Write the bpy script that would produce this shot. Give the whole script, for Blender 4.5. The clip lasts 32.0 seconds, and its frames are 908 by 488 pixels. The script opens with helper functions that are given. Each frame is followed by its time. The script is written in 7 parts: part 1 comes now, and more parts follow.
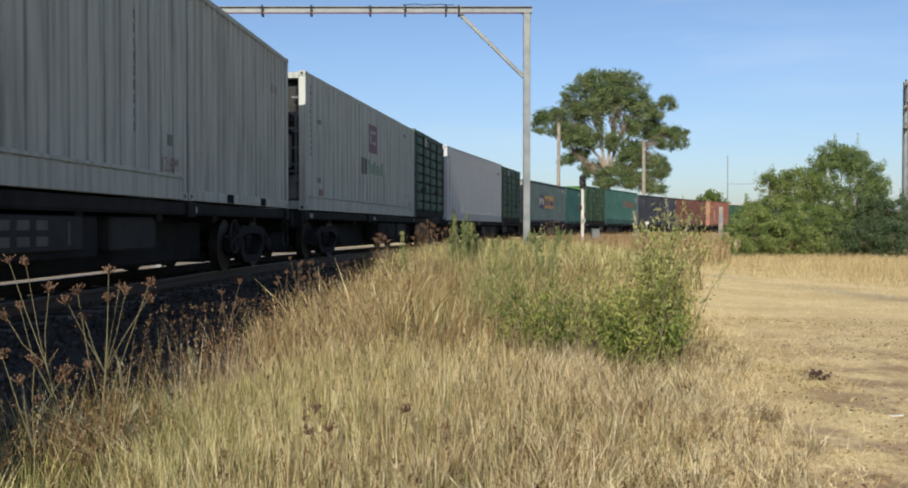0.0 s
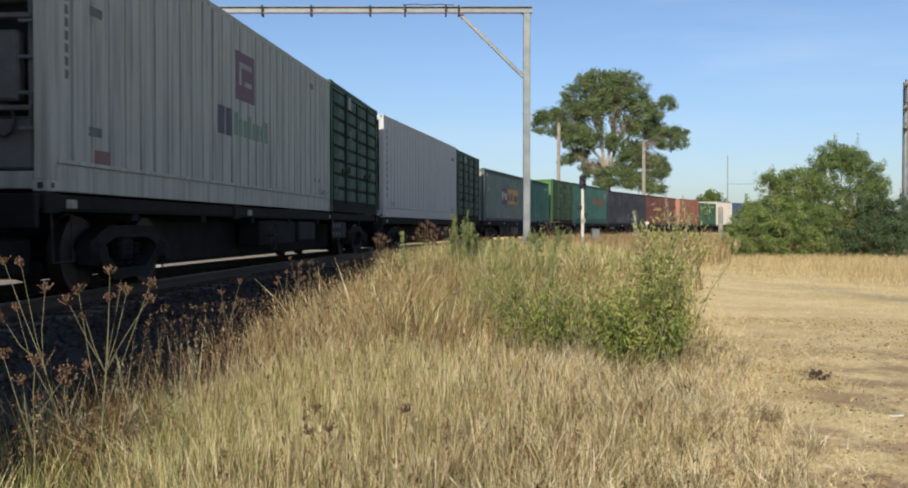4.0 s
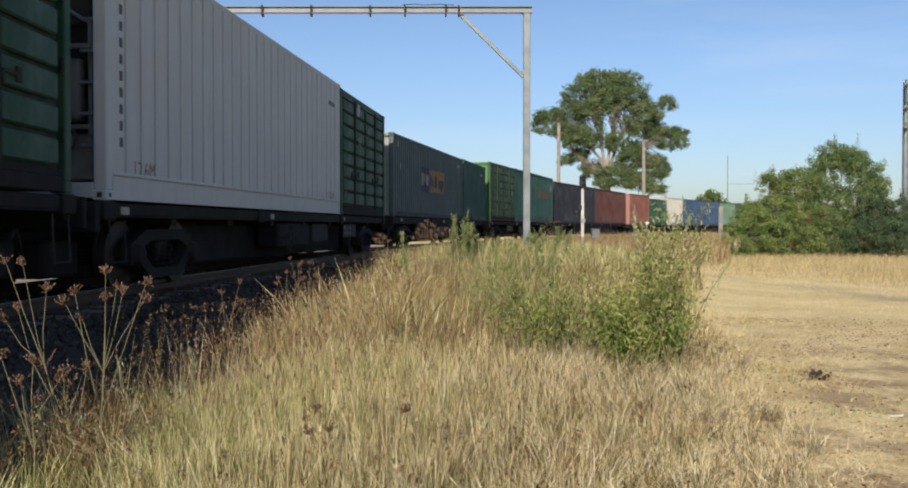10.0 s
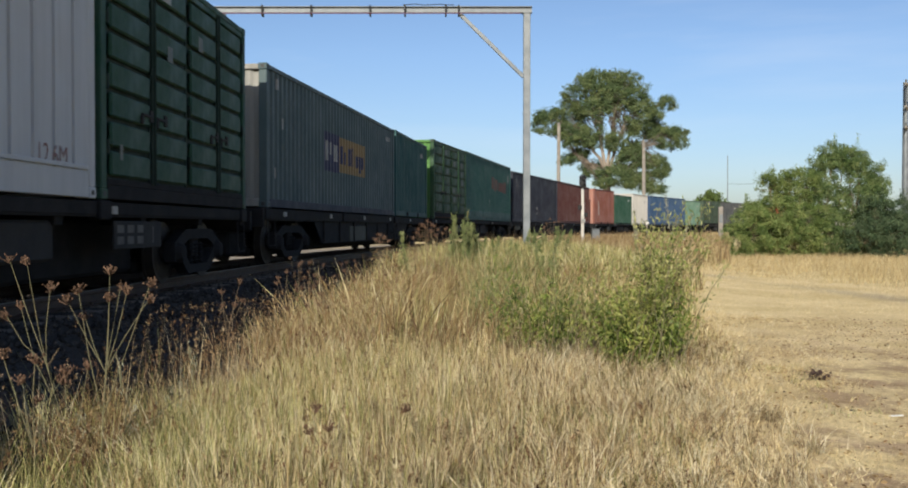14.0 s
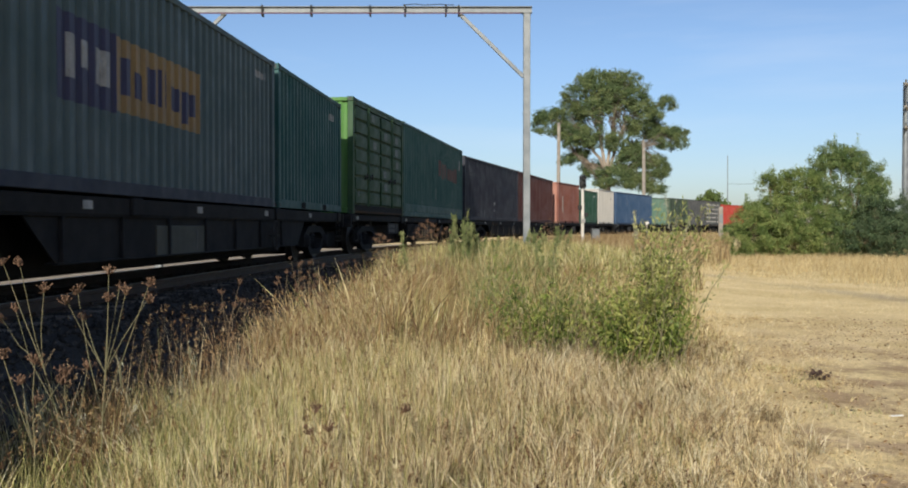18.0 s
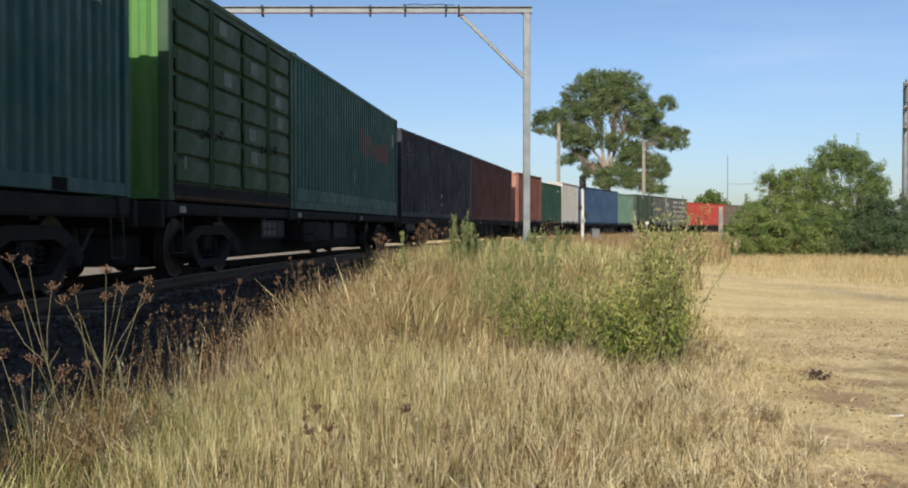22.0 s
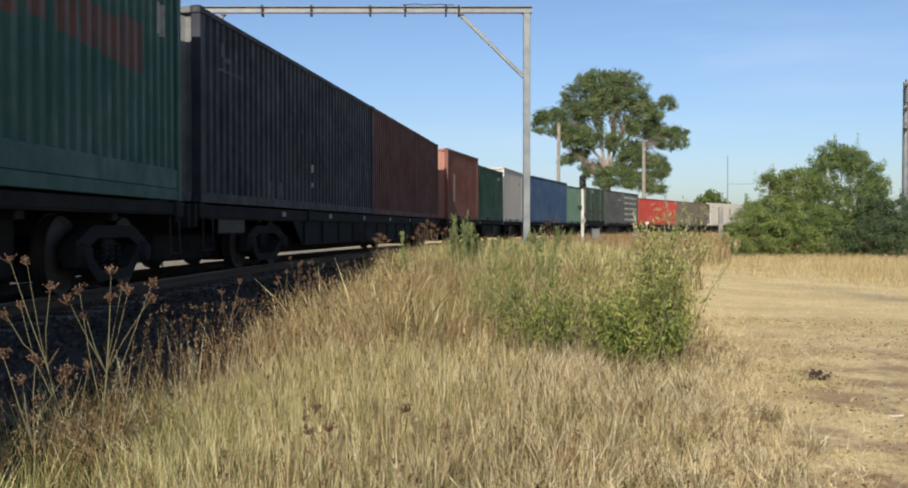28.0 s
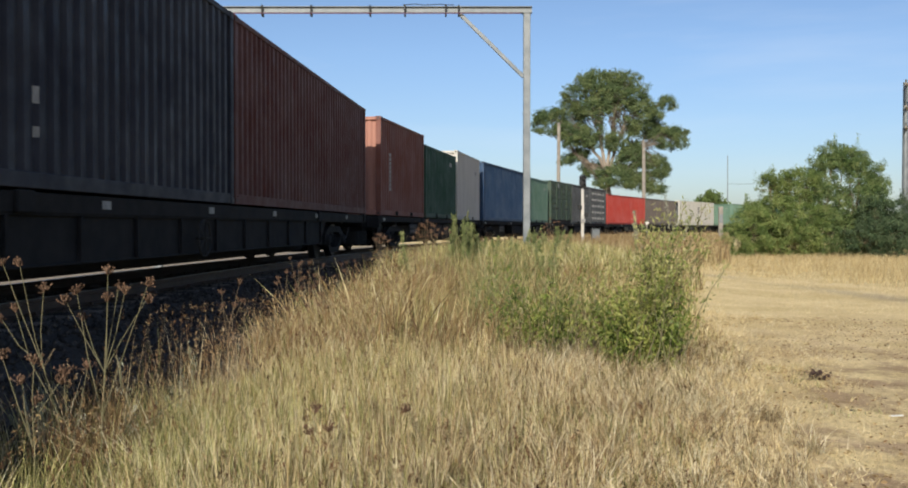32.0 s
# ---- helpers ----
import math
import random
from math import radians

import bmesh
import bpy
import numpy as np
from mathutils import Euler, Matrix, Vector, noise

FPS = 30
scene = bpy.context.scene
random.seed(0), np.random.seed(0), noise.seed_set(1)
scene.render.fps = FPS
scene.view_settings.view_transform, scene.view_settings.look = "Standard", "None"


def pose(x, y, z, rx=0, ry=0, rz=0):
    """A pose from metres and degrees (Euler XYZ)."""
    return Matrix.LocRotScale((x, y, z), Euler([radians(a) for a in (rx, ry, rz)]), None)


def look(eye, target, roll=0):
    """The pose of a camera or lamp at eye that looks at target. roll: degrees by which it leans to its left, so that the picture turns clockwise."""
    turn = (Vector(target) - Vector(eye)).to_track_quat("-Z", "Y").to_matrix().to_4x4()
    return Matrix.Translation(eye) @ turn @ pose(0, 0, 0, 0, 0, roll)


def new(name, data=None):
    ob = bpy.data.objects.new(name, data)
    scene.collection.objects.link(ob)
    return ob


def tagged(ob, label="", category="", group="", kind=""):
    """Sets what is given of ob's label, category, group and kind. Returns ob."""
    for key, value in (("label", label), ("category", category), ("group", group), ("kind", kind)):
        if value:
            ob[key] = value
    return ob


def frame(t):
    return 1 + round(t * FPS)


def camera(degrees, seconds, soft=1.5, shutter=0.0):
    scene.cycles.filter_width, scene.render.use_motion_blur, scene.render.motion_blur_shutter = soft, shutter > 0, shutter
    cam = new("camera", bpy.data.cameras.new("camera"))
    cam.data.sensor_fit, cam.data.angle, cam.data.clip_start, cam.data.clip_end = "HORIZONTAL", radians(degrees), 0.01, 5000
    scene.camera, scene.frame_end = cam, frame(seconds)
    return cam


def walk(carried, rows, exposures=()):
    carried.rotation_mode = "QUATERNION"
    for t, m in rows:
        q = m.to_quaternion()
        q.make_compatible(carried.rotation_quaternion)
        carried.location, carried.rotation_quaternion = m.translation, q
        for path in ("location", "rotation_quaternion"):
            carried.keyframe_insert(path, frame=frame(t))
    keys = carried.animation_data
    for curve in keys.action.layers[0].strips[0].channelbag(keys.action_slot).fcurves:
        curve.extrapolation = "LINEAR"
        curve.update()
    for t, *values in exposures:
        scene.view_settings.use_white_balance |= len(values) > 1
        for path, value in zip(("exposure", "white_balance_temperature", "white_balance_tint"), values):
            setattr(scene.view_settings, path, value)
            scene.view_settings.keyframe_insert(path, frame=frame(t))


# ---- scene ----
# Camera on a tripod beside the line, eye 1.45 m above the ground, still all along.
EYE_Z = 1.45
cam = camera(49.52, 32.0, soft=1.88, shutter=0.4)
CAM_POSE = pose(0, 0, EYE_Z, 90 - 1.055, 0, 0)
walk(cam, [(0.0, CAM_POSE), (32.0, CAM_POSE)], exposures=[(0.0, 0.15, 6350, 10), (32.0, 0.15, 6350, 10)])

# Sky and sun: low morning sun behind the camera, a little to its left.
SUN_EL, SUN_AZ = radians(26.5), radians(10.9)
world = bpy.data.worlds.new("world")
scene.world = world
world.use_nodes = True
wn = world.node_tree
sky = wn.nodes.new("ShaderNodeTexSky")
sky.sky_type = "NISHITA"
sky.sun_disc = False
sky.sun_elevation = SUN_EL
sky.sun_rotation = math.pi + SUN_AZ
sky.air_density, sky.dust_density, sky.ozone_density, sky.altitude = 0.72, 0.9, 2.2, 30
wn.nodes["Background"].inputs["Strength"].default_value = 0.115
sky_way = wn.nodes.new("ShaderNodeTexCoord").outputs["Generated"]
sky_xyz = wn.nodes.new("ShaderNodeSeparateXYZ")
wn.links.new(sky_way, sky_xyz.inputs[0])
sun_data = bpy.data.lights.new("sun", "SUN")
sun_data.energy, sun_data.angle, sun_data.color = 5.4, radians(0.53), (1.0, 0.90, 0.74)
sun = new("sun", sun_data)
sun_dir = Vector((-math.sin(SUN_AZ) * math.cos(SUN_EL), -math.cos(SUN_AZ) * math.cos(SUN_EL), math.sin(SUN_EL)))
sun.matrix_world = look(sun_dir * 200, (0, 0, 0))
rng = np.random.default_rng(7)
# ---- materials ----
def nodes_of(name):
    m = bpy.data.materials.new(name)
    m.use_nodes = True
    nt = m.node_tree
    return m, nt, nt.nodes["Principled BSDF"]


def mixed(nt, fac, a, b, mode="MIX"):
    n = nt.nodes.new("ShaderNodeMix")
    n.data_type, n.blend_type = "RGBA", mode
    for socket, value in ((n.inputs[0], fac), (n.inputs[6], a), (n.inputs[7], b)):
        if isinstance(value, (int, float)):
            socket.default_value = value
        elif isinstance(value, tuple):
            socket.default_value = (*value, 1)
        else:
            nt.links.new(value, socket)
    return n.outputs[2]


def noisy(nt, vec, scale, detail=4.0, rough=0.6):
    n = nt.nodes.new("ShaderNodeTexNoise")
    n.inputs["Scale"].default_value, n.inputs["Detail"].default_value = scale, detail
    n.inputs["Roughness"].default_value = rough
    nt.links.new(vec, n.inputs["Vector"])
    return n.outputs["Fac"]


def ramp(nt, fac, stops):
    n = nt.nodes.new("ShaderNodeValToRGB")
    e = n.color_ramp.elements
    while len(e) < len(stops):
        e.new(0.5)
    for el, (p, c) in zip(e, stops):
        el.position, el.color = p, ((*c, 1) if isinstance(c, tuple) else (c, c, c, 1))
    nt.links.new(fac, n.inputs[0])
    return n.outputs[0]


def stretched(nt, out, sx, sy, sz):
    n = nt.nodes.new("ShaderNodeMapping")
    n.inputs["Scale"].default_value = (sx, sy, sz)
    nt.links.new(out, n.inputs[0])
    return n.outputs[0]


def bumped(nt, bsdf, height, strength, dist):
    n = nt.nodes.new("ShaderNodeBump")
    n.inputs["Strength"].default_value, n.inputs["Distance"].default_value = strength, dist
    nt.links.new(height, n.inputs["Height"])
    nt.links.new(n.outputs[0], bsdf.inputs["Normal"])


def surface(name, c1, c2, scale=4.0, rough=0.6, metal=0.0, bump=0.2, dist=0.005, fine=60.0, island=0.0):
    """Two colours mixed by noise at two scales, with fine relief."""
    m, nt, b = nodes_of(name)
    tc = nt.nodes.new("ShaderNodeTexCoord").outputs["Object"]
    big = ramp(nt, noisy(nt, tc, scale), ((0.35, 0.0), (0.65, 1.0)))
    small = noisy(nt, tc, fine, 3.0)
    col = mixed(nt, big, c1, c2)
    col = mixed(nt, 0.35, col, ramp(nt, small, ((0.3, 0.35), (0.7, 1.0))), "MULTIPLY")
    if island:
        g = nt.nodes.new("ShaderNodeNewGeometry").outputs["Random Per Island"]
        col = mixed(nt, island, col, ramp(nt, g, ((0.0, 0.3), (1.0, 1.6))), "MULTIPLY")
    nt.links.new(col, b.inputs["Base Color"])
    b.inputs["Roughness"].default_value, b.inputs["Metallic"].default_value = rough, metal
    if rough > 0.8:
        b.inputs["Specular IOR Level"].default_value = 0.12
    bumped(nt, b, small, bump, dist)
    return m


def paint(name, c, dirt=0.35, rust=0.3, rough=0.5, fade=0.25, rust_c=(0.12, 0.045, 0.02)):
    """Weathered container paint: faded patches, vertical dirt streaks, rust spots."""
    m, nt, b = nodes_of(name)
    tc = nt.nodes.new("ShaderNodeTexCoord").outputs["Object"]
    pale = tuple(x * (1 - fade) + fade * (0.5 * x + 0.25) for x in c)
    col = mixed(nt, ramp(nt, noisy(nt, tc, 0.9, 5.0), ((0.38, 0.0), (0.7, 1.0))), c, pale)
    streak = ramp(nt, noisy(nt, stretched(nt, tc, 5.0, 5.0, 0.35), 1.6, 6.0), ((0.42, 0.0), (0.75, 1.0)))
    k = nt.nodes.new("ShaderNodeMath")
    k.operation = "MULTIPLY"
    k.inputs[1].default_value = dirt
    nt.links.new(streak, k.inputs[0])
    col = mixed(nt, k.outputs[0], col, tuple(0.35 * x + 0.02 for x in c))
    spots = ramp(nt, noisy(nt, stretched(nt, tc, 1.0, 1.0, 0.5), 7.0, 8.0, 0.75), ((0.66, 0.0), (0.74, 1.0)))
    k2 = nt.nodes.new("ShaderNodeMath")
    k2.operation = "MULTIPLY"
    k2.inputs[1].default_value = rust
    nt.links.new(spots, k2.inputs[0])
    col = mixed(nt, k2.outputs[0], col, rust_c)
    nt.links.new(col, b.inputs["Base Color"])
    nt.links.new(ramp(nt, noisy(nt, tc, 3.0), ((0.3, rough), (0.7, rough + 0.3))), b.inputs["Roughness"])
    b.inputs["Specular IOR Level"].default_value = 0.3
    bumped(nt, b, noisy(nt, tc, 2.2, 3.0), 0.25, 0.02)
    return m


def blade(name, stops, rough=0.7, patch=0.5, patch_c=(0.10, 0.12, 0.03), patch_scale=0.5, lo=0.5, hi=0.7, depth=0.22, tufted=0.52):
    """Grass and leaves: colour by each blade, with patches of another tint and of painted shade."""
    m, nt, b = nodes_of(name)
    geo = nt.nodes.new("ShaderNodeNewGeometry")
    clump = ramp(nt, noisy(nt, stretched(nt, geo.outputs["Position"], 1, 1, 0.25), 6.0, 2.0), ((0.36, 0.0), (0.64, 1.0)))
    tone_of = nt.nodes.new("ShaderNodeAttribute")
    tone_of.attribute_name = "tuft"
    own = mixed(nt, tufted, geo.outputs["Random Per Island"], tone_of.outputs["Fac"])
    col = ramp(nt, ramp(nt, mixed(nt, 0.22, own, clump), ((0.2, 0.0), (0.8, 1.0))), stops)
    pn = ramp(nt, noisy(nt, geo.outputs["Position"], patch_scale, 4.0), ((lo, 0.0), (hi, patch)))
    col = mixed(nt, pn, col, patch_c)
    # noise darkens patches by depth, shadow between clumps put into the colour
    tone = ramp(nt, noisy(nt, geo.outputs["Position"], patch_scale * 6, 4.0, 0.65), ((0.36, 1 - depth), (0.62, 1.0)))
    col = mixed(nt, 1.0, col, tone, "MULTIPLY")
    nt.links.new(col, b.inputs["Base Color"])
    b.inputs["Roughness"].default_value = rough
    b.inputs["Specular IOR Level"].default_value = 0.25
    # light comes through thin blades
    tr = nt.nodes.new("ShaderNodeBsdfTranslucent")
    nt.links.new(col, tr.inputs[0])
    mx = nt.nodes.new("ShaderNodeMixShader")
    mx.inputs[0].default_value = 0.15
    nt.links.new(b.outputs[0], mx.inputs[1])
    nt.links.new(tr.outputs[0], mx.inputs[2])
    nt.links.new(mx.outputs[0], nt.nodes["Material Output"].inputs["Surface"])
    return m


# thin haze over the horizon, with faint streaks of high cloud
haze = mixed(wn, ramp(wn, sky_xyz.outputs["Z"], ((0.0, 1.0), (0.17, 0.0))), (1.0, 1.0, 1.0), (0.88, 0.82, 0.77))
hazy_sky = mixed(wn, 1.0, sky.outputs[0], haze, "MULTIPLY")
streaks = ramp(wn, noisy(wn, stretched(wn, sky_way, 1.0, 1.0, 7.0), 2.6, 5.0, 0.55), ((0.48, 0.0), (0.72, 0.16)))
hazy_sky = mixed(wn, streaks, hazy_sky, (6.8, 7.1, 7.4))
wn.links.new(hazy_sky, wn.nodes["Background"].inputs["Color"])
M = {
    "reefer": paint("reefer_paint", (0.365, 0.398, 0.390), 0.3, 0.25, 0.45, 0.1, (0.25, 0.16, 0.1)),
    "reefer_b": paint("reefer_cream_paint", (0.385, 0.418, 0.395), 0.8, 0.75, 0.5, 0.1, (0.25, 0.16, 0.1)),
    "reefer_c": paint("reefer_light_paint", (0.425, 0.45, 0.47), 0.2, 0.15, 0.45, 0.1, (0.25, 0.16, 0.1)),
    "dark_green": paint("dark_green_paint", (0.0072, 0.0528, 0.0288), 0.4, 0.4, 0.5, 0.15),
    "steel_blue": paint("steel_blue_grey_paint", (0.055, 0.090, 0.098), 0.3, 0.3, 0.5, 0.12),
    "teal_dark": paint("dark_teal_paint", (0.011, 0.070, 0.070), 0.4, 0.4, 0.5, 0.12),
    # one container's green twice: sunlit for its end, shaded for its side
    "green": paint("sunlit_green_end_paint", (0.055, 0.17, 0.028), 0.35, 0.3, 0.5, 0.15),
    "green_side": paint("shaded_green_side_paint", (0.0162, 0.0567, 0.02025), 0.35, 0.4, 0.5, 0.12),
    "teal": paint("teal_green_paint", (0.017, 0.080, 0.070), 0.3, 0.35, 0.5, 0.12),
    "navy": paint("navy_paint", (0.0105, 0.0138, 0.026), 0.3, 0.3, 0.5, 0.1),
    "maroon": paint("red_oxide_paint", (0.080, 0.024, 0.019), 0.35, 0.3, 0.55, 0.15),
    "brown": paint("terracotta_paint", (0.155, 0.052, 0.036), 0.3, 0.3, 0.55, 0.2),
    "white": paint("white_paint", (0.4638, 0.4488, 0.4114), 0.3, 0.25, 0.5, 0.1, (0.25, 0.14, 0.08)),
    "blue": paint("blue_paint", (0.017, 0.052, 0.118), 0.3, 0.2, 0.5, 0.15),
    "mint": paint("pale_green_paint", (0.0935, 0.1785, 0.1275), 0.3, 0.2, 0.5, 0.25),
    "olive": paint("dark_olive_green_paint", (0.035, 0.062, 0.038), 0.35, 0.3, 0.5, 0.15),
    "charcoal": paint("charcoal_paint", (0.0425, 0.04675, 0.051), 0.3, 0.3, 0.5, 0.15),
    "red": paint("red_paint", (0.306, 0.02975, 0.0187), 0.3, 0.2, 0.5, 0.15),
    "taupe": paint("grey_brown_paint", (0.09392, 0.07586, 0.06502), 0.3, 0.3, 0.55, 0.15),
    "chassis": surface("black_grimy_steel", (0.017, 0.018, 0.020), (0.029, 0.029, 0.030), 3, 0.85, 0.2, 0.4, 0.004),
    "chassis_grey": surface("grimy_grey_steel", (0.034, 0.036, 0.038), (0.050, 0.050, 0.049), 3, 0.82, 0.2, 0.4, 0.004),
    "wheel": surface("wheel_steel", (0.018, 0.016, 0.015), (0.034, 0.028, 0.023), 5, 0.6, 0.3),
    "rubber": surface("black_hose_rubber", (0.015, 0.015, 0.015), (0.03, 0.03, 0.03), 9, 0.6),
    "galv": surface("galvanised_steel", (0.125, 0.145, 0.160), (0.19, 0.21, 0.222), 2.5, 0.55, 0.25, 0.15, 0.002, 25),
    "rail": surface("rusty_rail_steel", (0.045, 0.028, 0.02), (0.075, 0.045, 0.032), 6, 0.6, 0.4),
    "rail_top": surface("worn_rail_top", (0.16, 0.15, 0.14), (0.24, 0.22, 0.21), 6, 0.5, 0.7),
    "sleeper": surface("weathered_timber", (0.10, 0.085, 0.07), (0.17, 0.15, 0.13), 5, 0.9, 0, 0.5, 0.01),
    "ballast": surface("ballast_stone", (0.033, 0.032, 0.031), (0.054, 0.052, 0.049), 1.5, 0.9, 0, 1.0, 0.03, 22),
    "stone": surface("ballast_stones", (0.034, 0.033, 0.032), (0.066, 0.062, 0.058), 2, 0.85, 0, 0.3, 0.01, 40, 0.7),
    "timber": surface("grey_pole_timber", (0.20, 0.18, 0.155), (0.30, 0.28, 0.25), 3, 0.9, 0, 0.4, 0.01),
    "signal_white": surface("white_signal_post_paint", (0.6, 0.58, 0.54), (0.45, 0.43, 0.39), 3, 0.6),
    "black": surface("matt_black_paint", (0.015, 0.015, 0.016), (0.03, 0.03, 0.03), 6, 0.6),
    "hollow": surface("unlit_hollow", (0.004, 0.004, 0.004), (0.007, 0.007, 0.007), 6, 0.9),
    # pale colour stands for sunlight on the blue-grey container's front end
    "pale_end": paint("sunlit_pale_end_paint", (0.27, 0.27, 0.25), 0.4, 0.5, 0.6, 0.1),
    # terracotta lightened to pink, the sun on the front end painted in
    "red_end": paint("sunlit_pink_end_paint", (0.33, 0.16, 0.12), 0.4, 0.4, 0.6, 0.1),
    "rail_navy": paint("navy_rail_paint", (0.022, 0.03, 0.05), 0.4, 0.3, 0.6, 0.1),
    "panel_olive": surface("grimy_olive_panel", (0.045, 0.047, 0.036), (0.065, 0.066, 0.052), 4, 0.8, 0, 0.3),
    "mark_white": surface("faded_white_marking", (0.34, 0.34, 0.33), (0.22, 0.22, 0.21), 6, 0.6),
    "mark_red": surface("faded_red_marking", (0.17, 0.055, 0.05), (0.20, 0.11, 0.10), 6, 0.6),
    "mark_orange": surface("faded_orange_marking", (0.13, 0.052, 0.036), (0.07, 0.045, 0.038), 3, 0.6),
    "mark_dark": surface("dark_marking", (0.03, 0.03, 0.045), (0.05, 0.05, 0.06), 6, 0.6),
    "mark_blue": surface("blue_marking", (0.016, 0.018, 0.06), (0.022, 0.024, 0.075), 3, 0.6),
    "mark_yellow": surface("faded_yellow_marking", (0.25, 0.16, 0.05), (0.21, 0.135, 0.052), 3, 0.6),
    "mark_purple": surface("purple_marking", (0.11, 0.04, 0.08), (0.13, 0.06, 0.095), 3, 0.6),
    "mark_green": surface("green_marking", (0.10, 0.22, 0.15), (0.15, 0.25, 0.18), 3, 0.6),
    "stencil_grey": surface("worn_grey_stencil", (0.055, 0.055, 0.055), (0.09, 0.09, 0.087), 6, 0.7),
    "unit_grey": surface("grey_unit_paint", (0.10, 0.105, 0.11), (0.16, 0.165, 0.17), 3, 0.6),
    # darkened copy of the door green, shade painted between the pressings
    "door_shade": paint("shaded_door_green_paint", (0.004, 0.020, 0.013), 0.4, 0.3, 0.6, 0.05),
    "strip_grey": surface("worn_pale_strip", (0.075, 0.09, 0.10), (0.05, 0.062, 0.07), 5, 0.7),
    "faint_white": surface("rubbed_white_marking", (0.10, 0.105, 0.115), (0.04, 0.043, 0.052), 4, 0.7),
    "label_grey": surface("dull_label", (0.16, 0.18, 0.17), (0.10, 0.12, 0.11), 6, 0.7),
    "rust_strip": surface("rusty_steel_strip", (0.10, 0.055, 0.025), (0.04, 0.03, 0.022), 5, 0.85),
    "lamp_glass": surface("dark_lens_glass", (0.02, 0.02, 0.02), (0.03, 0.03, 0.03), 6, 0.15),
    "bark": surface("pale_gum_bark", (0.40, 0.35, 0.29), (0.24, 0.20, 0.165), 0.6, 0.85, 0, 0.4, 0.03, 8),
    "grey_bark": surface("grey_branch_bark", (0.19, 0.165, 0.135), (0.12, 0.10, 0.08), 0.8, 0.85, 0, 0.4, 0.03, 8),
    "twig": surface("grey_brown_twig", (0.16, 0.12, 0.08), (0.24, 0.19, 0.12), 5, 0.85),
    "stalk": surface("dry_green_stalk", (0.12, 0.12, 0.06), (0.18, 0.155, 0.085), 6, 0.8),
    "flower": surface("dry_brown_seed_head", (0.105, 0.064, 0.042), (0.18, 0.115, 0.078), 20, 0.9, 0, 0.5, 0.004, 90, 0.6),
    "litter_dark": surface("dark_rag_litter", (0.04, 0.027, 0.024), (0.10, 0.068, 0.055), 30, 0.9),
    "litter_white": surface("white_paper_litter", (0.8, 0.8, 0.78), (0.65, 0.65, 0.63), 20, 0.7),
}
M["straw"] = blade("dry_straw_grass", ((0.0, (0.050, 0.029, 0.014)), (0.26, (0.16, 0.098, 0.042)), (0.44, (0.37, 0.28, 0.125)), (0.64, (0.60, 0.50, 0.255)), (0.82, (0.80, 0.71, 0.45)), (0.90, (0.36, 0.34, 0.12)), (1.0, (0.16, 0.17, 0.05))), 0.7, 0.4, (0.41, 0.333, 0.119), 0.8, depth=0.48)
M["straw_grey"] = blade("bleached_straw", ((0.0, (0.070, 0.045, 0.025)), (0.26, (0.21, 0.14, 0.075)), (0.44, (0.50, 0.40, 0.225)), (0.66, (0.75, 0.65, 0.42)), (0.88, (0.858, 0.788, 0.591)), (1.0, (0.259, 0.229, 0.0917))), 0.7, 0.4, (0.519, 0.389, 0.204), 0.9, depth=0.48)
M["seed"] = blade("grass_seed_heads", ((0.0, (0.08, 0.0413, 0.0202)), (0.4, (0.224, 0.128, 0.0612)), (0.75, (0.4, 0.285, 0.144)), (1.0, (0.592, 0.488, 0.317))), 0.8, 0.4, (0.192, 0.105, 0.054), 0.8)
M["darkseed"] = blade("dark_brown_seed_heads", ((0.0, (0.04, 0.024, 0.014)), (0.5, (0.11, 0.06, 0.032)), (1.0, (0.24, 0.14, 0.075))), 0.8, 0.3, (0.10, 0.05, 0.03), 0.8)
M["straw_tan"] = blade("greyish_tan_straw", ((0.0, (0.080, 0.045, 0.028)), (0.30, (0.21, 0.13, 0.070)), (0.46, (0.46, 0.36, 0.205)), (0.66, (0.74, 0.63, 0.41)), (0.88, (0.89, 0.784, 0.53)), (1.0, (0.36, 0.36, 0.148))), 0.7, 0.4, (0.509, 0.382, 0.223), 0.9, depth=0.48)
M["straw_pale"] = blade("pale_yellow_straw", ((0.0, (0.316, 0.218, 0.088)), (0.4, (0.614, 0.491, 0.255)), (0.8, (0.781, 0.673, 0.405)), (1.0, (0.837, 0.755, 0.528))), 0.7, 0.3, (0.521, 0.391, 0.194), 0.9)
M["shootleaf"] = blade("young_shoot_leaves", ((0.0, (0.09, 0.13, 0.03)), (0.5, (0.25, 0.28, 0.09)), (1.0, (0.48, 0.46, 0.19))), 0.5, 0.4, (0.36, 0.32, 0.14), 2.0)
M["straw_far"] = blade("tall_pale_straw", ((0.0, (0.269, 0.197, 0.0905)), (0.4, (0.464, 0.372, 0.195)), (0.8, (0.554, 0.468, 0.278)), (1.0, (0.299, 0.234, 0.0974))), 0.7, 0.45, (0.314, 0.226, 0.104), 0.35, depth=0.3)
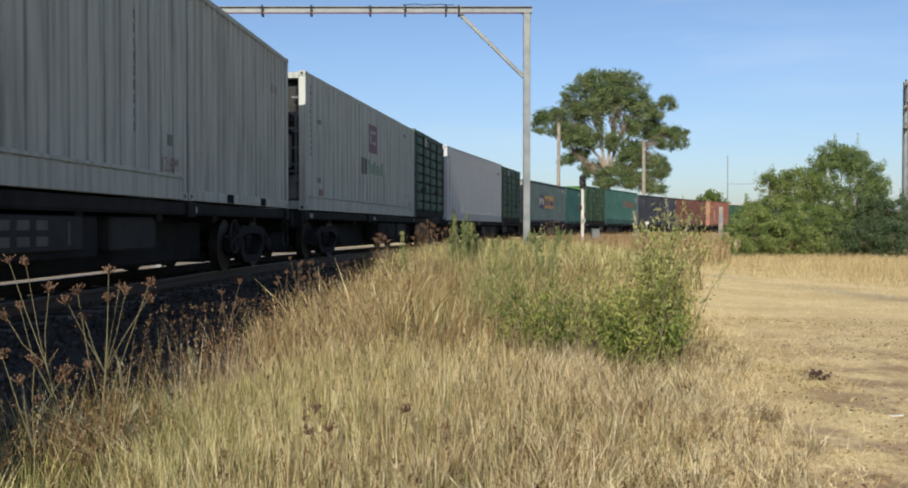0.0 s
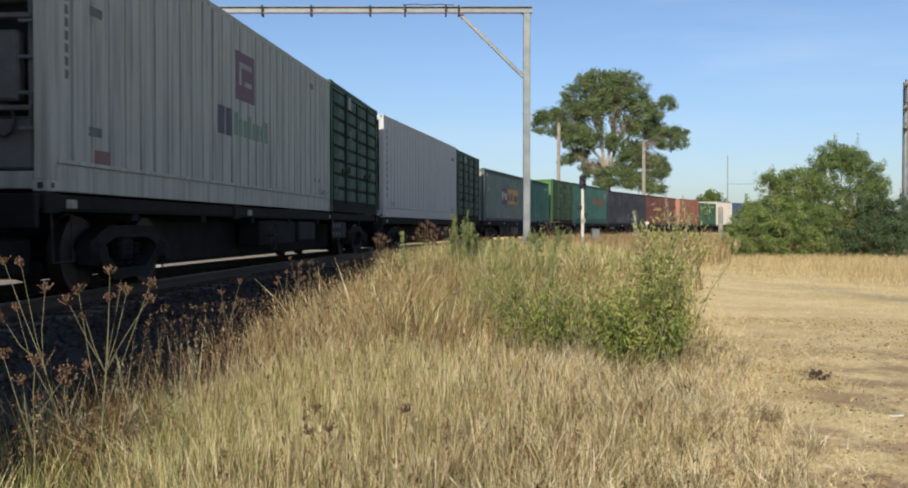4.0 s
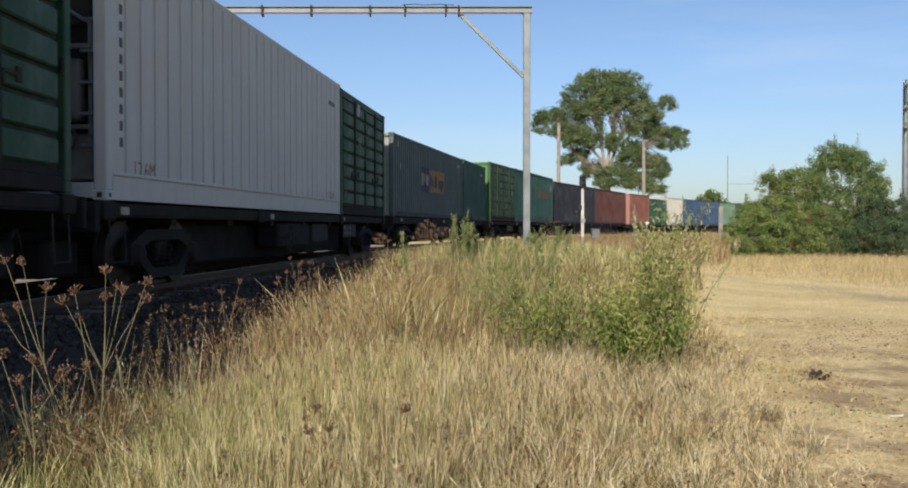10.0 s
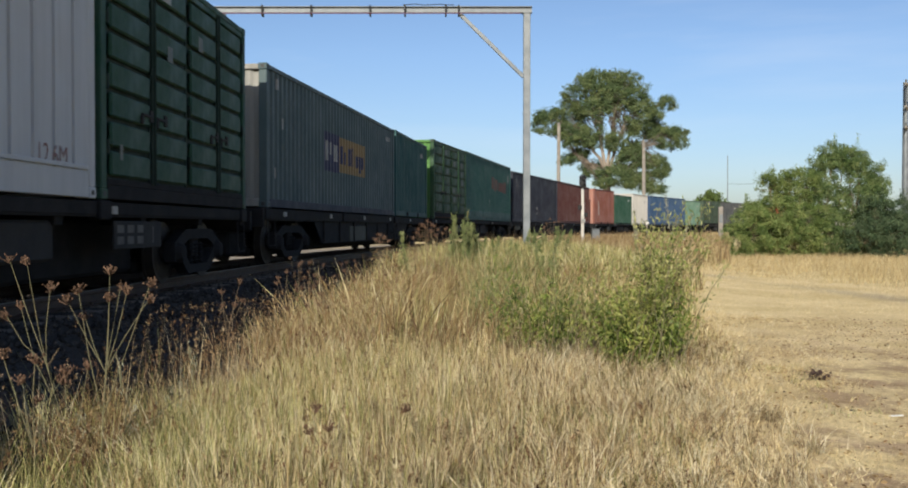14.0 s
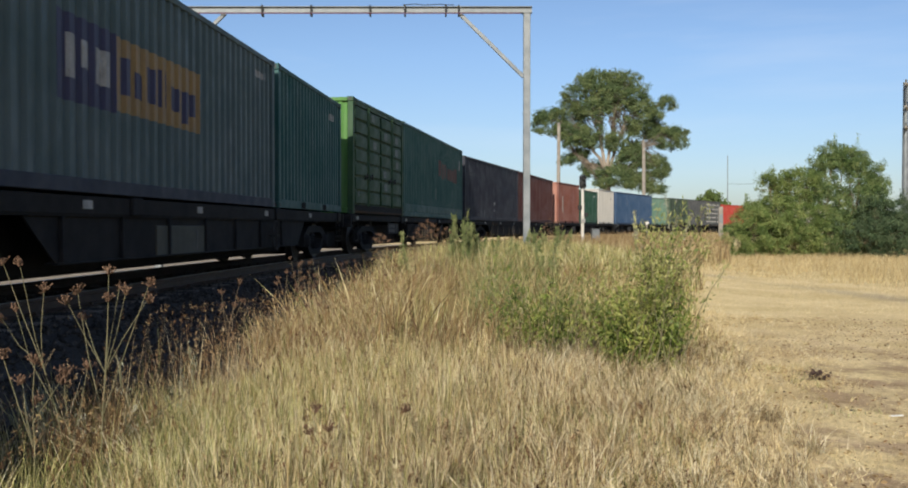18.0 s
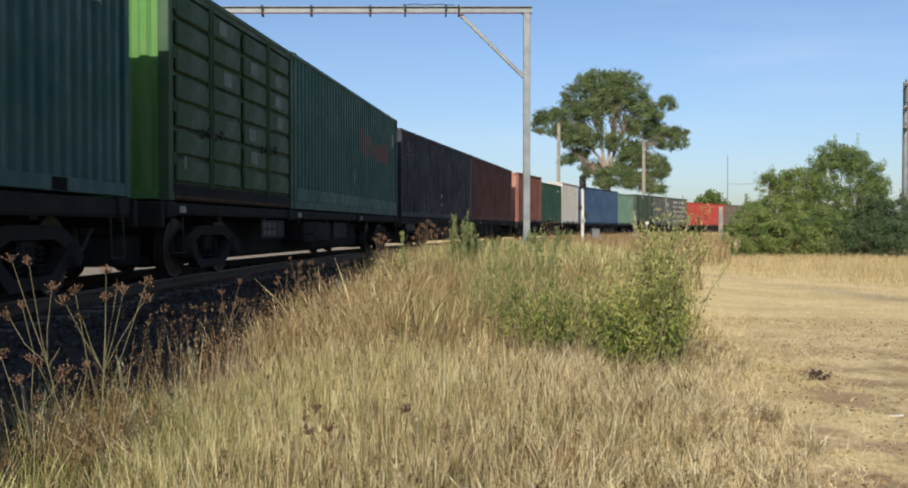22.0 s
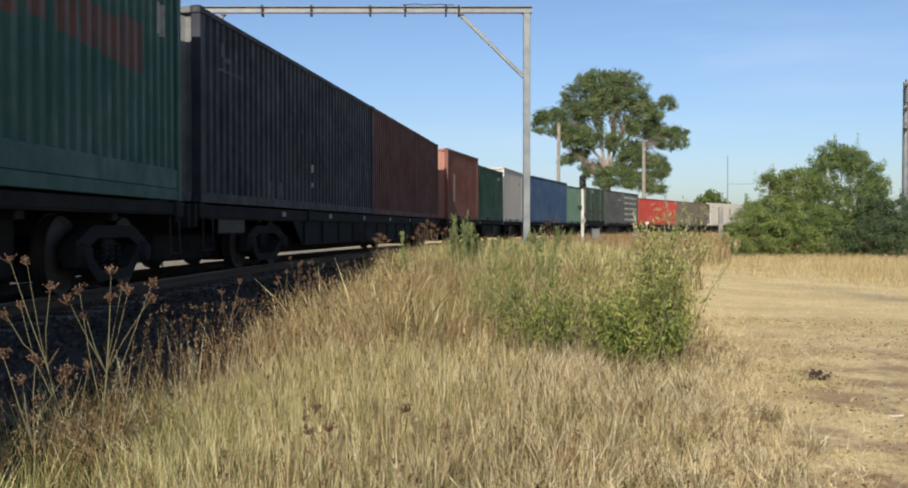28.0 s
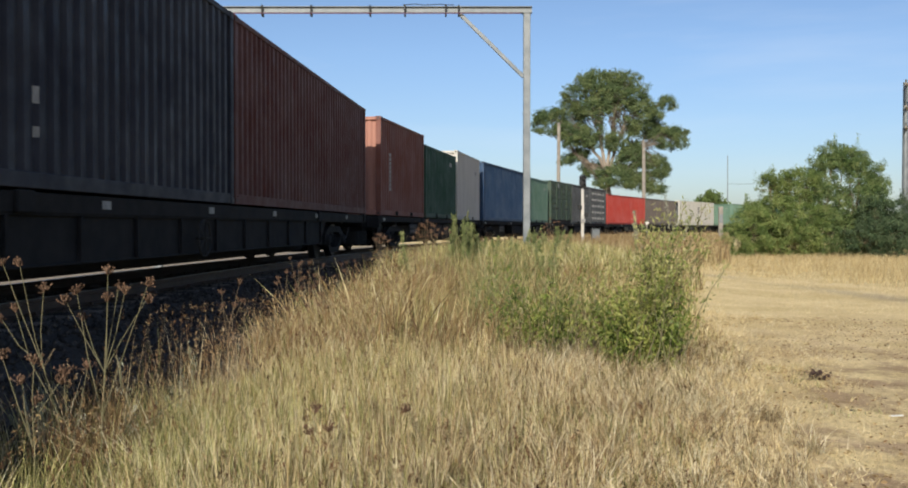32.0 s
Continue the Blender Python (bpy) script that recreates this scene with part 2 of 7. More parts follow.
M["straw_brown"] = blade("brown_dead_grass", ((0.0, (0.116, 0.074, 0.0353)), (0.5, (0.246, 0.169, 0.0847)), (1.0, (0.361, 0.268, 0.141))), 0.75, 0.5, (0.18, 0.113, 0.0564), 0.4, depth=0.3)
M["greenblade"] = blade("half_green_grass", ((0.0, (0.045, 0.060, 0.016)), (0.26, (0.13, 0.155, 0.042)), (0.46, (0.31, 0.32, 0.105)), (0.64, (0.58, 0.54, 0.225)), (0.86, (0.74, 0.68, 0.35)), (1.0, (0.88, 0.82, 0.56))), 0.65, 0.4, (0.54, 0.453, 0.179), 0.9, depth=0.48)
M["olivegrowth"] = blade("olive_low_growth", ((0.0, (0.05, 0.06, 0.018)), (0.5, (0.14, 0.15, 0.05)), (1.0, (0.30, 0.28, 0.11))), 0.7, 0.4, (0.16, 0.11, 0.05), 1.2)
M["brownweed"] = blade("red_brown_dead_weeds", ((0.0, (0.09, 0.048, 0.027)), (0.5, (0.19, 0.115, 0.058)), (1.0, (0.33, 0.23, 0.11))), 0.8, 0.5, (0.34, 0.30, 0.12), 0.9)
M["shrubleaf"] = blade("shrub_leaves", ((0.0, (0.045, 0.078, 0.012)), (0.5, (0.13, 0.19, 0.034)), (1.0, (0.36, 0.37, 0.11))), 0.5, 0.35, (0.22, 0.23, 0.07), 2.0)
M["weedleaf"] = blade("weed_leaves", ((0.0, (0.07, 0.10, 0.035)), (0.5, (0.14, 0.18, 0.065)), (1.0, (0.26, 0.28, 0.12))), 0.6, 0.35, (0.27, 0.26, 0.10), 2.0)
M["bushleaf"] = blade("bush_leaves", ((0.0, (0.060, 0.105, 0.026)), (0.5, (0.135, 0.195, 0.055)), (1.0, (0.29, 0.33, 0.115))), 0.5, 0.4, (0.136, 0.162, 0.044), 0.5)
M["gumleaf"] = blade("gum_leaves", ((0.0, (0.046, 0.080, 0.034)), (0.5, (0.092, 0.135, 0.055)), (1.0, (0.19, 0.225, 0.095))), 0.5, 0.3, (0.15, 0.185, 0.075), 0.2)
M["farleaf"] = blade("far_tree_leaves", ((0.0, (0.07, 0.12, 0.035)), (1.0, (0.14, 0.19, 0.06))), 0.6, 0.3, (0.12, 0.15, 0.05), 0.1)
M["thicketleaf"] = blade("thicket_leaves", ((0.0, (0.048, 0.088, 0.028)), (0.5, (0.105, 0.16, 0.055)), (1.0, (0.24, 0.29, 0.11))), 0.5, 0.4, (0.115, 0.14, 0.045), 0.5)
M["paleweed"] = blade("pale_grey_green_leaves", ((0.0, (0.16, 0.18, 0.12)), (0.5, (0.30, 0.32, 0.23)), (1.0, (0.48, 0.48, 0.38))), 0.8, 0.3, (0.30, 0.28, 0.18), 2.0)
M["duskleaf"] = blade("dark_blue_green_leaves", ((0.0, (0.03, 0.06, 0.028)), (0.5, (0.06, 0.095, 0.045)), (1.0, (0.11, 0.15, 0.075))), 0.5, 0.4, (0.08, 0.11, 0.05), 0.5)
# ---- mesh helpers ----
class MB:
    """A small mesh builder: boxes, tubes, strips."""

    def __init__(self):
        self.v, self.f = [], []

    def box(self, x0, y0, z0, x1, y1, z1, c=0.0, m=None):
        if x0 > x1:
            x0, x1 = x1, x0
        if y0 > y1:
            y0, y1 = y1, y0
        if z0 > z1:
            z0, z1 = z1, z0
        n = len(self.v)
        if c <= 0:
            pts = [(x, y, z) for x in (x0, x1) for y in (y0, y1) for z in (z0, z1)]
            fs = [(0, 1, 3, 2), (4, 6, 7, 5), (0, 4, 5, 1), (2, 3, 7, 6), (0, 2, 6, 4), (1, 5, 7, 3)]
        else:
            pts, ids, fs = [], {}, []
            for i in (0, 1):
                for j in (0, 1):
                    for k in (0, 1):
                        a = ((x0, x1)[i], (y0, y1)[j], (z0, z1)[k])
                        s = (1 - 2 * i, 1 - 2 * j, 1 - 2 * k)
                        for ax in range(3):
                            p = [a[d] + (0 if d == ax else s[d] * c) for d in range(3)]
                            ids[i, j, k, ax] = len(pts)
                            pts.append(tuple(p))
            def face(q):
                fs.append(tuple(q))
            for ax in range(3):
                o = [d for d in range(3) if d != ax]
                for side in (0, 1):
                    q = []
                    for a, b in ((0, 0), (1, 0), (1, 1), (0, 1)):
                        key = [0, 0, 0]
                        key[ax], key[o[0]], key[o[1]] = side, a, b
                        q.append(ids[(*key, ax)])
                    face(q if (side == 1) == (ax != 1) else q[::-1])
                for a in (0, 1):
                    for b in (0, 1):
                        k0, k1 = [0, 0, 0], [0, 0, 0]
                        k0[ax], k1[ax] = 0, 1
                        for kk in (k0, k1):
                            kk[o[0]], kk[o[1]] = a, b
                        q = [ids[(*k0, o[0])], ids[(*k1, o[0])], ids[(*k1, o[1])], ids[(*k0, o[1])]]
                        face(q if ((a == b) == (ax != 1)) else q[::-1])
            for i in (0, 1):
                for j in (0, 1):
                    for k in (0, 1):
                        q = [ids[i, j, k, 0], ids[i, j, k, 1], ids[i, j, k, 2]]
                        face(q if (i + j + k) % 2 == 1 else q[::-1])
        if m is not None:
            pts = [tuple(m @ Vector(p)) for p in pts]
        self.v += pts
        self.f += [tuple(n + i for i in f) for f in fs]
        return self

    def tube(self, pts, radii, n=8, cap=True):
        base = len(self.v)
        pts = [Vector(p) for p in pts]
        up = Vector((0, 0, 1))
        for i, p in enumerate(pts):
            d = (pts[min(i + 1, len(pts) - 1)] - pts[max(i - 1, 0)]).normalized()
            a = d.cross(up)
            if a.length < 1e-3:
                a = d.cross(Vector((1, 0, 0)))
            a.normalize()
            b = a.cross(d)
            r = radii[i] if isinstance(radii, (list, tuple)) else radii
            for k in range(n):
                t = 2 * math.pi * k / n
                self.v.append(tuple(p + a * (r * math.cos(t)) + b * (r * math.sin(t))))
        for i in range(len(pts) - 1):
            for k in range(n):
                q0, q1 = base + i * n + k, base + i * n + (k + 1) % n
                self.f.append((q0, q1, q1 + n, q0 + n))
        if cap:
            self.f.append(tuple(base + k for k in range(n))[::-1])
            self.f.append(tuple(base + (len(pts) - 1) * n + k for k in range(n)))
        return self

    def strip(self, prof, z0, z1, flip=False):
        """A wall: the plan polyline prof of (x, y), from z0 up to z1."""
        n = len(self.v)
        for x, y in prof:
            self.v += [(x, y, z0), (x, y, z1)]
        for i in range(len(prof) - 1):
            q = (n + 2 * i, n + 2 * i + 2, n + 2 * i + 3, n + 2 * i + 1)
            self.f.append(q[::-1] if flip else q)
        return self

    def sweep(self, prof, path):
        """A closed profile of (across, up) swept along path rows of (x, y, z, heading)."""
        n, k = len(self.v), len(prof)
        for x, y, z, h in path:
            for a, u in prof:
                self.v.append((x + a * math.cos(h), y - a * math.sin(h), z + u))
        for i in range(len(path) - 1):
            for j in range(k):
                a, b = n + i * k + j, n + i * k + (j + 1) % k
                self.f.append((a, b, b + k, a + k))
        return self

    def mesh(self, name, mat):
        me = bpy.data.meshes.new(name)
        me.from_pydata(self.v, [], self.f)
        if mat:
            me.materials.append(mat)
        return me


def smooth(me, angle=40):
    me.polygons.foreach_set("use_smooth", [True] * len(me.polygons))
    me.set_sharp_from_angle(angle=radians(angle))
    return me


def part(name, mb, mat, parent, label="", at=None):
    me = mb if isinstance(mb, bpy.types.Mesh) else mb.mesh(name, mat)
    ob = new(name, me)
    ob.parent = parent
    if at is not None:
        ob.matrix_basis = at
    if label:
        tagged(ob, label)
    return ob


def root(name, label, category, group="", at=None, kind=""):
    ob = new(name)
    ob.empty_display_size = 0.2
    if at is not None:
        ob.matrix_basis = at
    return tagged(ob, label, category, group, kind)


def fast_mesh(name, V, loops, sizes, mat):
    """A mesh from flat arrays: points, corner indices and corners per face."""
    me = bpy.data.meshes.new(name)
    me.vertices.add(len(V))
    me.vertices.foreach_set("co", np.ascontiguousarray(V, dtype=np.float32).ravel())
    me.loops.add(len(loops))
    me.loops.foreach_set("vertex_index", loops.astype(np.int32))
    starts = np.concatenate([[0], np.cumsum(sizes)[:-1]]).astype(np.int32)
    me.polygons.add(len(sizes))
    me.polygons.foreach_set("loop_start", starts)
    me.update(calc_edges=True)
    me.validate()
    me.materials.append(mat)
    return me


def cell_tone(P, size):
    """One even random number for each small cell of space."""
    k = np.floor(np.asarray(P) / size)
    v = np.sin(k[:, 0] * 12.9898 + k[:, 1] * 78.233 + k[:, 2] * 37.719) * 43758.5453
    return v - np.floor(v)


def toned(me, tone, corners):
    me.attributes.new("tuft", "FLOAT", "POINT").data.foreach_set("value", np.repeat(tone, corners).astype(np.float32))
    return me


def blades(name, P, h, w, lean, mat, segs=3, head=0.0, bend=1.8, droop=0.0, tone=None):
    """Many tapering grass blades at the roots P; head: share with a seed head at the tip."""
    n = len(P)
    if tone is None:
        tone = cell_tone(P * np.array([1, 1, 0]) + rng.normal(0, 0.015, P.shape), 0.07)
    az = rng.uniform(0, 2 * np.pi, n)
    side = np.stack([np.cos(az), np.sin(az), np.zeros(n)], 1)
    if np.ndim(lean) > 1:
        ld = lean
    else:
        la = rng.uniform(0, 2 * np.pi, n)
        ld = np.stack([np.cos(la), np.sin(la), np.zeros(n)], 1) * lean[:, None]
    is_head = rng.random(n) < head
    sag = rng.random(n) * droop
    cols, K = [], segs * 2 + 1
    for k in range(segs + 1):
        u = k / segs
        c = P + ld * (u ** bend)
        c = c + np.array([0, 0, 1.0]) * (h * (u - sag * u ** 3))[:, None]
        if k < segs:
            ww = w * (1 - 0.6 * u)
            if k == segs - 1:
                ww = np.where(is_head, w * 2.1, ww)
            cols += [c - side * ww[:, None] / 2, c + side * ww[:, None] / 2]
        else:
            cols.append(c)
    V = np.stack(cols, 1).reshape(-1, 3)
    base = np.arange(n)[:, None] * K
    quad = []
    for k in range(segs - 1):
        quad += [2 * k, 2 * k + 1, 2 * k + 3, 2 * k + 2]
    tri = [2 * segs - 2, 2 * segs - 1, 2 * segs]
    loops = (base + np.array(quad + tri)[None]).ravel()
    sizes = np.tile(np.array([4] * (segs - 1) + [3]), n)
    return toned(fast_mesh(name, V, loops, sizes, mat), tone, K)


def leaf_mesh(name, C, size, mat, droop=0.0, slim=0.45, out=None):
    """Many small pointed leaves at C, each a folded diamond."""
    n = len(C)
    d = rng.normal(size=(n, 3))
    d[:, 2] -= droop
    if out is not None:
        d += out
    d /= np.linalg.norm(d, axis=1)[:, None]
    e = rng.normal(size=(n, 3))
    s = np.cross(d, e)
    s /= np.linalg.norm(s, axis=1)[:, None] + 1e-9
    L = size[:, None]
    V = np.stack([C - d * L / 2, C + s * L * slim / 2, C + d * L / 2, C - s * L * slim / 2], 1).reshape(-1, 3)
    loops = np.arange(4 * n)
    return toned(fast_mesh(name, V, loops, np.full(n, 4), mat), cell_tone(C, 5 * float(np.mean(size))), 4)
# ---- the line: a curve of about 215 m radius to the right ----
RAIL_Z = 0.706
TS = np.arange(-130.0, 300.0, 0.5)
_k = np.where(TS < -12, 0.0, np.interp(TS, [0, 60, 100, 180], [0.00462, 0.00437, 0.00471, 0.00485]))
_th = np.concatenate([[0], np.cumsum((_k[1:] + _k[:-1]) / 4)])
_i0 = int(np.argmin(abs(TS)))
_th += 0.00534 - _th[_i0]
_x = np.concatenate([[0], np.cumsum((np.sin(_th[1:]) + np.sin(_th[:-1])) / 4)])
_y = np.concatenate([[0], np.cumsum((np.cos(_th[1:]) + np.cos(_th[:-1])) / 4)])
_x, _y = _x - _x[_i0] - 4.098, _y - _y[_i0]
# the centre line lies half a container's width beyond the side of the load
TX, TY, TH = _x - 1.22 * np.cos(_th), _y + 1.22 * np.sin(_th), _th
TZ = RAIL_Z - 0.00246 * np.clip(TS - 20, 0, None)


def on_track(s):
    return [float(np.interp(s, TS, a)) for a in (TX, TY, TZ, TH)]


def travelled(t):
    """Metres run by the train since the start."""
    tt = np.linspace(0, 32, 321)
    v = np.interp(tt, [0, 4, 8, 12, 16, 20, 24, 28, 32], [2.59, 2.95, 3.067, 3.275, 3.024, 3.12, 2.987, 2.899, 2.921])
    return float(np.interp(t, tt, np.concatenate([[0], np.cumsum((v[1:] + v[:-1]) * 0.05)])))


def wagon_pose(centre, half, t):
    s = centre - travelled(t)
    a, b = Vector(on_track(s - half)[:3]), Vector(on_track(s + half)[:3])
    d = b - a
    m = (a + b) / 2
    return pose(m.x, m.y, m.z, math.degrees(math.atan2(d.z, math.hypot(d.x, d.y))), 0, -math.degrees(math.atan2(d.x, d.y)))


TRACK_PTS = np.stack([TX, TY], 1)


def track_distance(X, Y):
    """Signed distance to the centre line (right side positive) and the rail's height there."""
    X, Y = np.asarray(X, float).ravel(), np.asarray(Y, float).ravel()
    dist, hgt = np.empty(len(X)), np.empty(len(X))
    for i in range(0, len(X), 20000):
        dx = X[i:i + 20000, None] - TX[None, ::2]
        dy = Y[i:i + 20000, None] - TY[None, ::2]
        k = np.argmin(dx * dx + dy * dy, 1)
        r = np.arange(len(k))
        dist[i:i + 20000] = dx[r, k] * np.cos(TH[::2][k]) - dy[r, k] * np.sin(TH[::2][k])
        far = np.hypot(dx[r, k], dy[r, k])
        dist[i:i + 20000] = np.sign(dist[i:i + 20000]) * np.maximum(abs(dist[i:i + 20000]), np.where(far > 30, far, 0))
        hgt[i:i + 20000] = TZ[::2][k]
    return dist, hgt


def soft_noise(X, Y, f, seed=0):
    """A smooth, cheap noise from summed waves."""
    r = np.random.default_rng(100 + seed)
    out = 0
    for k in range(6):
        a, ph, m = r.uniform(0, 6.283), r.uniform(0, 6.283), r.uniform(0.6, 1.7)
        out = out + np.sin((X * np.cos(a) + Y * np.sin(a)) * f * m + ph)
    return out / 6


def ground_z(X, Y):
    X, Y = np.asarray(X, float), np.asarray(Y, float)
    d, rz = track_distance(X, Y)
    d, rz = np.abs(d.reshape(X.shape)), rz.reshape(X.shape)
    flat = 0.04 * soft_noise(X, Y, 0.35) + 0.015 * soft_noise(X, Y, 2.1, 1)
    # the verge swells a little towards the gantry
    flat = flat + 0.42 * np.exp(-(((X - 1.5) / 4.5) ** 2 + ((Y - 25) / 9.0) ** 2))
    bed = np.interp(d, [0, 1.5, 1.75, 3.1, 3.6], [0, 0, -0.06, -0.62, -0.75])
    top = rz - 0.19 + bed
    return np.where(d < 3.6, np.maximum(top, flat - 0.02), flat)


def edge_x(Y):
    """Where the tall verge grass ends and the bare dirt begins."""
    return np.interp(Y, [0, 5.4, 10, 15, 22, 30, 45], [0.9, 1.75, 2.85, 3.75, 5.3, 7.0, 12.5])


def build_ground():
    xs = np.concatenate([-np.geomspace(3000, 14, 40), np.arange(-13.8, 14, 0.25), np.geomspace(14.2, 3000, 44)])
    ys = np.concatenate([-np.geomspace(2000, 8, 26), np.arange(-7.5, 2.5, 0.5), np.arange(2.6, 36, 0.25), np.geomspace(36.5, 150, 70), np.geomspace(156, 4000, 30)])
    X, Y = np.meshgrid(xs, ys)
    Z = ground_z(X, Y)
    V = np.stack([X, Y, Z], -1).reshape(-1, 3)
    ny, nx = X.shape
    i = (np.arange(ny - 1)[:, None] * nx + np.arange(nx - 1)[None]).ravel()
    loops = np.stack([i, i + 1, i + nx + 1, i + nx], 1).ravel()
    m, nt, b = nodes_of("dry_ground")
    geo = nt.nodes.new("ShaderNodeNewGeometry").outputs["Position"]

    def field(name):
        a = nt.nodes.new("ShaderNodeAttribute")
        a.attribute_name = name
        return a.outputs["Fac"]
    soil = mixed(nt, ramp(nt, noisy(nt, geo, 1.2, 6.0), ((0.35, 0.0), (0.65, 1.0))), (0.39, 0.275, 0.165), (0.53, 0.40, 0.255))
    soil = mixed(nt, 0.5, soil, ramp(nt, noisy(nt, geo, 28.0, 4.0), ((0.3, 0.5), (0.7, 1.15))), "MULTIPLY")
    soil = mixed(nt, ramp(nt, noisy(nt, stretched(nt, geo, 1.2, 0.9, 1), 3.2, 8.0, 0.72), ((0.46, 0.0), (0.60, 0.85))), soil, (0.28, 0.195, 0.11))
    soil = mixed(nt, ramp(nt, noisy(nt, stretched(nt, geo, 1.2, 0.9, 1), 7.5, 8.0, 0.75), ((0.56, 0.0), (0.66, 0.8))), soil, (0.17, 0.115, 0.07))
    soil = mixed(nt, ramp(nt, noisy(nt, stretched(nt, geo, 1.0, 0.6, 1), 0.9, 6.0, 0.65), ((0.44, 0.0), (0.60, 0.45))), soil, (0.31, 0.22, 0.125))
    thatch = mixed(nt, ramp(nt, noisy(nt, geo, 0.6, 6.0), ((0.35, 0.0), (0.65, 1.0))), (0.66, 0.52, 0.255), (0.86, 0.71, 0.40))
    thatch = mixed(nt, 0.6, thatch, ramp(nt, noisy(nt, stretched(nt, geo, 1, 0.6, 1), 35.0, 5.0), ((0.3, 0.45), (0.7, 1.15))), "MULTIPLY")
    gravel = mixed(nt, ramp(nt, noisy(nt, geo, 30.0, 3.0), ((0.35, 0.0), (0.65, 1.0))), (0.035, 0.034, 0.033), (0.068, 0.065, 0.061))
    grey = mixed(nt, ramp(nt, noisy(nt, geo, 5.0, 4.0), ((0.35, 0.0), (0.65, 1.0))), (0.24, 0.20, 0.155), (0.32, 0.27, 0.21))
    patchy = ramp(nt, noisy(nt, stretched(nt, geo, 1.0, 0.8, 1.0), 1.3, 7.0, 0.7), ((0.43, 0.0), (0.57, 1.0)))
    col = mixed(nt, field("bare"), thatch, soil)
    k = nt.nodes.new("ShaderNodeMath")
    k.operation = "MULTIPLY"
    nt.links.new(field("bare"), k.inputs[0])
    nt.links.new(patchy, k.inputs[1])
    k2 = nt.nodes.new("ShaderNodeMath")
    k2.operation = "MULTIPLY"
    k2.inputs[1].default_value = 0.95
    nt.links.new(k.outputs[0], k2.inputs[0])
    col = mixed(nt, k2.outputs[0], col, thatch)
    # brown dead matter, darkened further as painted shade at the grass roots
    shaded_humus = mixed(nt, ramp(nt, noisy(nt, geo, 9.0, 5.0), ((0.35, 0.0), (0.65, 1.0))), (0.07, 0.05, 0.028), (0.20, 0.15, 0.08))
    col = mixed(nt, field("litter"), col, shaded_humus)
    col = mixed(nt, field("wheelway"), col, grey)
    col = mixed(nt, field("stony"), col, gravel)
    nt.links.new(col, b.inputs["Base Color"])
    b.inputs["Roughness"].default_value = 0.95
    b.inputs["Specular IOR Level"].default_value = 0.1
    bumped(nt, b, noisy(nt, geo, 11.0, 8.0, 0.75), 0.6, 0.05)
    me = fast_mesh("ground", V, loops, np.full(len(i), 4), m)
    me.polygons.foreach_set("use_smooth", [True] * len(me.polygons))
    d = np.abs(track_distance(X, Y)[0])
    Xf, Yf = X.ravel(), Y.ravel()
    wob = 0.5 * soft_noise(Xf, Yf, 0.9, 4)
    bare = np.clip((Xf - edge_x(Yf) + 0.2 + wob) / 0.9, 0, 1) * np.clip((17 + 3 * wob - Yf) / 7, 0.18, 1) * (Yf > -40)
    road = np.exp(-((Xf - (6.7 + (28 - Yf) * 0.22) - 0.5 * wob) / 0.55) ** 2) * (Yf > 15) * (Yf < 45) * np.clip(0.75 + soft_noise(Xf, Yf, 0.5, 8), 0.6, 1) * (1 - 0.9 * np.exp(-((Yf - 24.5) / 2.4) ** 2))
    sd = track_distance(X, Y)[0]
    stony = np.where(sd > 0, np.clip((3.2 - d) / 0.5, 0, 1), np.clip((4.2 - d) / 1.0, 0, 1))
    road = np.maximum(road, np.where(sd < 0, np.clip((d - 3.6) / 1.0, 0, 1) * np.clip((13.5 - d) / 2, 0, 1), 0).ravel())
    # where the verge grass stands and the ground takes that dark colour
    litter_f = np.clip((edge_x(Yf) - 1.2 - Xf + wob) / 0.8, 0, 1) * (sd > 0) * np.clip((45 - Yf) / 15, 0, 1) * np.clip((Yf + 1.5 + wob) / 5, 0, 1) * 0.85
    for name, val in (("bare", bare), ("litter", litter_f), ("wheelway", road), ("stony", stony)):
        me.attributes.new(name, "FLOAT", "POINT").data.foreach_set("value", val.astype(np.float32))
    tagged(new("ground", me), "dry summer ground with straw, bare dirt and a ballast bed", "ground", kind="structure")


build_ground()


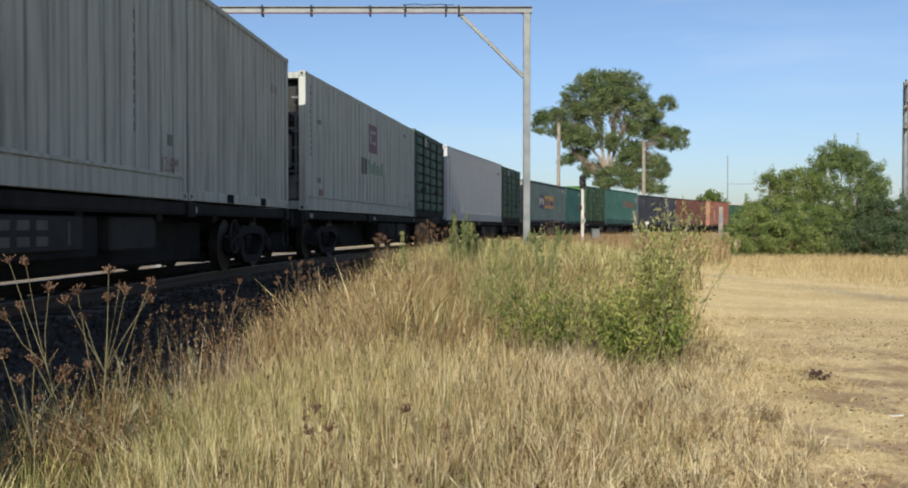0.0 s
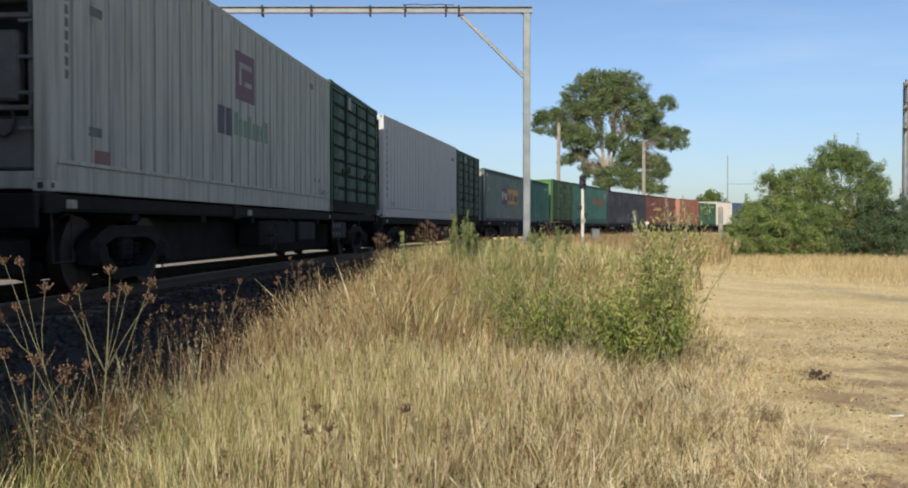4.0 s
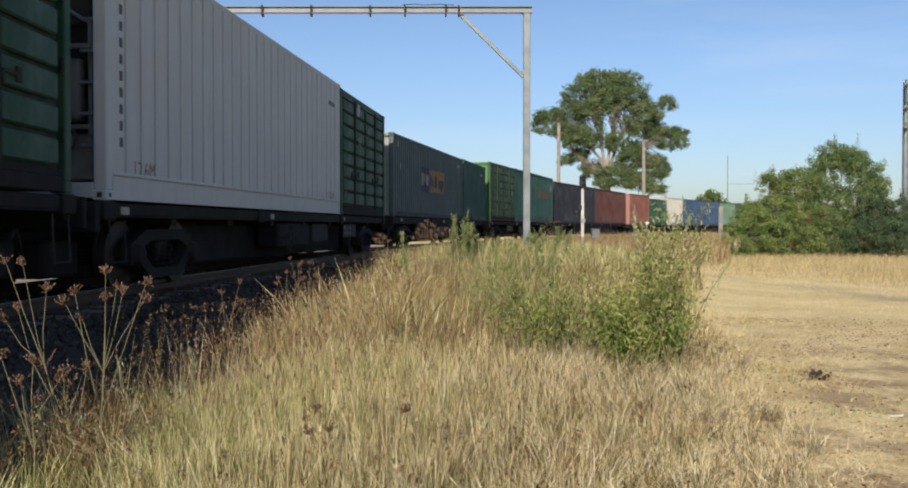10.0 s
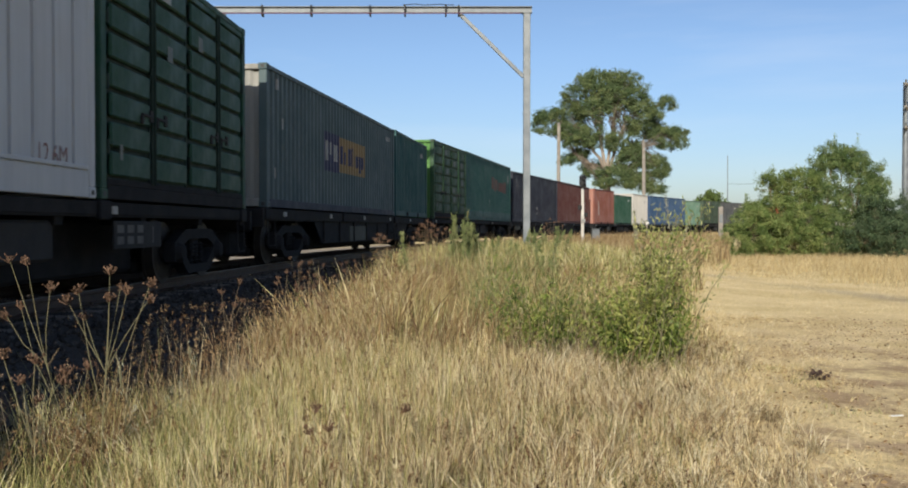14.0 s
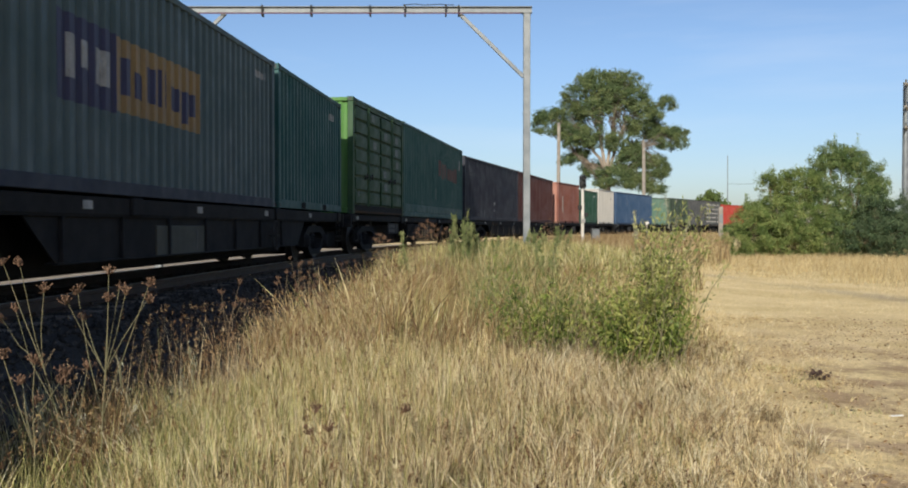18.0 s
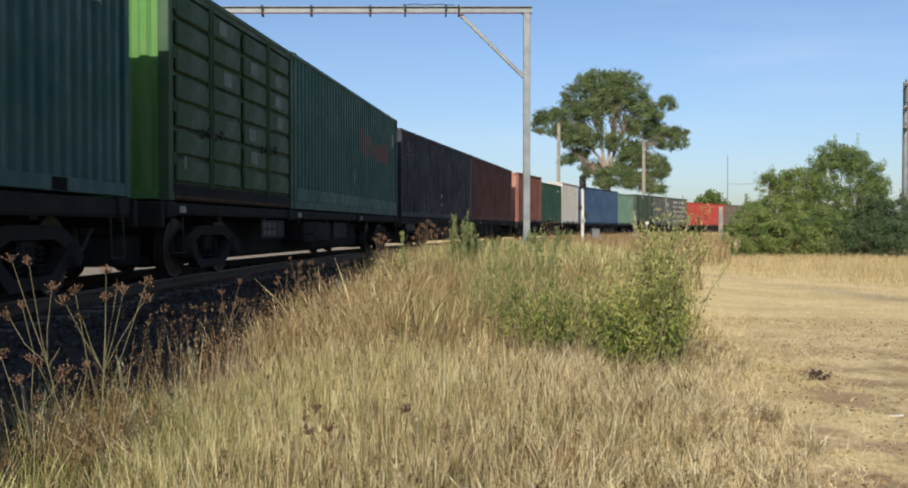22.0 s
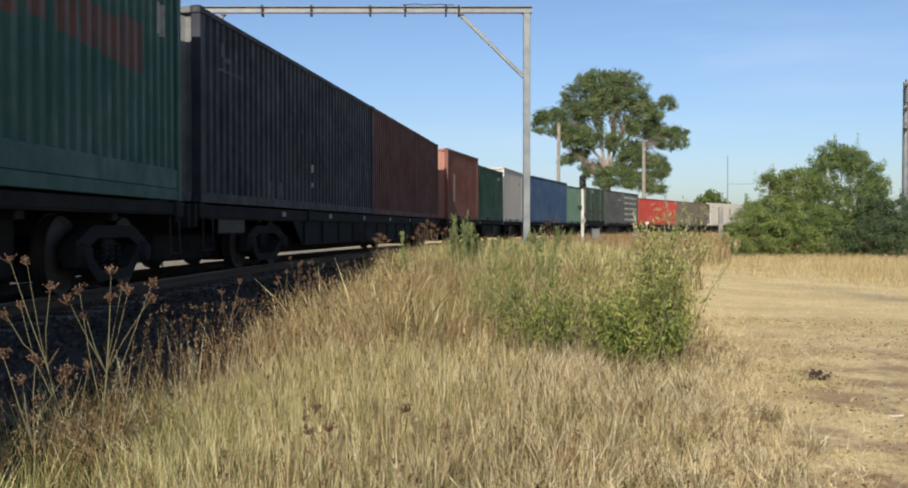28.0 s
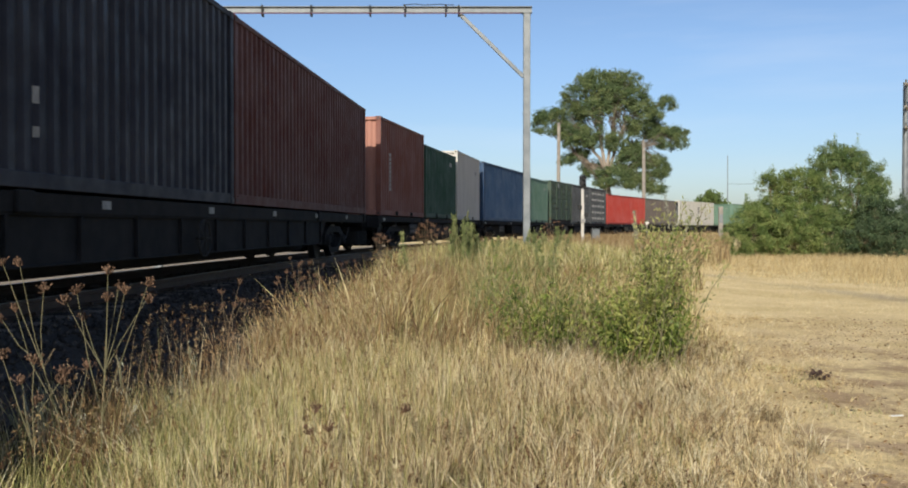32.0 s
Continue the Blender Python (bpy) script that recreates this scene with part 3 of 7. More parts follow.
def build_line():
    line = root("railway_track", "single railway track with rusty rails on timber sleepers in grey ballast", "railway track", kind="structure")
    prof = [(-0.035, -0.01), (-0.028, 0.0), (0.028, 0.0), (0.035, -0.01), (0.035, -0.035), (0.009, -0.05), (0.009, -0.13), (0.07, -0.145), (0.07, -0.158), (-0.07, -0.158), (-0.07, -0.145), (-0.009, -0.13), (-0.009, -0.05), (-0.035, -0.035)]
    cap = [(-0.03, 0.003), (0.03, 0.003), (0.03, -0.004), (-0.03, -0.004)]
    rows = [on_track(s) for s in np.arange(-100, 260, 2.0)]
    for off in (-0.755, 0.755):
        body = [(a + off, u) for a, u in prof]
        r = part("rail", MB().sweep(body, rows), M["rail"], line)
        part("running_surface", MB().sweep([(a + off, u) for a, u in cap], rows), M["rail_top"], r, "worn shiny rail top")
    sl = MB().box(-1.25, -0.115, -0.30, 1.25, 0.115, -0.16, 0.012).mesh("sleeper", M["sleeper"])
    plate = MB()
    for off in (-0.755, 0.755):
        plate.box(off - 0.16, -0.085, -0.16, off + 0.16, 0.085, -0.152, 0.0)
        for a in (-0.1, 0.1):
            plate.box(off + a - 0.012, -0.03, -0.152, off + a + 0.012, 0.03, -0.12, 0.004)
    plate = plate.mesh("tie_plate", M["rail"])
    for s in np.arange(-6, 150, 0.66):
        x, y, z, h = on_track(s)
        o = part("sleeper", sl, None, line, at=pose(x, y, z, 0, 0, -math.degrees(h) + random.uniform(-1, 1)))
        if s < 45:
            part("tie_plate", plate, None, o)


build_line()
# ---- containers ----
W2 = 1.219
MESHES = {}


def kept(key, make):
    if key not in MESHES:
        MESHES[key] = make()
    return MESHES[key]


def corrugated(L, H, depth=0.042, pitch=0.278, inset=0.022):
    """Plan line of a side wall along y, pressed in trapezoids."""
    x = W2 - inset
    y0, y1 = -L / 2 + 0.13, L / 2 - 0.13
    n = max(1, round((y1 - y0) / pitch))
    p = (y1 - y0) / n
    line = []
    for i in range(n):
        a = y0 + i * p
        line += [(x, a), (x, a + 0.36 * p), (x - depth, a + 0.50 * p), (x - depth, a + 0.86 * p)]
    return line + [(x, y1)]


def grooved(L, pitch=0.43, inset=0.012):
    x = W2 - inset
    y0, y1 = -L / 2 + 0.10, L / 2 - 0.10
    n = round((y1 - y0) / pitch)
    p = (y1 - y0) / n
    line = [(x, y0)]
    for i in range(1, n):
        a = y0 + i * p
        line += [(x, a - 0.032), (x - 0.055, a - 0.022), (x - 0.055, a + 0.022), (x, a + 0.032)]
    return line + [(x, y1)]


def end_wall_mesh(H, y, name, mat, sgn):
    n = 8
    span = 2 * (W2 - 0.14)
    line = []
    for i in range(n):
        a = -W2 + 0.14 + span * i / n
        p = span / n
        line += [(a, y), (a + 0.3 * p, y), (a + 0.5 * p, y - sgn * 0.04), (a + 0.8 * p, y - sgn * 0.04)]
    line.append((W2 - 0.14, y))
    mb = MB()
    mb.strip(line, 0.14, H - 0.1, flip=sgn > 0)
    return mb.mesh(name, mat)


def text_mesh(words, size):
    def make():
        cu = bpy.data.curves.new("lettering", "FONT")
        cu.body, cu.size, cu.align_x = words, size, "CENTER"
        ob = bpy.data.objects.new("lettering", cu)
        scene.collection.objects.link(ob)
        me = bpy.data.meshes.new_from_object(ob.evaluated_get(bpy.context.evaluated_depsgraph_get()))
        bpy.data.objects.remove(ob)
        return me
    return kept(("text", words, size), make)


def flat_mark(name, parent, mat, y0, y1, z0, z1, x=W2 - 0.006, label=""):
    """A thin painted plate on the near side, 3 mm proud."""
    return part(name, MB().box(x, y0, z0, x + 0.006, y1, z1), mat, parent, label)


def container(kind, L, H, mat, label, at=None, mat_end=None, group="containers on the train"):
    """A freight container; origin at the middle of its floor, front end at -y, +x the side to the camera."""
    c = root({"reefer": "refrigerated_container", "door": "side_door_container"}.get(kind, "shipping_container"), label, "container", group, at)
    key = (L, H, mat.name)
    end = mat_end or mat
    post = kept(("post", H, mat.name), lambda: MB().box(-0.075, -0.075, 0.118, 0.075, 0.075, H - 0.118, 0.012).mesh("corner_post", mat))
    cast = kept(("cast", mat.name), lambda: MB().box(-0.082, -0.09, 0, 0.082, 0.09, 0.118, 0.012).mesh("corner_casting", mat))
    # thin black plates give the dark of the casting holes
    hole = kept("hole", lambda: MB().box(0.0805, -0.035, 0.035, 0.0835, 0.035, 0.085, 0).mesh("casting_hole", M["black"]))
    hole_e = kept("hole_e", lambda: MB().box(-0.03, -0.0915, 0.03, 0.03, -0.0885, 0.09, 0).mesh("casting_hole", M["black"]))
    for sx in (-1, 1):
        for sy in (-1, 1):
            part("corner_post", post, None, c, at=pose(sx * (W2 - 0.079), sy * (L / 2 - 0.085), 0))
            for z in (0.002, H - 0.118):
                k = part("corner_casting", cast, None, c, at=pose(sx * (W2 - 0.082), sy * (L / 2 - 0.09), z))
                if sx > 0:
                    part("casting_hole", hole, None, k)
                if sy < 0:
                    part("casting_hole", hole_e, None, k)
    deep = 0.16 if kind != "reefer" else 0.28
    low = M["chassis"] if kind == "door" else M["rail_navy"] if "blue-grey" in label else mat
    rail_b = kept(("railb", L, low.name, deep), lambda: MB().box(-0.04, -L / 2 + 0.18, 0.01, 0.04, L / 2 - 0.18, deep, 0.008).mesh("bottom_rail", low))
    rail_t = kept(("railt", L, mat.name), lambda: MB().box(-0.035, -L / 2 + 0.18, -0.085, 0.035, L / 2 - 0.18, 0, 0.01).mesh("top_rail", mat))
    for sx in (-1, 1):
        part("bottom_rail", rail_b, None, c, at=pose(sx * (W2 - 0.048), 0, 0))
        part("top_rail", rail_t, None, c, at=pose(sx * (W2 - 0.042), 0, H - 0.012))
    roof = kept(("roof", L, mat.name), lambda: MB().box(-W2 + 0.03, -L / 2 + 0.05, -0.03, W2 - 0.03, L / 2 - 0.05, 0, 0.006).mesh("roof", mat))
    part("roof", roof, None, c, at=pose(0, 0, H - 0.03))
    part("floor", kept(("floor", L), lambda: MB().box(-W2 + 0.09, -L / 2 + 0.1, 0.05, W2 - 0.09, L / 2 - 0.1, 0.14).mesh("floor", M["chassis"])), None, c)

    def walls():
        prof = grooved(L) if kind == "reefer" else corrugated(L, H)
        return MB().strip(prof, deep - 0.01, H - 0.09, flip=False).mesh("side_wall", mat)
    wall = kept(("wall", kind, L, H, mat.name), walls)
    if kind != "door":
        part("side_wall", wall, None, c)
    part("side_wall", wall, None, c, at=pose(0, 0, 0, 0, 0, 180))
    if kind == "corr":
        # near-black block in the rail's face, the pocket's inner shade as colour
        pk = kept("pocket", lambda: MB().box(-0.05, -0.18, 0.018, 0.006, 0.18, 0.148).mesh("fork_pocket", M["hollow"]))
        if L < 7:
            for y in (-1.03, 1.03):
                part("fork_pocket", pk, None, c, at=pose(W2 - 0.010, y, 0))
    if kind == "reefer":
        lip = kept(("lip", L, mat.name), lambda: MB().box(-0.01, -L / 2 + 0.2, -0.022, 0.034, L / 2 - 0.2, 0.022, 0.006).mesh("rub_strip", mat))
        part("rub_strip", lip, None, c, at=pose(W2 - 0.022, 0, deep + 0.03))
    # the front end, towards -y
    if kind == "reefer":
        unit = part("cooling_unit", MB().box(-W2 + 0.16, -L / 2 + 0.28, 0.16, W2 - 0.16, -L / 2 + 0.5, H - 0.16, 0.02), M["chassis"], c, "recessed dark cooling unit")
        part("fan_panel", MB().box(-0.95, -L / 2 + 0.22, H - 1.05, 0.95, -L / 2 + 0.28, H - 0.3, 0.02), M["chassis_grey"], unit)
        part("condenser_grille", MB().box(-0.9, -L / 2 + 0.2, 0.35, 0.1, -L / 2 + 0.28, 1.25, 0.02), M["chassis"], unit, "dark condenser grille")
        part("control_box", MB().box(0.3, -L / 2 + 0.12, 0.9, 0.85, -L / 2 + 0.28, 1.6, 0.03), M["unit_grey"], unit)
        part("compressor_box", MB().box(0.25, -L / 2 + 0.14, 0.22, 1.0, -L / 2 + 0.28, 0.75, 0.03), M["unit_grey"], unit)
        part("cable_loop", MB().tube([(0.7 + 0.12 * math.cos(k * 0.7), -L / 2 + 0.11, 0.7 + 0.16 * math.sin(k * 0.7)) for k in range(10)], 0.018, 6), M["rubber"], unit)
        for z in (0.8, 1.7):
            part("cross_bar", MB().box(-W2 + 0.2, -L / 2 + 0.06, z, W2 - 0.2, -L / 2 + 0.11, z + 0.05, 0.008), M["unit_grey"], unit)
        part("pipe", MB().tube([(0.95, -L / 2 + 0.2, 0.3), (0.95, -L / 2 + 0.2, 2.0), (0.6, -L / 2 + 0.2, 2.2)], 0.03, 8), M["galv"], unit)
        part("header", MB().box(-W2 + 0.16, -L / 2 + 0.01, H - 0.16, W2 - 0.16, -L / 2 + 0.14, H - 0.03, 0.01), end, c)
        part("sill", MB().box(-W2 + 0.16, -L / 2 + 0.01, 0.03, W2 - 0.16, -L / 2 + 0.14, 0.2, 0.01), end, c)
        rung = kept("rung", lambda: MB().box(-0.15, 0, 0, 0, 0.05, 0.035, 0.006).mesh("rung", M["galv"]))
        for z in (0.6, 0.95, 1.3, 1.65, 2.0, 2.35):
            part("rung", rung, None, c, at=pose(W2 - 0.17, -L / 2 + 0.04, z))
    else:
        part("front_wall", kept(("front", L, H, end.name), lambda: end_wall_mesh(H, -L / 2 + 0.06, "front_wall", end, -1)), None, c)
        part("header", MB().box(-W2 + 0.16, -L / 2 + 0.01, H - 0.11, W2 - 0.16, -L / 2 + 0.12, H - 0.015, 0.01), end, c)
        part("sill", MB().box(-W2 + 0.16, -L / 2 + 0.01, 0.02, W2 - 0.16, -L / 2 + 0.12, 0.16, 0.01), end, c)
    # the door end, towards +y
    for sx in (-1, 1):
        d = part("end_door", MB().box(sx * 0.01, L / 2 - 0.11, 0.13, sx * (W2 - 0.16), L / 2 - 0.06, H - 0.12, 0.008), mat, c)
        for x in (0.3, 0.85):
            part("lock_rod", MB().tube([(sx * x, L / 2 - 0.035, 0.1), (sx * x, L / 2 - 0.035, H - 0.1)], 0.018, 6), M["galv"], d)
    part("header", MB().box(-W2 + 0.16, L / 2 - 0.14, H - 0.11, W2 - 0.16, L / 2 - 0.01, H - 0.015, 0.01), mat, c)
    part("sill", MB().box(-W2 + 0.16, L / 2 - 0.14, 0.02, W2 - 0.16, L / 2 - 0.01, 0.12, 0.01), mat, c)
    if kind == "door":
        side_doors(c, L, H, mat)
    return c


def side_doors(c, L, H, mat):
    """Four folding leaves on the near side, ribbed in seven rows, with bars and latches."""
    y0, y1 = -L / 2 + 0.2, L / 2 - 0.2
    lw = (y1 - y0) / 4
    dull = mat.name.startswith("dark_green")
    # leaf sheet, rods and hinges take the darkened green as painted shade
    shade_mat = M["door_shade"] if dull else mat

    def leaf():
        return MB().box(-0.09, 0.02, 0, -0.055, lw - 0.02, H - 0.42, 0.004).mesh("side_door", shade_mat)
    rows = 8 if dull else 7
    rh = (H - 0.42) / rows
    press = kept(("press", L, H, mat.name), lambda: MB().box(-0.05, 0.11, 0.028, 0.004, lw - 0.11, rh - 0.028, 0.02).mesh("door_panel", mat))
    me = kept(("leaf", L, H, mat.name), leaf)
    bar = kept(("bar", H, mat.name), lambda: MB().tube([(0, 0, -0.03), (0, 0, H - 0.36)], 0.021, 8).box(-0.03, -0.03, 0.4, 0.012, 0.03, 0.48, 0.004).box(-0.03, -0.03, 1.3, 0.012, 0.03, 1.38, 0.004).box(-0.03, -0.03, 2.1, 0.012, 0.03, 2.18, 0.004).mesh("lock_rod", shade_mat))
    latch = kept("latch", lambda: MB().box(-0.02, -0.05, 0, 0.018, 0.05, 0.14, 0.008).box(-0.005, -0.32, 0.05, 0.02, 0.05, 0.085, 0.006).box(-0.01, -0.34, -0.05, 0.024, -0.29, 0.05, 0.006).mesh("latch_handle", M["chassis_grey"]))
    hinge = kept(("hinge", mat.name), lambda: MB().tube([(0, 0, 0), (0, 0, 0.16)], 0.024, 6).mesh("hinge", shade_mat))
    for i in range(4):
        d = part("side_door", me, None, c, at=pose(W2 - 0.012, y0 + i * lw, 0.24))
        for r in range(rows):
            part("door_panel", press, None, d, at=pose(0, 0, r * rh))
        part("lock_rod", bar, None, d, at=pose(0.008, lw - 0.05 if i % 2 == 0 else 0.05, 0.0))
        part("latch_handle", latch, None, d, at=pose(0.012, lw - 0.10 if i % 2 == 0 else 0.42, 0.72))
        for z in (0.25, 0.95, 1.65, 2.3):
            if z < H - 0.5:
                part("hinge", hinge, None, d, at=pose(0.0, 0.0 if i % 2 == 0 else lw, z))
    part("door_header", MB().box(W2 - 0.07, y0, H - 0.18, W2 - 0.01, y1, H - 0.1, 0.008), mat, c)
    sill = MB().box(W2 - 0.09, y0, 0.16, W2 - 0.012, y1, 0.235, 0.008)
    part("door_sill", sill, M["chassis"], c, "black sill below the doors")


# ---- wagons ----
DECK = 1.074


def wheelset_mesh():
    mb = MB()
    mb.tube([(-0.95, 0, 0), (0.95, 0, 0)], 0.075, 10)
    for s in (-1, 1):
        x0 = s * 0.69
        mb.tube([(x0, 0, 0), (x0 + s * 0.03, 0, 0), (x0 + s * 0.03, 0, 0), (x0 + s * 0.14, 0, 0)], [0.455, 0.455, 0.43, 0.42], 28)
        mb.tube([(x0 + s * 0.14, 0, 0), (x0 + s * 0.145, 0, 0)], [0.36, 0.35], 28)
        mb.tube([(x0 + s * 0.1, 0, 0), (x0 + s * 0.2, 0, 0)], 0.13, 12)
        for k in range(3):
            a = 2.09 * k
            mb.box(x0 + s * 0.145, 0.2 * math.cos(a) - 0.03, 0.2 * math.sin(a) - 0.03, x0 + s * 0.16, 0.2 * math.cos(a) + 0.03, 0.2 * math.sin(a) + 0.03, 0.008)
    return smooth(mb.mesh("wheelset", M["wheel"]))


def sideframe_mesh():
    """A cast bogie side with one window, extruded from its outline."""
    outer = [(-1.08, 0.57), (-0.62, 0.75), (0.62, 0.75), (1.08, 0.57), (1.08, 0.31), (0.78, 0.31), (0.50, 0.13), (-0.50, 0.13), (-0.78, 0.31), (-1.08, 0.31)]
    inner = [(-0.74, 0.52), (-0.46, 0.61), (0.46, 0.61), (0.74, 0.52), (0.74, 0.47), (0.66, 0.42), (0.40, 0.25), (-0.40, 0.25), (-0.66, 0.42), (-0.74, 0.47)]
    mb, n = MB(), 10
    for x in (-0.075, 0.075):
        mb.v += [(x, a, z) for a, z in outer] + [(x, a, z) for a, z in inner]
    for i in range(n):
        j = (i + 1) % n
        mb.f += [(20 + i, 20 + j, 30 + j, 30 + i), (j, i, 10 + i, 10 + j), (i, j, 20 + j, 20 + i), (10 + j, 10 + i, 30 + i, 30 + j)]
    return mb.mesh("sideframe", M["chassis"])


def spring_mesh():
    pts = []
    for k in range(31):
        a = k * 1.05
        pts.append((0.055 * math.cos(a), 0.055 * math.sin(a), 0.25 + 0.28 * k / 30))
    return MB().tube(pts, 0.015, 5).mesh("coil_spring", M["chassis"])


def wheel_ring(r, n=20):
    mb = MB()
    pts = [(0, r * math.cos(2 * math.pi * k / n), r * math.sin(2 * math.pi * k / n)) for k in range(n + 1)]
    mb.tube(pts, 0.016, 6)
    for k in range(5):
        a = 2 * math.pi * k / 5
        mb.tube([(0, 0, 0), (0, r * math.cos(a), r * math.sin(a))], 0.012, 5)
    mb.tube([(-0.16, 0, 0), (0.03, 0, 0)], 0.025, 8)
    return mb.mesh("hand_wheel", M["chassis_grey"])


# place of the hand wheel, and span and height of the side panel, from each wagon's middle
GEAR = {0.75: (5.28, -1.8, 0.0, 0.50, 0.84), 20.6: (-1.6, 3.65, 5.25, 0.47, 0.85), 40.25: (-1.66, 3.65, 5.2, 0.53, 0.85), 79.74: (-1.7, -4.9, -3.5, 0.53, 0.85), 99.12: (-1.5, -11.3, -10.1, 0.62, 0.85), 59.94: (2.9, -2.5, -0.7, 0.36, 0.75)}


def wagon(y0, y1, half, style, label):
    """A skeletal container wagon; origin on the rails at its middle, running gear inward of both ends."""
    w = root("container_wagon", label, "rail wagon", "wagons of the train")
    L = y1 - y0 + 0.5
    e = L / 2
    for sx in (-1, 1):
        x = sx * 1.18
        sill = MB()
        sill.box(x - sx * 0.07, -e, 0.86 if style == "deep" else 0.91, x, e, 1.055, 0.01)
        sill.box(x - sx * 0.16, -e, 0.84 if style == "deep" else 0.89, x - sx * 0.01, e, 0.868 if style == "deep" else 0.918, 0.006)
        if style == "deep":
            n = len(sill.v)
            prof = [(-half + 1.35, 0.86), (half - 1.35, 0.86), (half - 2.0, 0.38), (-half + 2.0, 0.38)]
            for xx in (x - sx * 0.05, x - sx * 0.075):
                sill.v += [(xx, a, b) for a, b in prof]
            sill.f += [(n, n + 1, n + 2, n + 3), (n + 7, n + 6, n + 5, n + 4), (n, n + 4, n + 5, n + 1), (n + 1, n + 5, n + 6, n + 2), (n + 2, n + 6, n + 7, n + 3), (n + 3, n + 7, n + 4, n)]
            sill.box(x - sx * 0.16, -half + 2.0, 0.36, x - sx * 0.02, half - 2.0, 0.384, 0.004)
            k = -half + 2.1
            while k < half - 2.0:
                sill.box(x - sx * 0.045, k - 0.03, 0.385, x - sx * 0.005, k + 0.03, 0.858, 0.0)
                k += 1.45
        part("side_sill", sill, M["chassis"], w)
        refl = kept("reflector", lambda: MB().box(-0.004, -0.11, -0.045, 0.006, 0.11, 0.045, 0.002).mesh("reflector", M["mark_white"]))
        k = -8.0 if style == "deep" else -e + 0.8
        while k < e - 0.5:
            if sx > 0:
                part("reflector", refl, None, w, at=pose(1.184, k, 0.965))
            k += 3.5 if style == "deep" else 6.1
    spine = MB().box(-0.19, -e - 0.1, 0.62, 0.19, e + 0.1, 0.98, 0.015).box(-0.3, -half + 1.3, 0.55, 0.3, half - 1.3, 0.62, 0.01)
    part("centre_sill", spine, M["chassis"], w)
    part("underframe", MB().box(-0.62, -half + 1.5, 0.20, 0.62, half - 1.5, 0.86, 0.05), M["chassis"], w)
    for sx in (-1, 1):
        part("equipment_box", MB().box(sx * 0.7, -1.9, 0.40, sx * 1.1, 0.5, 0.85, 0.03), M["chassis"], w)
    part("toolbox", MB().box(0.74, 0.9, 0.45, 1.08, 2.3, 0.85, 0.03), M["chassis_grey"], w)
    beam = kept("beam", lambda: MB().box(-1.12, -0.09, 0.80, 1.12, 0.09, 1.04, 0.01).mesh("cross_beam", M["chassis"]))
    for k in np.linspace(-e + 0.15, e - 0.15, 9):
        part("cross_beam", beam, None, w, at=pose(0, k, 0))
    foot = kept("foot", lambda: MB().box(-0.12, -0.16, 0.86, 0.022, 0.16, 1.068, 0.015).mesh("twistlock_bracket", M["chassis"]))
    for k in (-e + 0.35, -e + 6.2, e - 6.2, e - 0.35):
        part("twistlock_bracket", foot, None, w, at=pose(1.2, k, 0))
        part("twistlock_bracket", foot, None, w, at=pose(-1.2, k, 0, 0, 0, 180))
    ws = kept("wheelset", wheelset_mesh)
    sf = kept("sideframe", sideframe_mesh)
    bol = kept("bolster", lambda: MB().box(-1.0, -0.17, 0.36, 1.0, 0.17, 0.62, 0.03).mesh("bolster", M["chassis"]))
    spring = kept("spring", spring_mesh)
    abox = kept("abox", lambda: MB().tube([(-0.1, 0, 0), (0.08, 0, 0), (0.15, 0, 0), (0.16, 0, 0)], [0.17, 0.15, 0.11, 0.05], 10).mesh("axle_box", M["chassis"]))
    wheels = []
    for sy in (-1, 1):
        b = part("bogie", bol, None, w, at=pose(0, sy * half, 0))
        for sx in (-1, 1):
            part("sideframe", sf, None, b, at=pose(sx * 0.98, 0, 0, 0, 0, 0 if sx > 0 else 180))
            for k in (-0.24, 0.0, 0.24):
                part("coil_spring", spring, None, b, at=pose(sx * 0.98, k, 0))
            for k in (-0.915, 0.915):
                part("axle_box", abox, None, b, at=pose(sx * 0.98, k, 0.43, 0, 0, 0 if sx > 0 else 180))
        for k in (-0.915, 0.915):
            wheels.append((part("wheelset", ws, None, b, at=pose(0, k, 0.43)), k))
        part("brake_rigging", MB().box(-0.6, -1.3, 0.16, 0.6, 1.3, 0.35, 0.04), M["chassis"], b)
        part("coupler", MB().box(-0.1, sy * (e + 0.05), 0.70, 0.1, sy * (e + 0.42), 0.93, 0.03).box(-0.16, sy * (e + 0.40), 0.66, 0.16, sy * (e + 0.62), 0.97, 0.05), M["chassis"], w)
        part("brake_hose", MB().tube([(0.4, sy * e, 0.85), (0.4, sy * (e + 0.25), 0.7), (0.36, sy * (e + 0.45), 0.42), (0.3, sy * (e + 0.65), 0.4)], 0.025, 6), M["rubber"], w)
        part("end_gear", MB().box(-0.55, sy * (half + 1.4), 0.2, 0.55, sy * (e - 0.1), 0.62, 0.04), M["chassis"], w)
        part("headstock", MB().box(-1.24, sy * e - 0.05, 0.72, 1.24, sy * e + 0.05, 1.05, 0.01), M["chassis"], w)
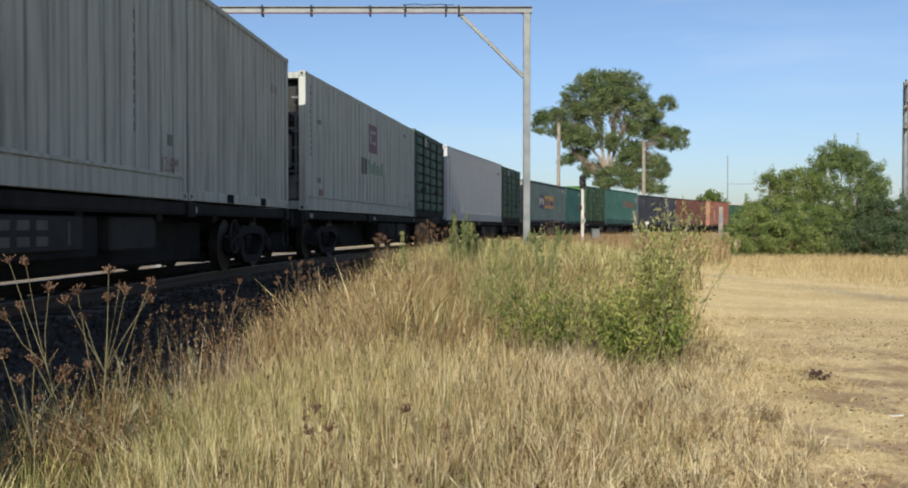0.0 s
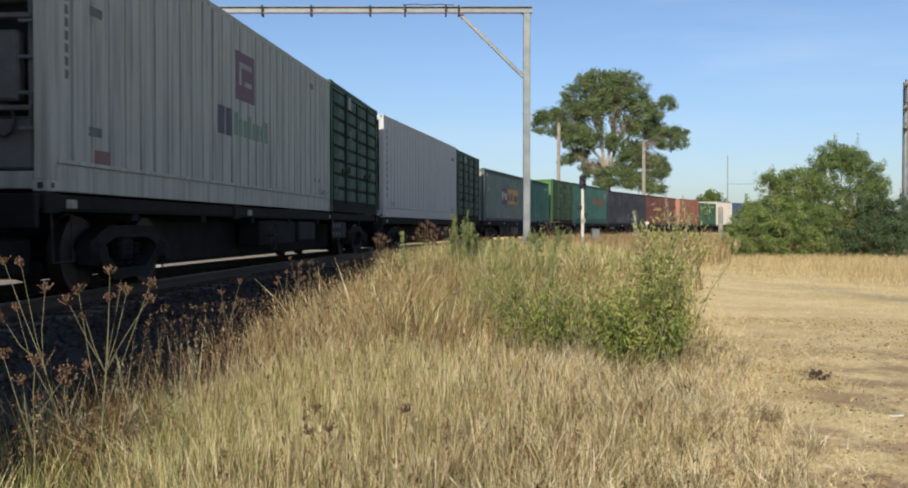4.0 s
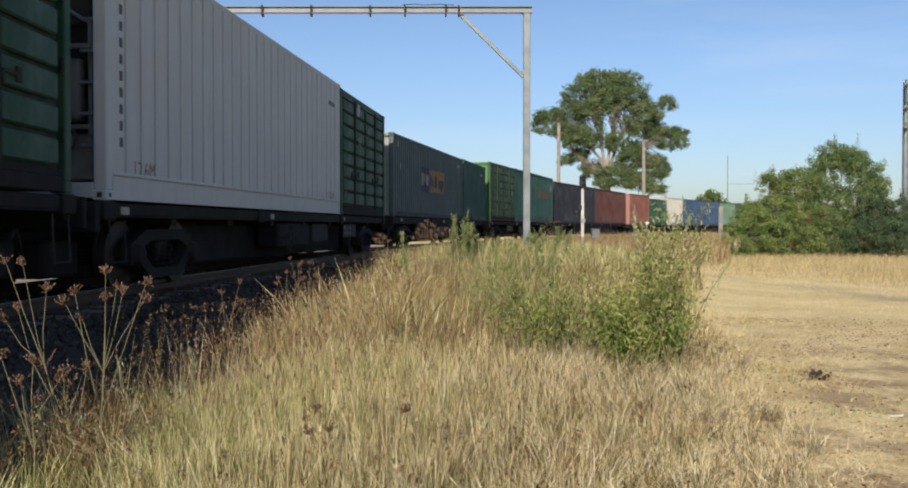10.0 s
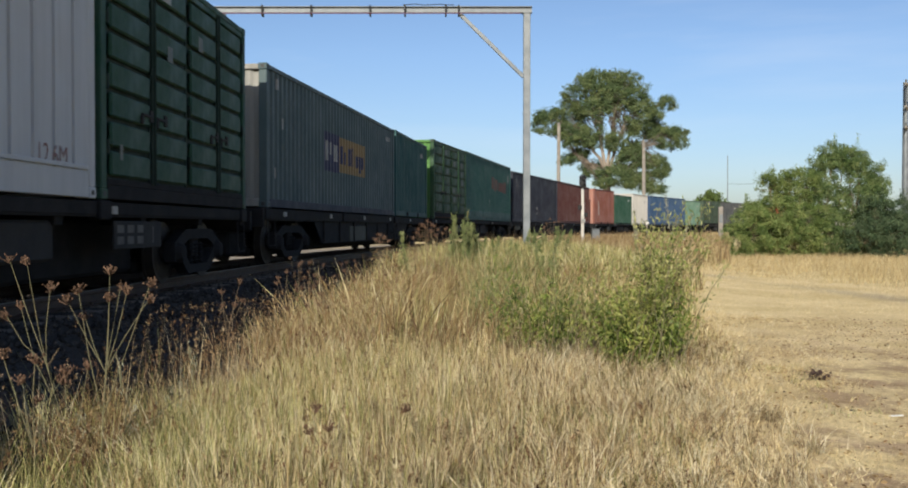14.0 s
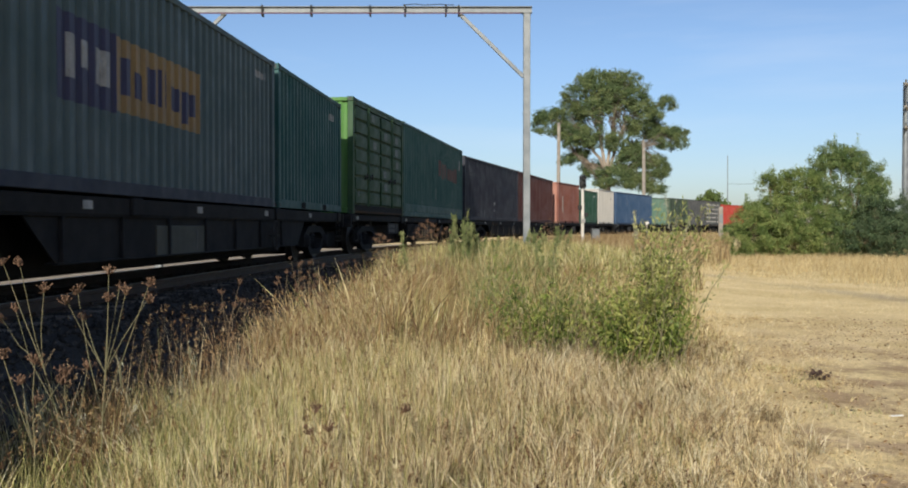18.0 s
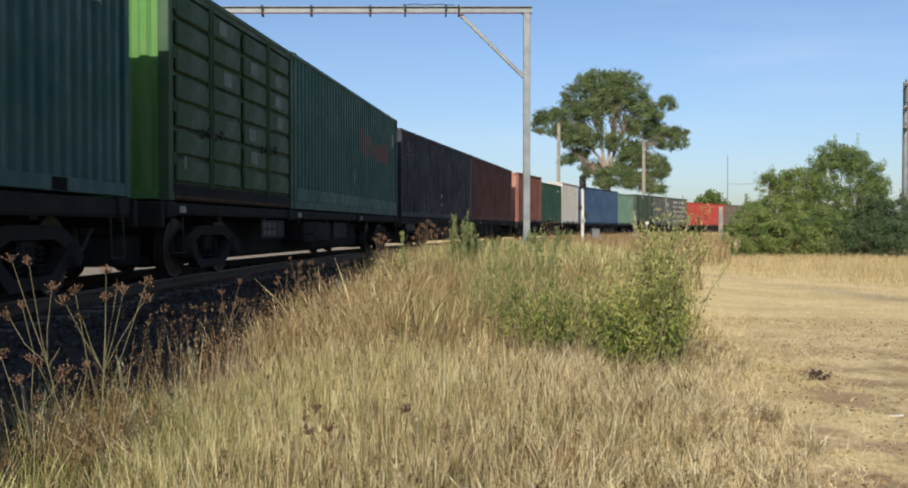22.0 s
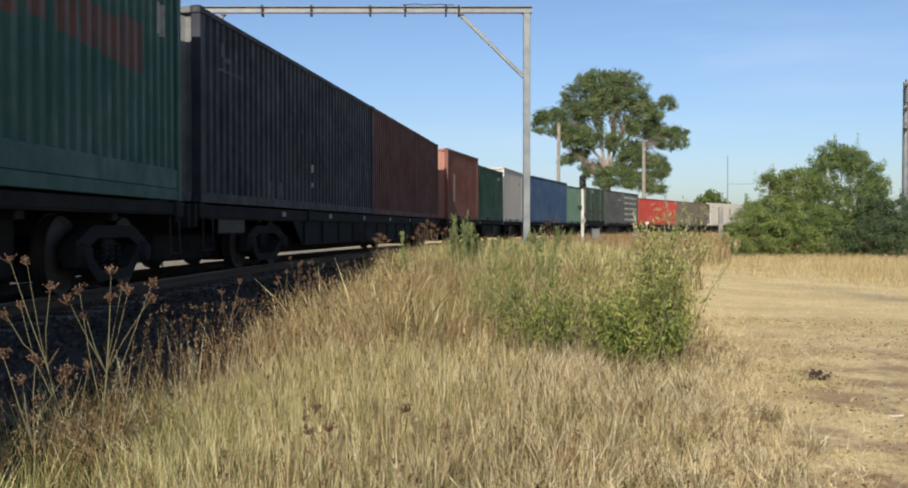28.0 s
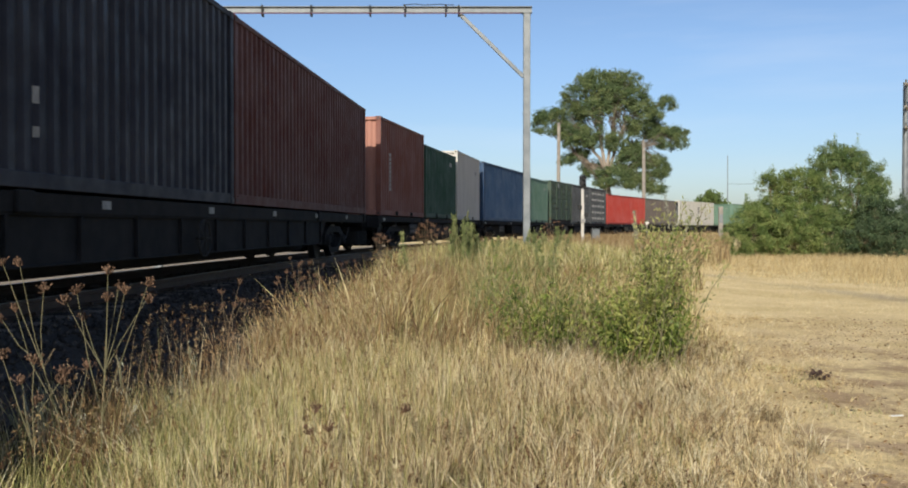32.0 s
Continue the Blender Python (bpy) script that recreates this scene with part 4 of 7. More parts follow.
        part("step_iron", MB().tube([(1.2, sy * (e - 0.35), 0.86), (1.22, sy * (e - 0.35), 0.38), (1.22, sy * (e - 0.75), 0.38), (1.2, sy * (e - 0.75), 0.86)], 0.014, 5), M["chassis_grey"], w)
    hw, p0, p1, z0, z1 = GEAR.get(y0, (half - 2.0, -half + 1.75, -half + 2.9, 0.5, 0.84))
    part("hand_wheel", kept("handwheel", lambda: wheel_ring(0.25)), None, w, "spoked hand brake wheel", at=pose(1.25, hw, 0.58))
    plate = part("data_panel", MB().box(1.12, p0, z0, 1.15, p1, z1, 0.01), M["panel_olive"] if style == "deep" else M["chassis_grey"], w, "grimy olive panel with worn pale markings" if style == "deep" else "grey panel with worn pale markings")
    step = (p1 - p0) / 5
    for zz in (z1 - 0.09, z0 + 0.1):
        for j in range(0 if style == "deep" else 3):
            part("marking", MB().box(1.15, p0 + 0.08 + j * step, zz - 0.045, 1.154, p0 + 0.06 + (j + 0.7) * step, zz + 0.045), M["stencil_grey"], plate)
    part("marking", MB().box(1.15, p1 - 0.34, z0 + 0.06, 1.154, p1 - 0.3, z1 - 0.06), M["stencil_grey"], plate)
    res = part("air_reservoir", smooth(MB().tube([(0.55, -1.2, 0.62), (0.55, -1.1, 0.62), (0.55, 0.0, 0.62), (0.55, 0.1, 0.62)], [0.12, 0.19, 0.19, 0.12], 14).mesh("air_reservoir", M["chassis"])), None, w)
    part("brake_cylinder", MB().tube([(0.5, 0.9, 0.6), (0.5, 1.4, 0.6)], 0.16, 12).tube([(0.5, 1.4, 0.6), (0.5, half - 1.2, 0.5)], 0.02, 6), M["chassis"], w)
    return w, wheels


# Each wagon: front and rear of its load along the train at the start, distance of the bogies from
# the middle, style, and its load as (front, length, height, kind, paint, label, front end's paint lightened for the
# sun)
TRAIN = [
    # the first two wagons stay out of view, added for the shadow they cast
    (-38.0, -19.2, 7.1, "light", "grimy dark container wagon that has already passed",
     [(-37.9, 12.2, 2.92, "reefer", "reefer_b", "off-white refrigerated container near the head of the rake", None),
      (-25.5, 6.06, 2.92, "corr", "reefer_b", "off-white corrugated container near the head of the rake", None)]),
    (-18.6, -0.2, 7.1, "light", "grimy dark container wagon in front of the white load",
     [(-18.6, 12.2, 2.92, "reefer", "reefer_b", "grooved off-white refrigerated container", None),
      (-6.3, 6.06, 2.92, "corr", "reefer_b", "short off-white corrugated container", None)]),
    (0.75, 19.25, 7.1, "light", "grimy dark skeletal container wagon with three slots",
     [(0.9, 12.2, 2.92, "reefer", "reefer_b", "off-white refrigerated container with grooved walls", None),
      (13.19, 6.06, 2.92, "corr", "reefer_b", "off-white corrugated short container with fork pockets", None)]),
    (20.6, 39.45, 7.1, "light", "grimy dark skeletal container wagon with air tanks",
     [(20.61, 12.56, 2.92, "reefer", "reefer_b", "stained off-white refrigerated container with purple and green emblem", None),
      (33.3, 6.12, 2.98, "door", "dark_green", "dark green short container with ribbed folding side doors", None)]),
    (40.25, 58.66, 7.1, "light", "grimy dark skeletal container wagon under a white load",
     [(40.25, 12.2, 3.04, "reefer", "reefer_c", "clean white refrigerated container with grooved walls", None),
      (52.58, 6.08, 2.98, "door", "dark_green", "dark green short container with scuffed folding side doors", None)]),
    (59.94, 78.35, 7.1, "deep", "deep-sided dark container wagon with pale reflectors",
     [(59.94, 12.19, 2.60, "corr", "steel_blue", "blue-grey corrugated long container with blue and yellow emblem", "pale_end"),
      (72.42, 6.06, 2.63, "corr", "teal_dark", "dark teal corrugated short container with rusty frame", None)]),
    (79.74, 98.06, 7.1, "light", "grimy dark skeletal container wagon with data panel",
     [(79.74, 6.08, 3.0, "door", "green_side", "green short container with folding side doors and bright end", "green"),
      (85.90, 12.16, 3.02, "corr", "teal", "teal green corrugated long container with faded orange lettering", None)]),
    (99.12, 123.5, 8.6, "deep", "long deep-sided dark container wagon",
     # navy's front end is grey, lifted to suggest sun on its upper part
     [(99.12, 12.19, 2.90, "corr", "navy", "navy corrugated long container with faint white markings", "unit_grey"),
      (111.36, 12.15, 2.90, "corr", "maroon", "dark red corrugated long container", None)]),
    (125.1, 144.0, 7.1, "light", "dark container wagon with three short loads",
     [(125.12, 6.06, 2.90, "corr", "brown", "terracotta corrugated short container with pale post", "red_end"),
      (131.5, 6.06, 2.60, "corr", "dark_green", "plain dark green corrugated short container", None),
      (137.95, 6.06, 2.90, "corr", "white", "white corrugated short container with sunlit roof edge", None)]),
    (145.0, 163.4, 7.1, "light", "dark container wagon under a blue load",
     [(145.0, 12.19, 2.90, "corr", "blue", "blue corrugated long container", None),
      (157.3, 6.06, 2.75, "corr", "mint", "pale green corrugated short container", None)]),
    (164.4, 183.15, 7.1, "light", "dark container wagon with mixed short loads",
     [(164.4, 6.06, 2.90, "door", "olive", "dull olive green short container with folding side doors", None),
      (170.7, 6.06, 2.90, "corr", "charcoal", "dark grey corrugated short container", None),
      (177.05, 6.06, 2.90, "louvre", "charcoal", "grey short container with rows of pale vents", None)]),
    (184.06, 208.7, 8.6, "deep", "long dark container wagon under a red load",
     [(184.06, 12.19, 2.60, "corr", "red", "bright red corrugated long container", None),
      (196.5, 12.19, 2.60, "corr", "taupe", "grey-brown corrugated long container", None)]),
    (209.75, 228.3, 7.1, "light", "dark container wagon under a white cooled load",
     [(209.75, 12.2, 2.70, "reefer", "white", "cream refrigerated container with dark emblem", None),
      (222.2, 6.06, 2.60, "corr", "mint", "pale green short container", None)]),
    (229.6, 248.0, 7.1, "light", "dark container wagon at the end of the rake",
     [(229.6, 6.06, 2.75, "corr", "mint", "mint green short container", None),
      (235.8, 12.19, 2.60, "corr", "teal_dark", "dark teal corrugated long container", None)]),
]



def wall_mark(c, L, y0, y1, z0, z1, mat, name="painted_panel", label="", lift=0.004):
    """Paint on a corrugated side: a skin that follows the pressings."""
    line = corrugated(L, 0)
    ys = np.array([q[1] for q in line])
    xs = np.array([q[0] for q in line])
    cut = np.concatenate([[y0], ys[(ys > y0) & (ys < y1)], [y1]])
    prof = [(float(np.interp(y, ys, xs)) + lift, float(y)) for y in cut]
    return part(name, MB().strip(prof, z0, z1), mat, c, label)


def dress(c, kind, front, L, H, lab):
    """Markings as they are painted on each container; places along the train, heights over the deck."""
    mid = front + L / 2

    def flat(name, a, b, z0, z1, mat, label=""):
        return flat_mark(name, c, mat, a - mid, b - mid, z0, z1, W2 - 0.0145, label)

    def length_sign(at, z):
        me = text_mesh("12.6M", 0.27).copy()
        me.materials.clear()
        me.materials.append(M["mark_red"])
        part("length_sign", me, None, c, "faded red painted length", at=pose(W2 - 0.007, at - mid, z, 90, 0, 90))
    if "emblem" in lab and "purple" in lab:
        e = flat("emblem", 26.45, 27.45, 1.66, 2.42, M["mark_purple"], "purple square emblem with pale strokes")
        part("stroke", MB().box(W2 - 0.008, 26.62 - mid, 2.18, W2 - 0.004, 27.28 - mid, 2.26), M["mark_white"], e)
        part("stroke", MB().box(W2 - 0.008, 26.62 - mid, 1.9, W2 - 0.004, 26.75 - mid, 2.18), M["mark_white"], e)
        part("stroke", MB().box(W2 - 0.008, 26.9 - mid, 1.9, W2 - 0.004, 27.28 - mid, 1.98), M["mark_white"], e)
        for i, (a, b) in enumerate(((25.62, 25.92), (25.98, 26.28))):
            flat("lettering_bar", a, b, 1.05, 1.47, M["mark_dark"])
        for i in range(8):
            a = 26.4 + i * 0.235
            flat("lettering_bar", a, a + 0.17, 1.09, 1.45 if i in (0, 3, 7) else 1.36, M["mark_green"])
        length_sign(32.32, 0.28)
        flat("stencil", 31.7, 31.82, 0.60, 0.68, M["label_grey"])
        flat("stencil", 32.1, 32.22, 0.60, 0.68, M["label_grey"])
        flat("warning_label", 21.62, 22.0, 0.32, 0.48, M["mark_red"])
        for k in range(12):
            flat("stencil", 20.98, 21.05, 1.15 + 0.13 * k, 1.24 + 0.13 * k, M["label_grey"])
        for a, z in ((21.5, 0.62), (21.52, 1.9), (31.3, 2.5)):
            flat("stencil", a, a + 0.3, z, z + 0.1, M["label_grey"])
    elif "clean white" in lab:
        length_sign(51.45, 0.30)
        length_sign(41.3, 0.30)
        for k in range(11):
            flat("stencil", 40.62, 40.70, 0.62 + 0.19 * k, 0.73 + 0.19 * k, M["mark_dark"])
        for k in range(4):
            flat("stencil", 51.3 + 0.16 * k, 51.42 + 0.16 * k, 2.42, 2.52, M["mark_dark"])
    elif kind == "reefer" and front < 20:
        length_sign(12.44, 0.35)
        flat("stencil", 12.36, 12.56, 0.68, 0.82, M["label_grey"])
        for k in range(9):
            flat("stencil", 11.24, 11.29, 0.75 + 0.16 * k, 0.85 + 0.16 * k, M["label_grey"])
        flat("scuff", 6.85, 7.1, 1.0, 1.3, M["mark_dark"])
    elif "blue and yellow" in lab:
        wall_mark(c, L, 63.96 - mid, 65.35 - mid, 0.91, 1.78, M["mark_blue"], "emblem_panel", "blue painted square")
        wall_mark(c, L, 65.35 - mid, 68.13 - mid, 0.94, 1.76, M["mark_yellow"], "emblem_panel", "faded yellow painted panel")
        for a, b, z0, z1 in ((64.2, 64.42, 1.14, 1.58), (64.5, 64.72, 1.28, 1.56), (64.82, 65.2, 1.16, 1.54)):
            wall_mark(c, L, a - mid, b - mid, z0, z1, M["mark_white"], "lettering_bar", lift=0.007)
        for i, (a, w, h) in enumerate(((65.45, 0.34, 0.42), (65.88, 0.26, 0.30), (66.22, 0.28, 0.42), (66.58, 0.14, 0.46), (66.80, 0.14, 0.46), (67.02, 0.30, 0.30), (67.4, 0.24, 0.30), (67.7, 0.22, 0.30))):
            wall_mark(c, L, a - mid, a + w - mid, 1.14 if i != 6 else 1.02, 1.14 + h, M["mark_blue"], "lettering_bar", lift=0.007)
        for k in range(4):
            wall_mark(c, L, 70.9 + 0.2 * k - mid, 71.04 + 0.2 * k - mid, 2.17, 2.28, M["mark_white"], "stencil")
        for a, z in ((60.5, 0.55), (60.9, 1.5), (60.6, 2.2), (61.3, 0.35)):
            wall_mark(c, L, a - mid, a + 0.1 - mid, z, z + 0.2, M["mark_white"], "scuff")
    elif "orange lettering" in lab:
        for i, (a, w, z0, z1) in enumerate(((92.3, 0.5, 1.62, 2.22), (92.95, 0.45, 1.52, 2.12), (93.5, 0.5, 1.6, 2.12), (94.1, 0.55, 1.56, 2.0), (94.75, 0.5, 1.55, 2.02), (95.35, 0.5, 1.52, 2.0), (95.95, 0.6, 1.5, 2.1))):
            wall_mark(c, L, a - mid, a + w - mid, z0, z1, M["mark_orange"], "lettering_bar")
        wall_mark(c, L, 97.1 - mid, 97.4 - mid, 2.1, 2.5, M["mark_white"], "stencil")
        wall_mark(c, L, 91.6 - mid, 91.75 - mid, 0.7, 1.1, M["mark_white"], "scuff")
        part("rub_strip", MB().box(W2 - 0.03, -L / 2 + 0.2, 0.16, W2 - 0.004, L / 2 - 0.2, 0.42, 0.01), M["teal"], c)
    elif "navy" in lab:
        for k, (a, b, z0, z1) in enumerate(((99.9, 99.98, 2.2, 2.48), (100.06, 100.14, 2.3, 2.52), (100.2, 100.42, 2.24, 2.32), (100.5, 100.56, 2.2, 2.5), (100.64, 100.72, 2.34, 2.5))):
            wall_mark(c, L, a - mid, b - mid, z0, z1, M["faint_white"], "stencil")
        wall_mark(c, L, 99.9 - mid, 101.1 - mid, 2.08, 2.12, M["faint_white"], "stencil")
        wall_mark(c, L, 110.42 - mid, 110.58 - mid, 0.45, 2.62, M["strip_grey"], "painted_panel", "pale upright repair strip")
        wall_mark(c, L, 105.29 - mid, 105.35 - mid, 0.79, 0.95, M["mark_white"], "stencil")
        wall_mark(c, L, 105.29 - mid, 105.35 - mid, 0.48, 0.58, M["mark_white"], "stencil")
        for k in range(7):
            wall_mark(c, L, 102.1 + 0.2 * k - mid, 102.16 + 0.2 * k - mid, 0.18, 0.34 + 0.07 * (k % 3), M["strip_grey"], "scuff")
    elif "terracotta" in lab:
        for k in range(9):
            wall_mark(c, L, 126.3 - mid, 126.45 - mid, 0.76 + 0.13 * k, 0.86 + 0.13 * k, M["mark_white"], "stencil")
    elif "rows of pale vents" in lab:
        for i in range(5):
            for j in range(5):
                a = -2.4 + i * 1.0
                wall_mark(c, L, a, a + 0.62, 0.35 + j * 0.5, 0.52 + j * 0.5, M["mark_white"], "vent_label")
    elif "dark emblem" in lab:
        wall_mark(c, L, 0.0, 0.7, 1.3, 2.1, M["mark_dark"], "emblem_panel", lift=0.02)
    elif "short container" in lab and "mint" not in lab and kind == "corr":
        wall_mark(c, L, 1.6, 2.3, 2.1, 2.25, M["mark_white"], "stencil")
    if kind == "door":
        y0, lw = -L / 2 + 0.2, (L - 0.4) / 4
        many = 8 if "bright end" in lab else 3
        spots = [(1, 6, 0.1, 0.3), (1, 4, 0.3, 0.5), (2, 5, 0.2, 0.35), (3, 4, 0.2, 0.4), (3, 3, 0.3, 0.45), (2, 2, 0.1, 0.3), (2, 1, 0.2, 0.4), (3, 5, 0.2, 0.35)]
        rh = (H - 0.42) / 7
        for leaf, row, a, b in spots[:many]:
            ya = y0 + leaf * lw + 0.25 + a
            z = 0.24 + row * rh + 0.1
            part("label_plate", MB().box(W2 - 0.0105, ya, z, W2 - 0.006, ya + 0.34 if many == 8 or row == 6 else ya + 0.2, z + (0.3 if many < 8 and row == 6 else 0.2), 0), M["mark_white"] if many < 8 and row == 6 else M["label_grey"], c)
        part("label_plate", MB().box(W2 - 0.0105, y0 + 0.35, 0.45, W2 - 0.006, y0 + 0.43, 0.62, 0), M["label_grey"], c)
        if many == 8:
            part("rusty_skirt", MB().box(W2 - 0.02, -L / 2 + 0.22, 0.03, W2 + 0.003, L / 2 - 0.22, 0.075, 0.006), M["rust_strip"], c, "thin rusty skirt below the doors")


CARRIED = []
for y0, y1, half, style, label, load in TRAIN:
    mid = (y0 + y1) / 2
    w, wheels = wagon(y0, y1, half, style, label)
    drop = -0.05 if 40 < y0 < 41 else 0.0
    boxes = []
    for front, L, H, kind, col, lab, endc in load:
        c = container("corr" if kind == "louvre" else kind, L, H, M[col], lab, None, M[endc] if endc else None)
        dress(c, kind, front, L, H, lab)
        boxes.append((c, front + L / 2 - mid, L, H, kind))
    CARRIED.append((w, wheels, boxes, mid, half, drop))
# ---- gantry, signal, poles ----
def build_gantry():
    """A galvanised portal over the line, 30 m off."""
    Y, XR, XL, TOP = 30.0, 2.21, -9.0, 8.10
    g = root("track_gantry", "galvanised steel portal gantry standing over the railway line", "gantry", at=pose(0, Y, 0))
    for x in (XR, XL):
        z = float(ground_z(np.array([x]), np.array([Y]))[0])
        c = part("column", MB().box(x - 0.105, -0.105, z - 0.3, x + 0.105, 0.105, TOP - 0.21, 0.012), M["galv"], g)
        part("base_plate", MB().box(x - 0.22, -0.22, z - 0.02, x + 0.22, 0.22, z + 0.02, 0.004), M["galv"], c)
        part("splice_collar", MB().box(x - 0.115, -0.115, 4.85, x + 0.115, 0.115, 4.90, 0.003), M["galv"], c)
        part("splice_collar", MB().box(x - 0.115, -0.115, 6.05, x + 0.115, 0.115, 6.17, 0.003), M["galv"], c)
        s = 1 if x > 0 else -1
        part("brace", MB().box(-0.055, -0.05, 0, 0.055, 0.05, 2.74, 0.006, m=pose(x - s * 0.1, 0, 5.98, 0, -s * 45.5, 0)), M["galv"], g)
        part("cap_plate", MB().box(x - 0.13, -0.13, TOP - 0.21, x + 0.13, 0.13, TOP - 0.195, 0.002), M["galv"], c)
    beam = MB()
    beam.box(XL - 0.16, -0.09, TOP - 0.02, XR + 0.16, 0.09, TOP, 0.003)
    beam.box(XL - 0.16, -0.09, TOP - 0.195, XR + 0.16, 0.09, TOP - 0.175, 0.003)
    beam.box(XL - 0.155, -0.012, TOP - 0.19, XR + 0.155, 0.012, TOP - 0.005, 0.0)
    part("beam", beam, M["galv"], g)
    for px in (455, 539, 640, 700, 770, 792):
        x = (px - 784) / 1700 * Y
        part("beam_clamp", MB().box(x - 0.025, -0.115, TOP - 0.29, x + 0.025, 0.115, TOP + 0.03, 0.005), M["chassis_grey"], g)
    part("conduit", MB().tube([(XL, -0.13, TOP - 0.225), (XR - 0.2, -0.13, TOP - 0.225)], 0.018, 6), M["mark_purple"], g, "faded pinkish cable conduit")
    part("cable_coil", MB().tube([(-1.55, -0.1, TOP + 0.03), (-1.2, -0.1, TOP + 0.06), (-0.9, -0.1, TOP + 0.03), (-0.4, -0.1, TOP + 0.05), (0.0, -0.1, TOP + 0.03)], 0.012, 6), M["rubber"], g)


build_gantry()


def at_px(px, Y):
    return (px - 784) / 1700 * Y


def build_signal():
    Y = 56.0
    X = at_px(1006, Y)
    z = float(ground_z(np.array([X]), np.array([Y]))[0])
    s = root("railway_signal", "white railway signal post with black lamp heads beside the line", "signal", at=pose(X, Y, z, 0, 0, 8))
    part("post", MB().tube([(0, 0, -0.2), (0, 0, 2.75)], 0.095, 14), M["signal_white"], s)
    part("foot", MB().box(-0.25, -0.25, -0.1, 0.25, 0.25, 0.12, 0.02), M["galv"], s)
    part("upper_post", MB().tube([(0, 0.0, 2.75), (0, 0.0, 3.6)], 0.085, 12), M["signal_white"], s)
    h = part("signal_head", MB().box(-0.19, -0.12, 3.55, 0.19, 0.1, 4.35, 0.09), M["black"], s, "black backboard with hooded lenses")
    for zz in (3.72, 4.18):
        part("hood", MB().tube([(0.0, -0.12, zz), (0.0, -0.34, zz)], [0.12, 0.13], 12, cap=False), M["black"], h)
        part("lens", MB().tube([(0.0, -0.10, zz), (0.0, -0.135, zz)], 0.1, 12), M["lamp_glass"], h)
    part("marker_light", MB().box(-0.26, -0.1, 2.35, -0.05, 0.12, 2.62, 0.03), M["chassis_grey"], s)
    part("marker_light", MB().box(0.08, -0.1, 1.95, 0.28, 0.12, 2.2, 0.03), M["chassis_grey"], s)
    part("notice_plate", MB().box(-0.12, -0.15, 1.65, 0.12, -0.135, 1.85, 0.004), M["mark_white"], s)
    # a small relay case by the post
    Xb = at_px(1028, 57)
    zb = float(ground_z(np.array([Xb]), np.array([57.0]))[0])
    b = root("relay_case", "small grey trackside relay case on a stub post", "relay case", at=pose(Xb, 57, zb, 0, 0, 8))
    part("cabinet", MB().box(-0.22, -0.16, 0.45, 0.22, 0.16, 1.25, 0.02), M["galv"], b)
    part("lid", MB().box(-0.26, -0.2, 1.25, 0.26, 0.2, 1.29, 0.01), M["galv"], b)
    part("stub_post", MB().tube([(0, 0, -0.2), (0, 0, 0.45)], 0.06, 8), M["galv"], b)


build_signal()


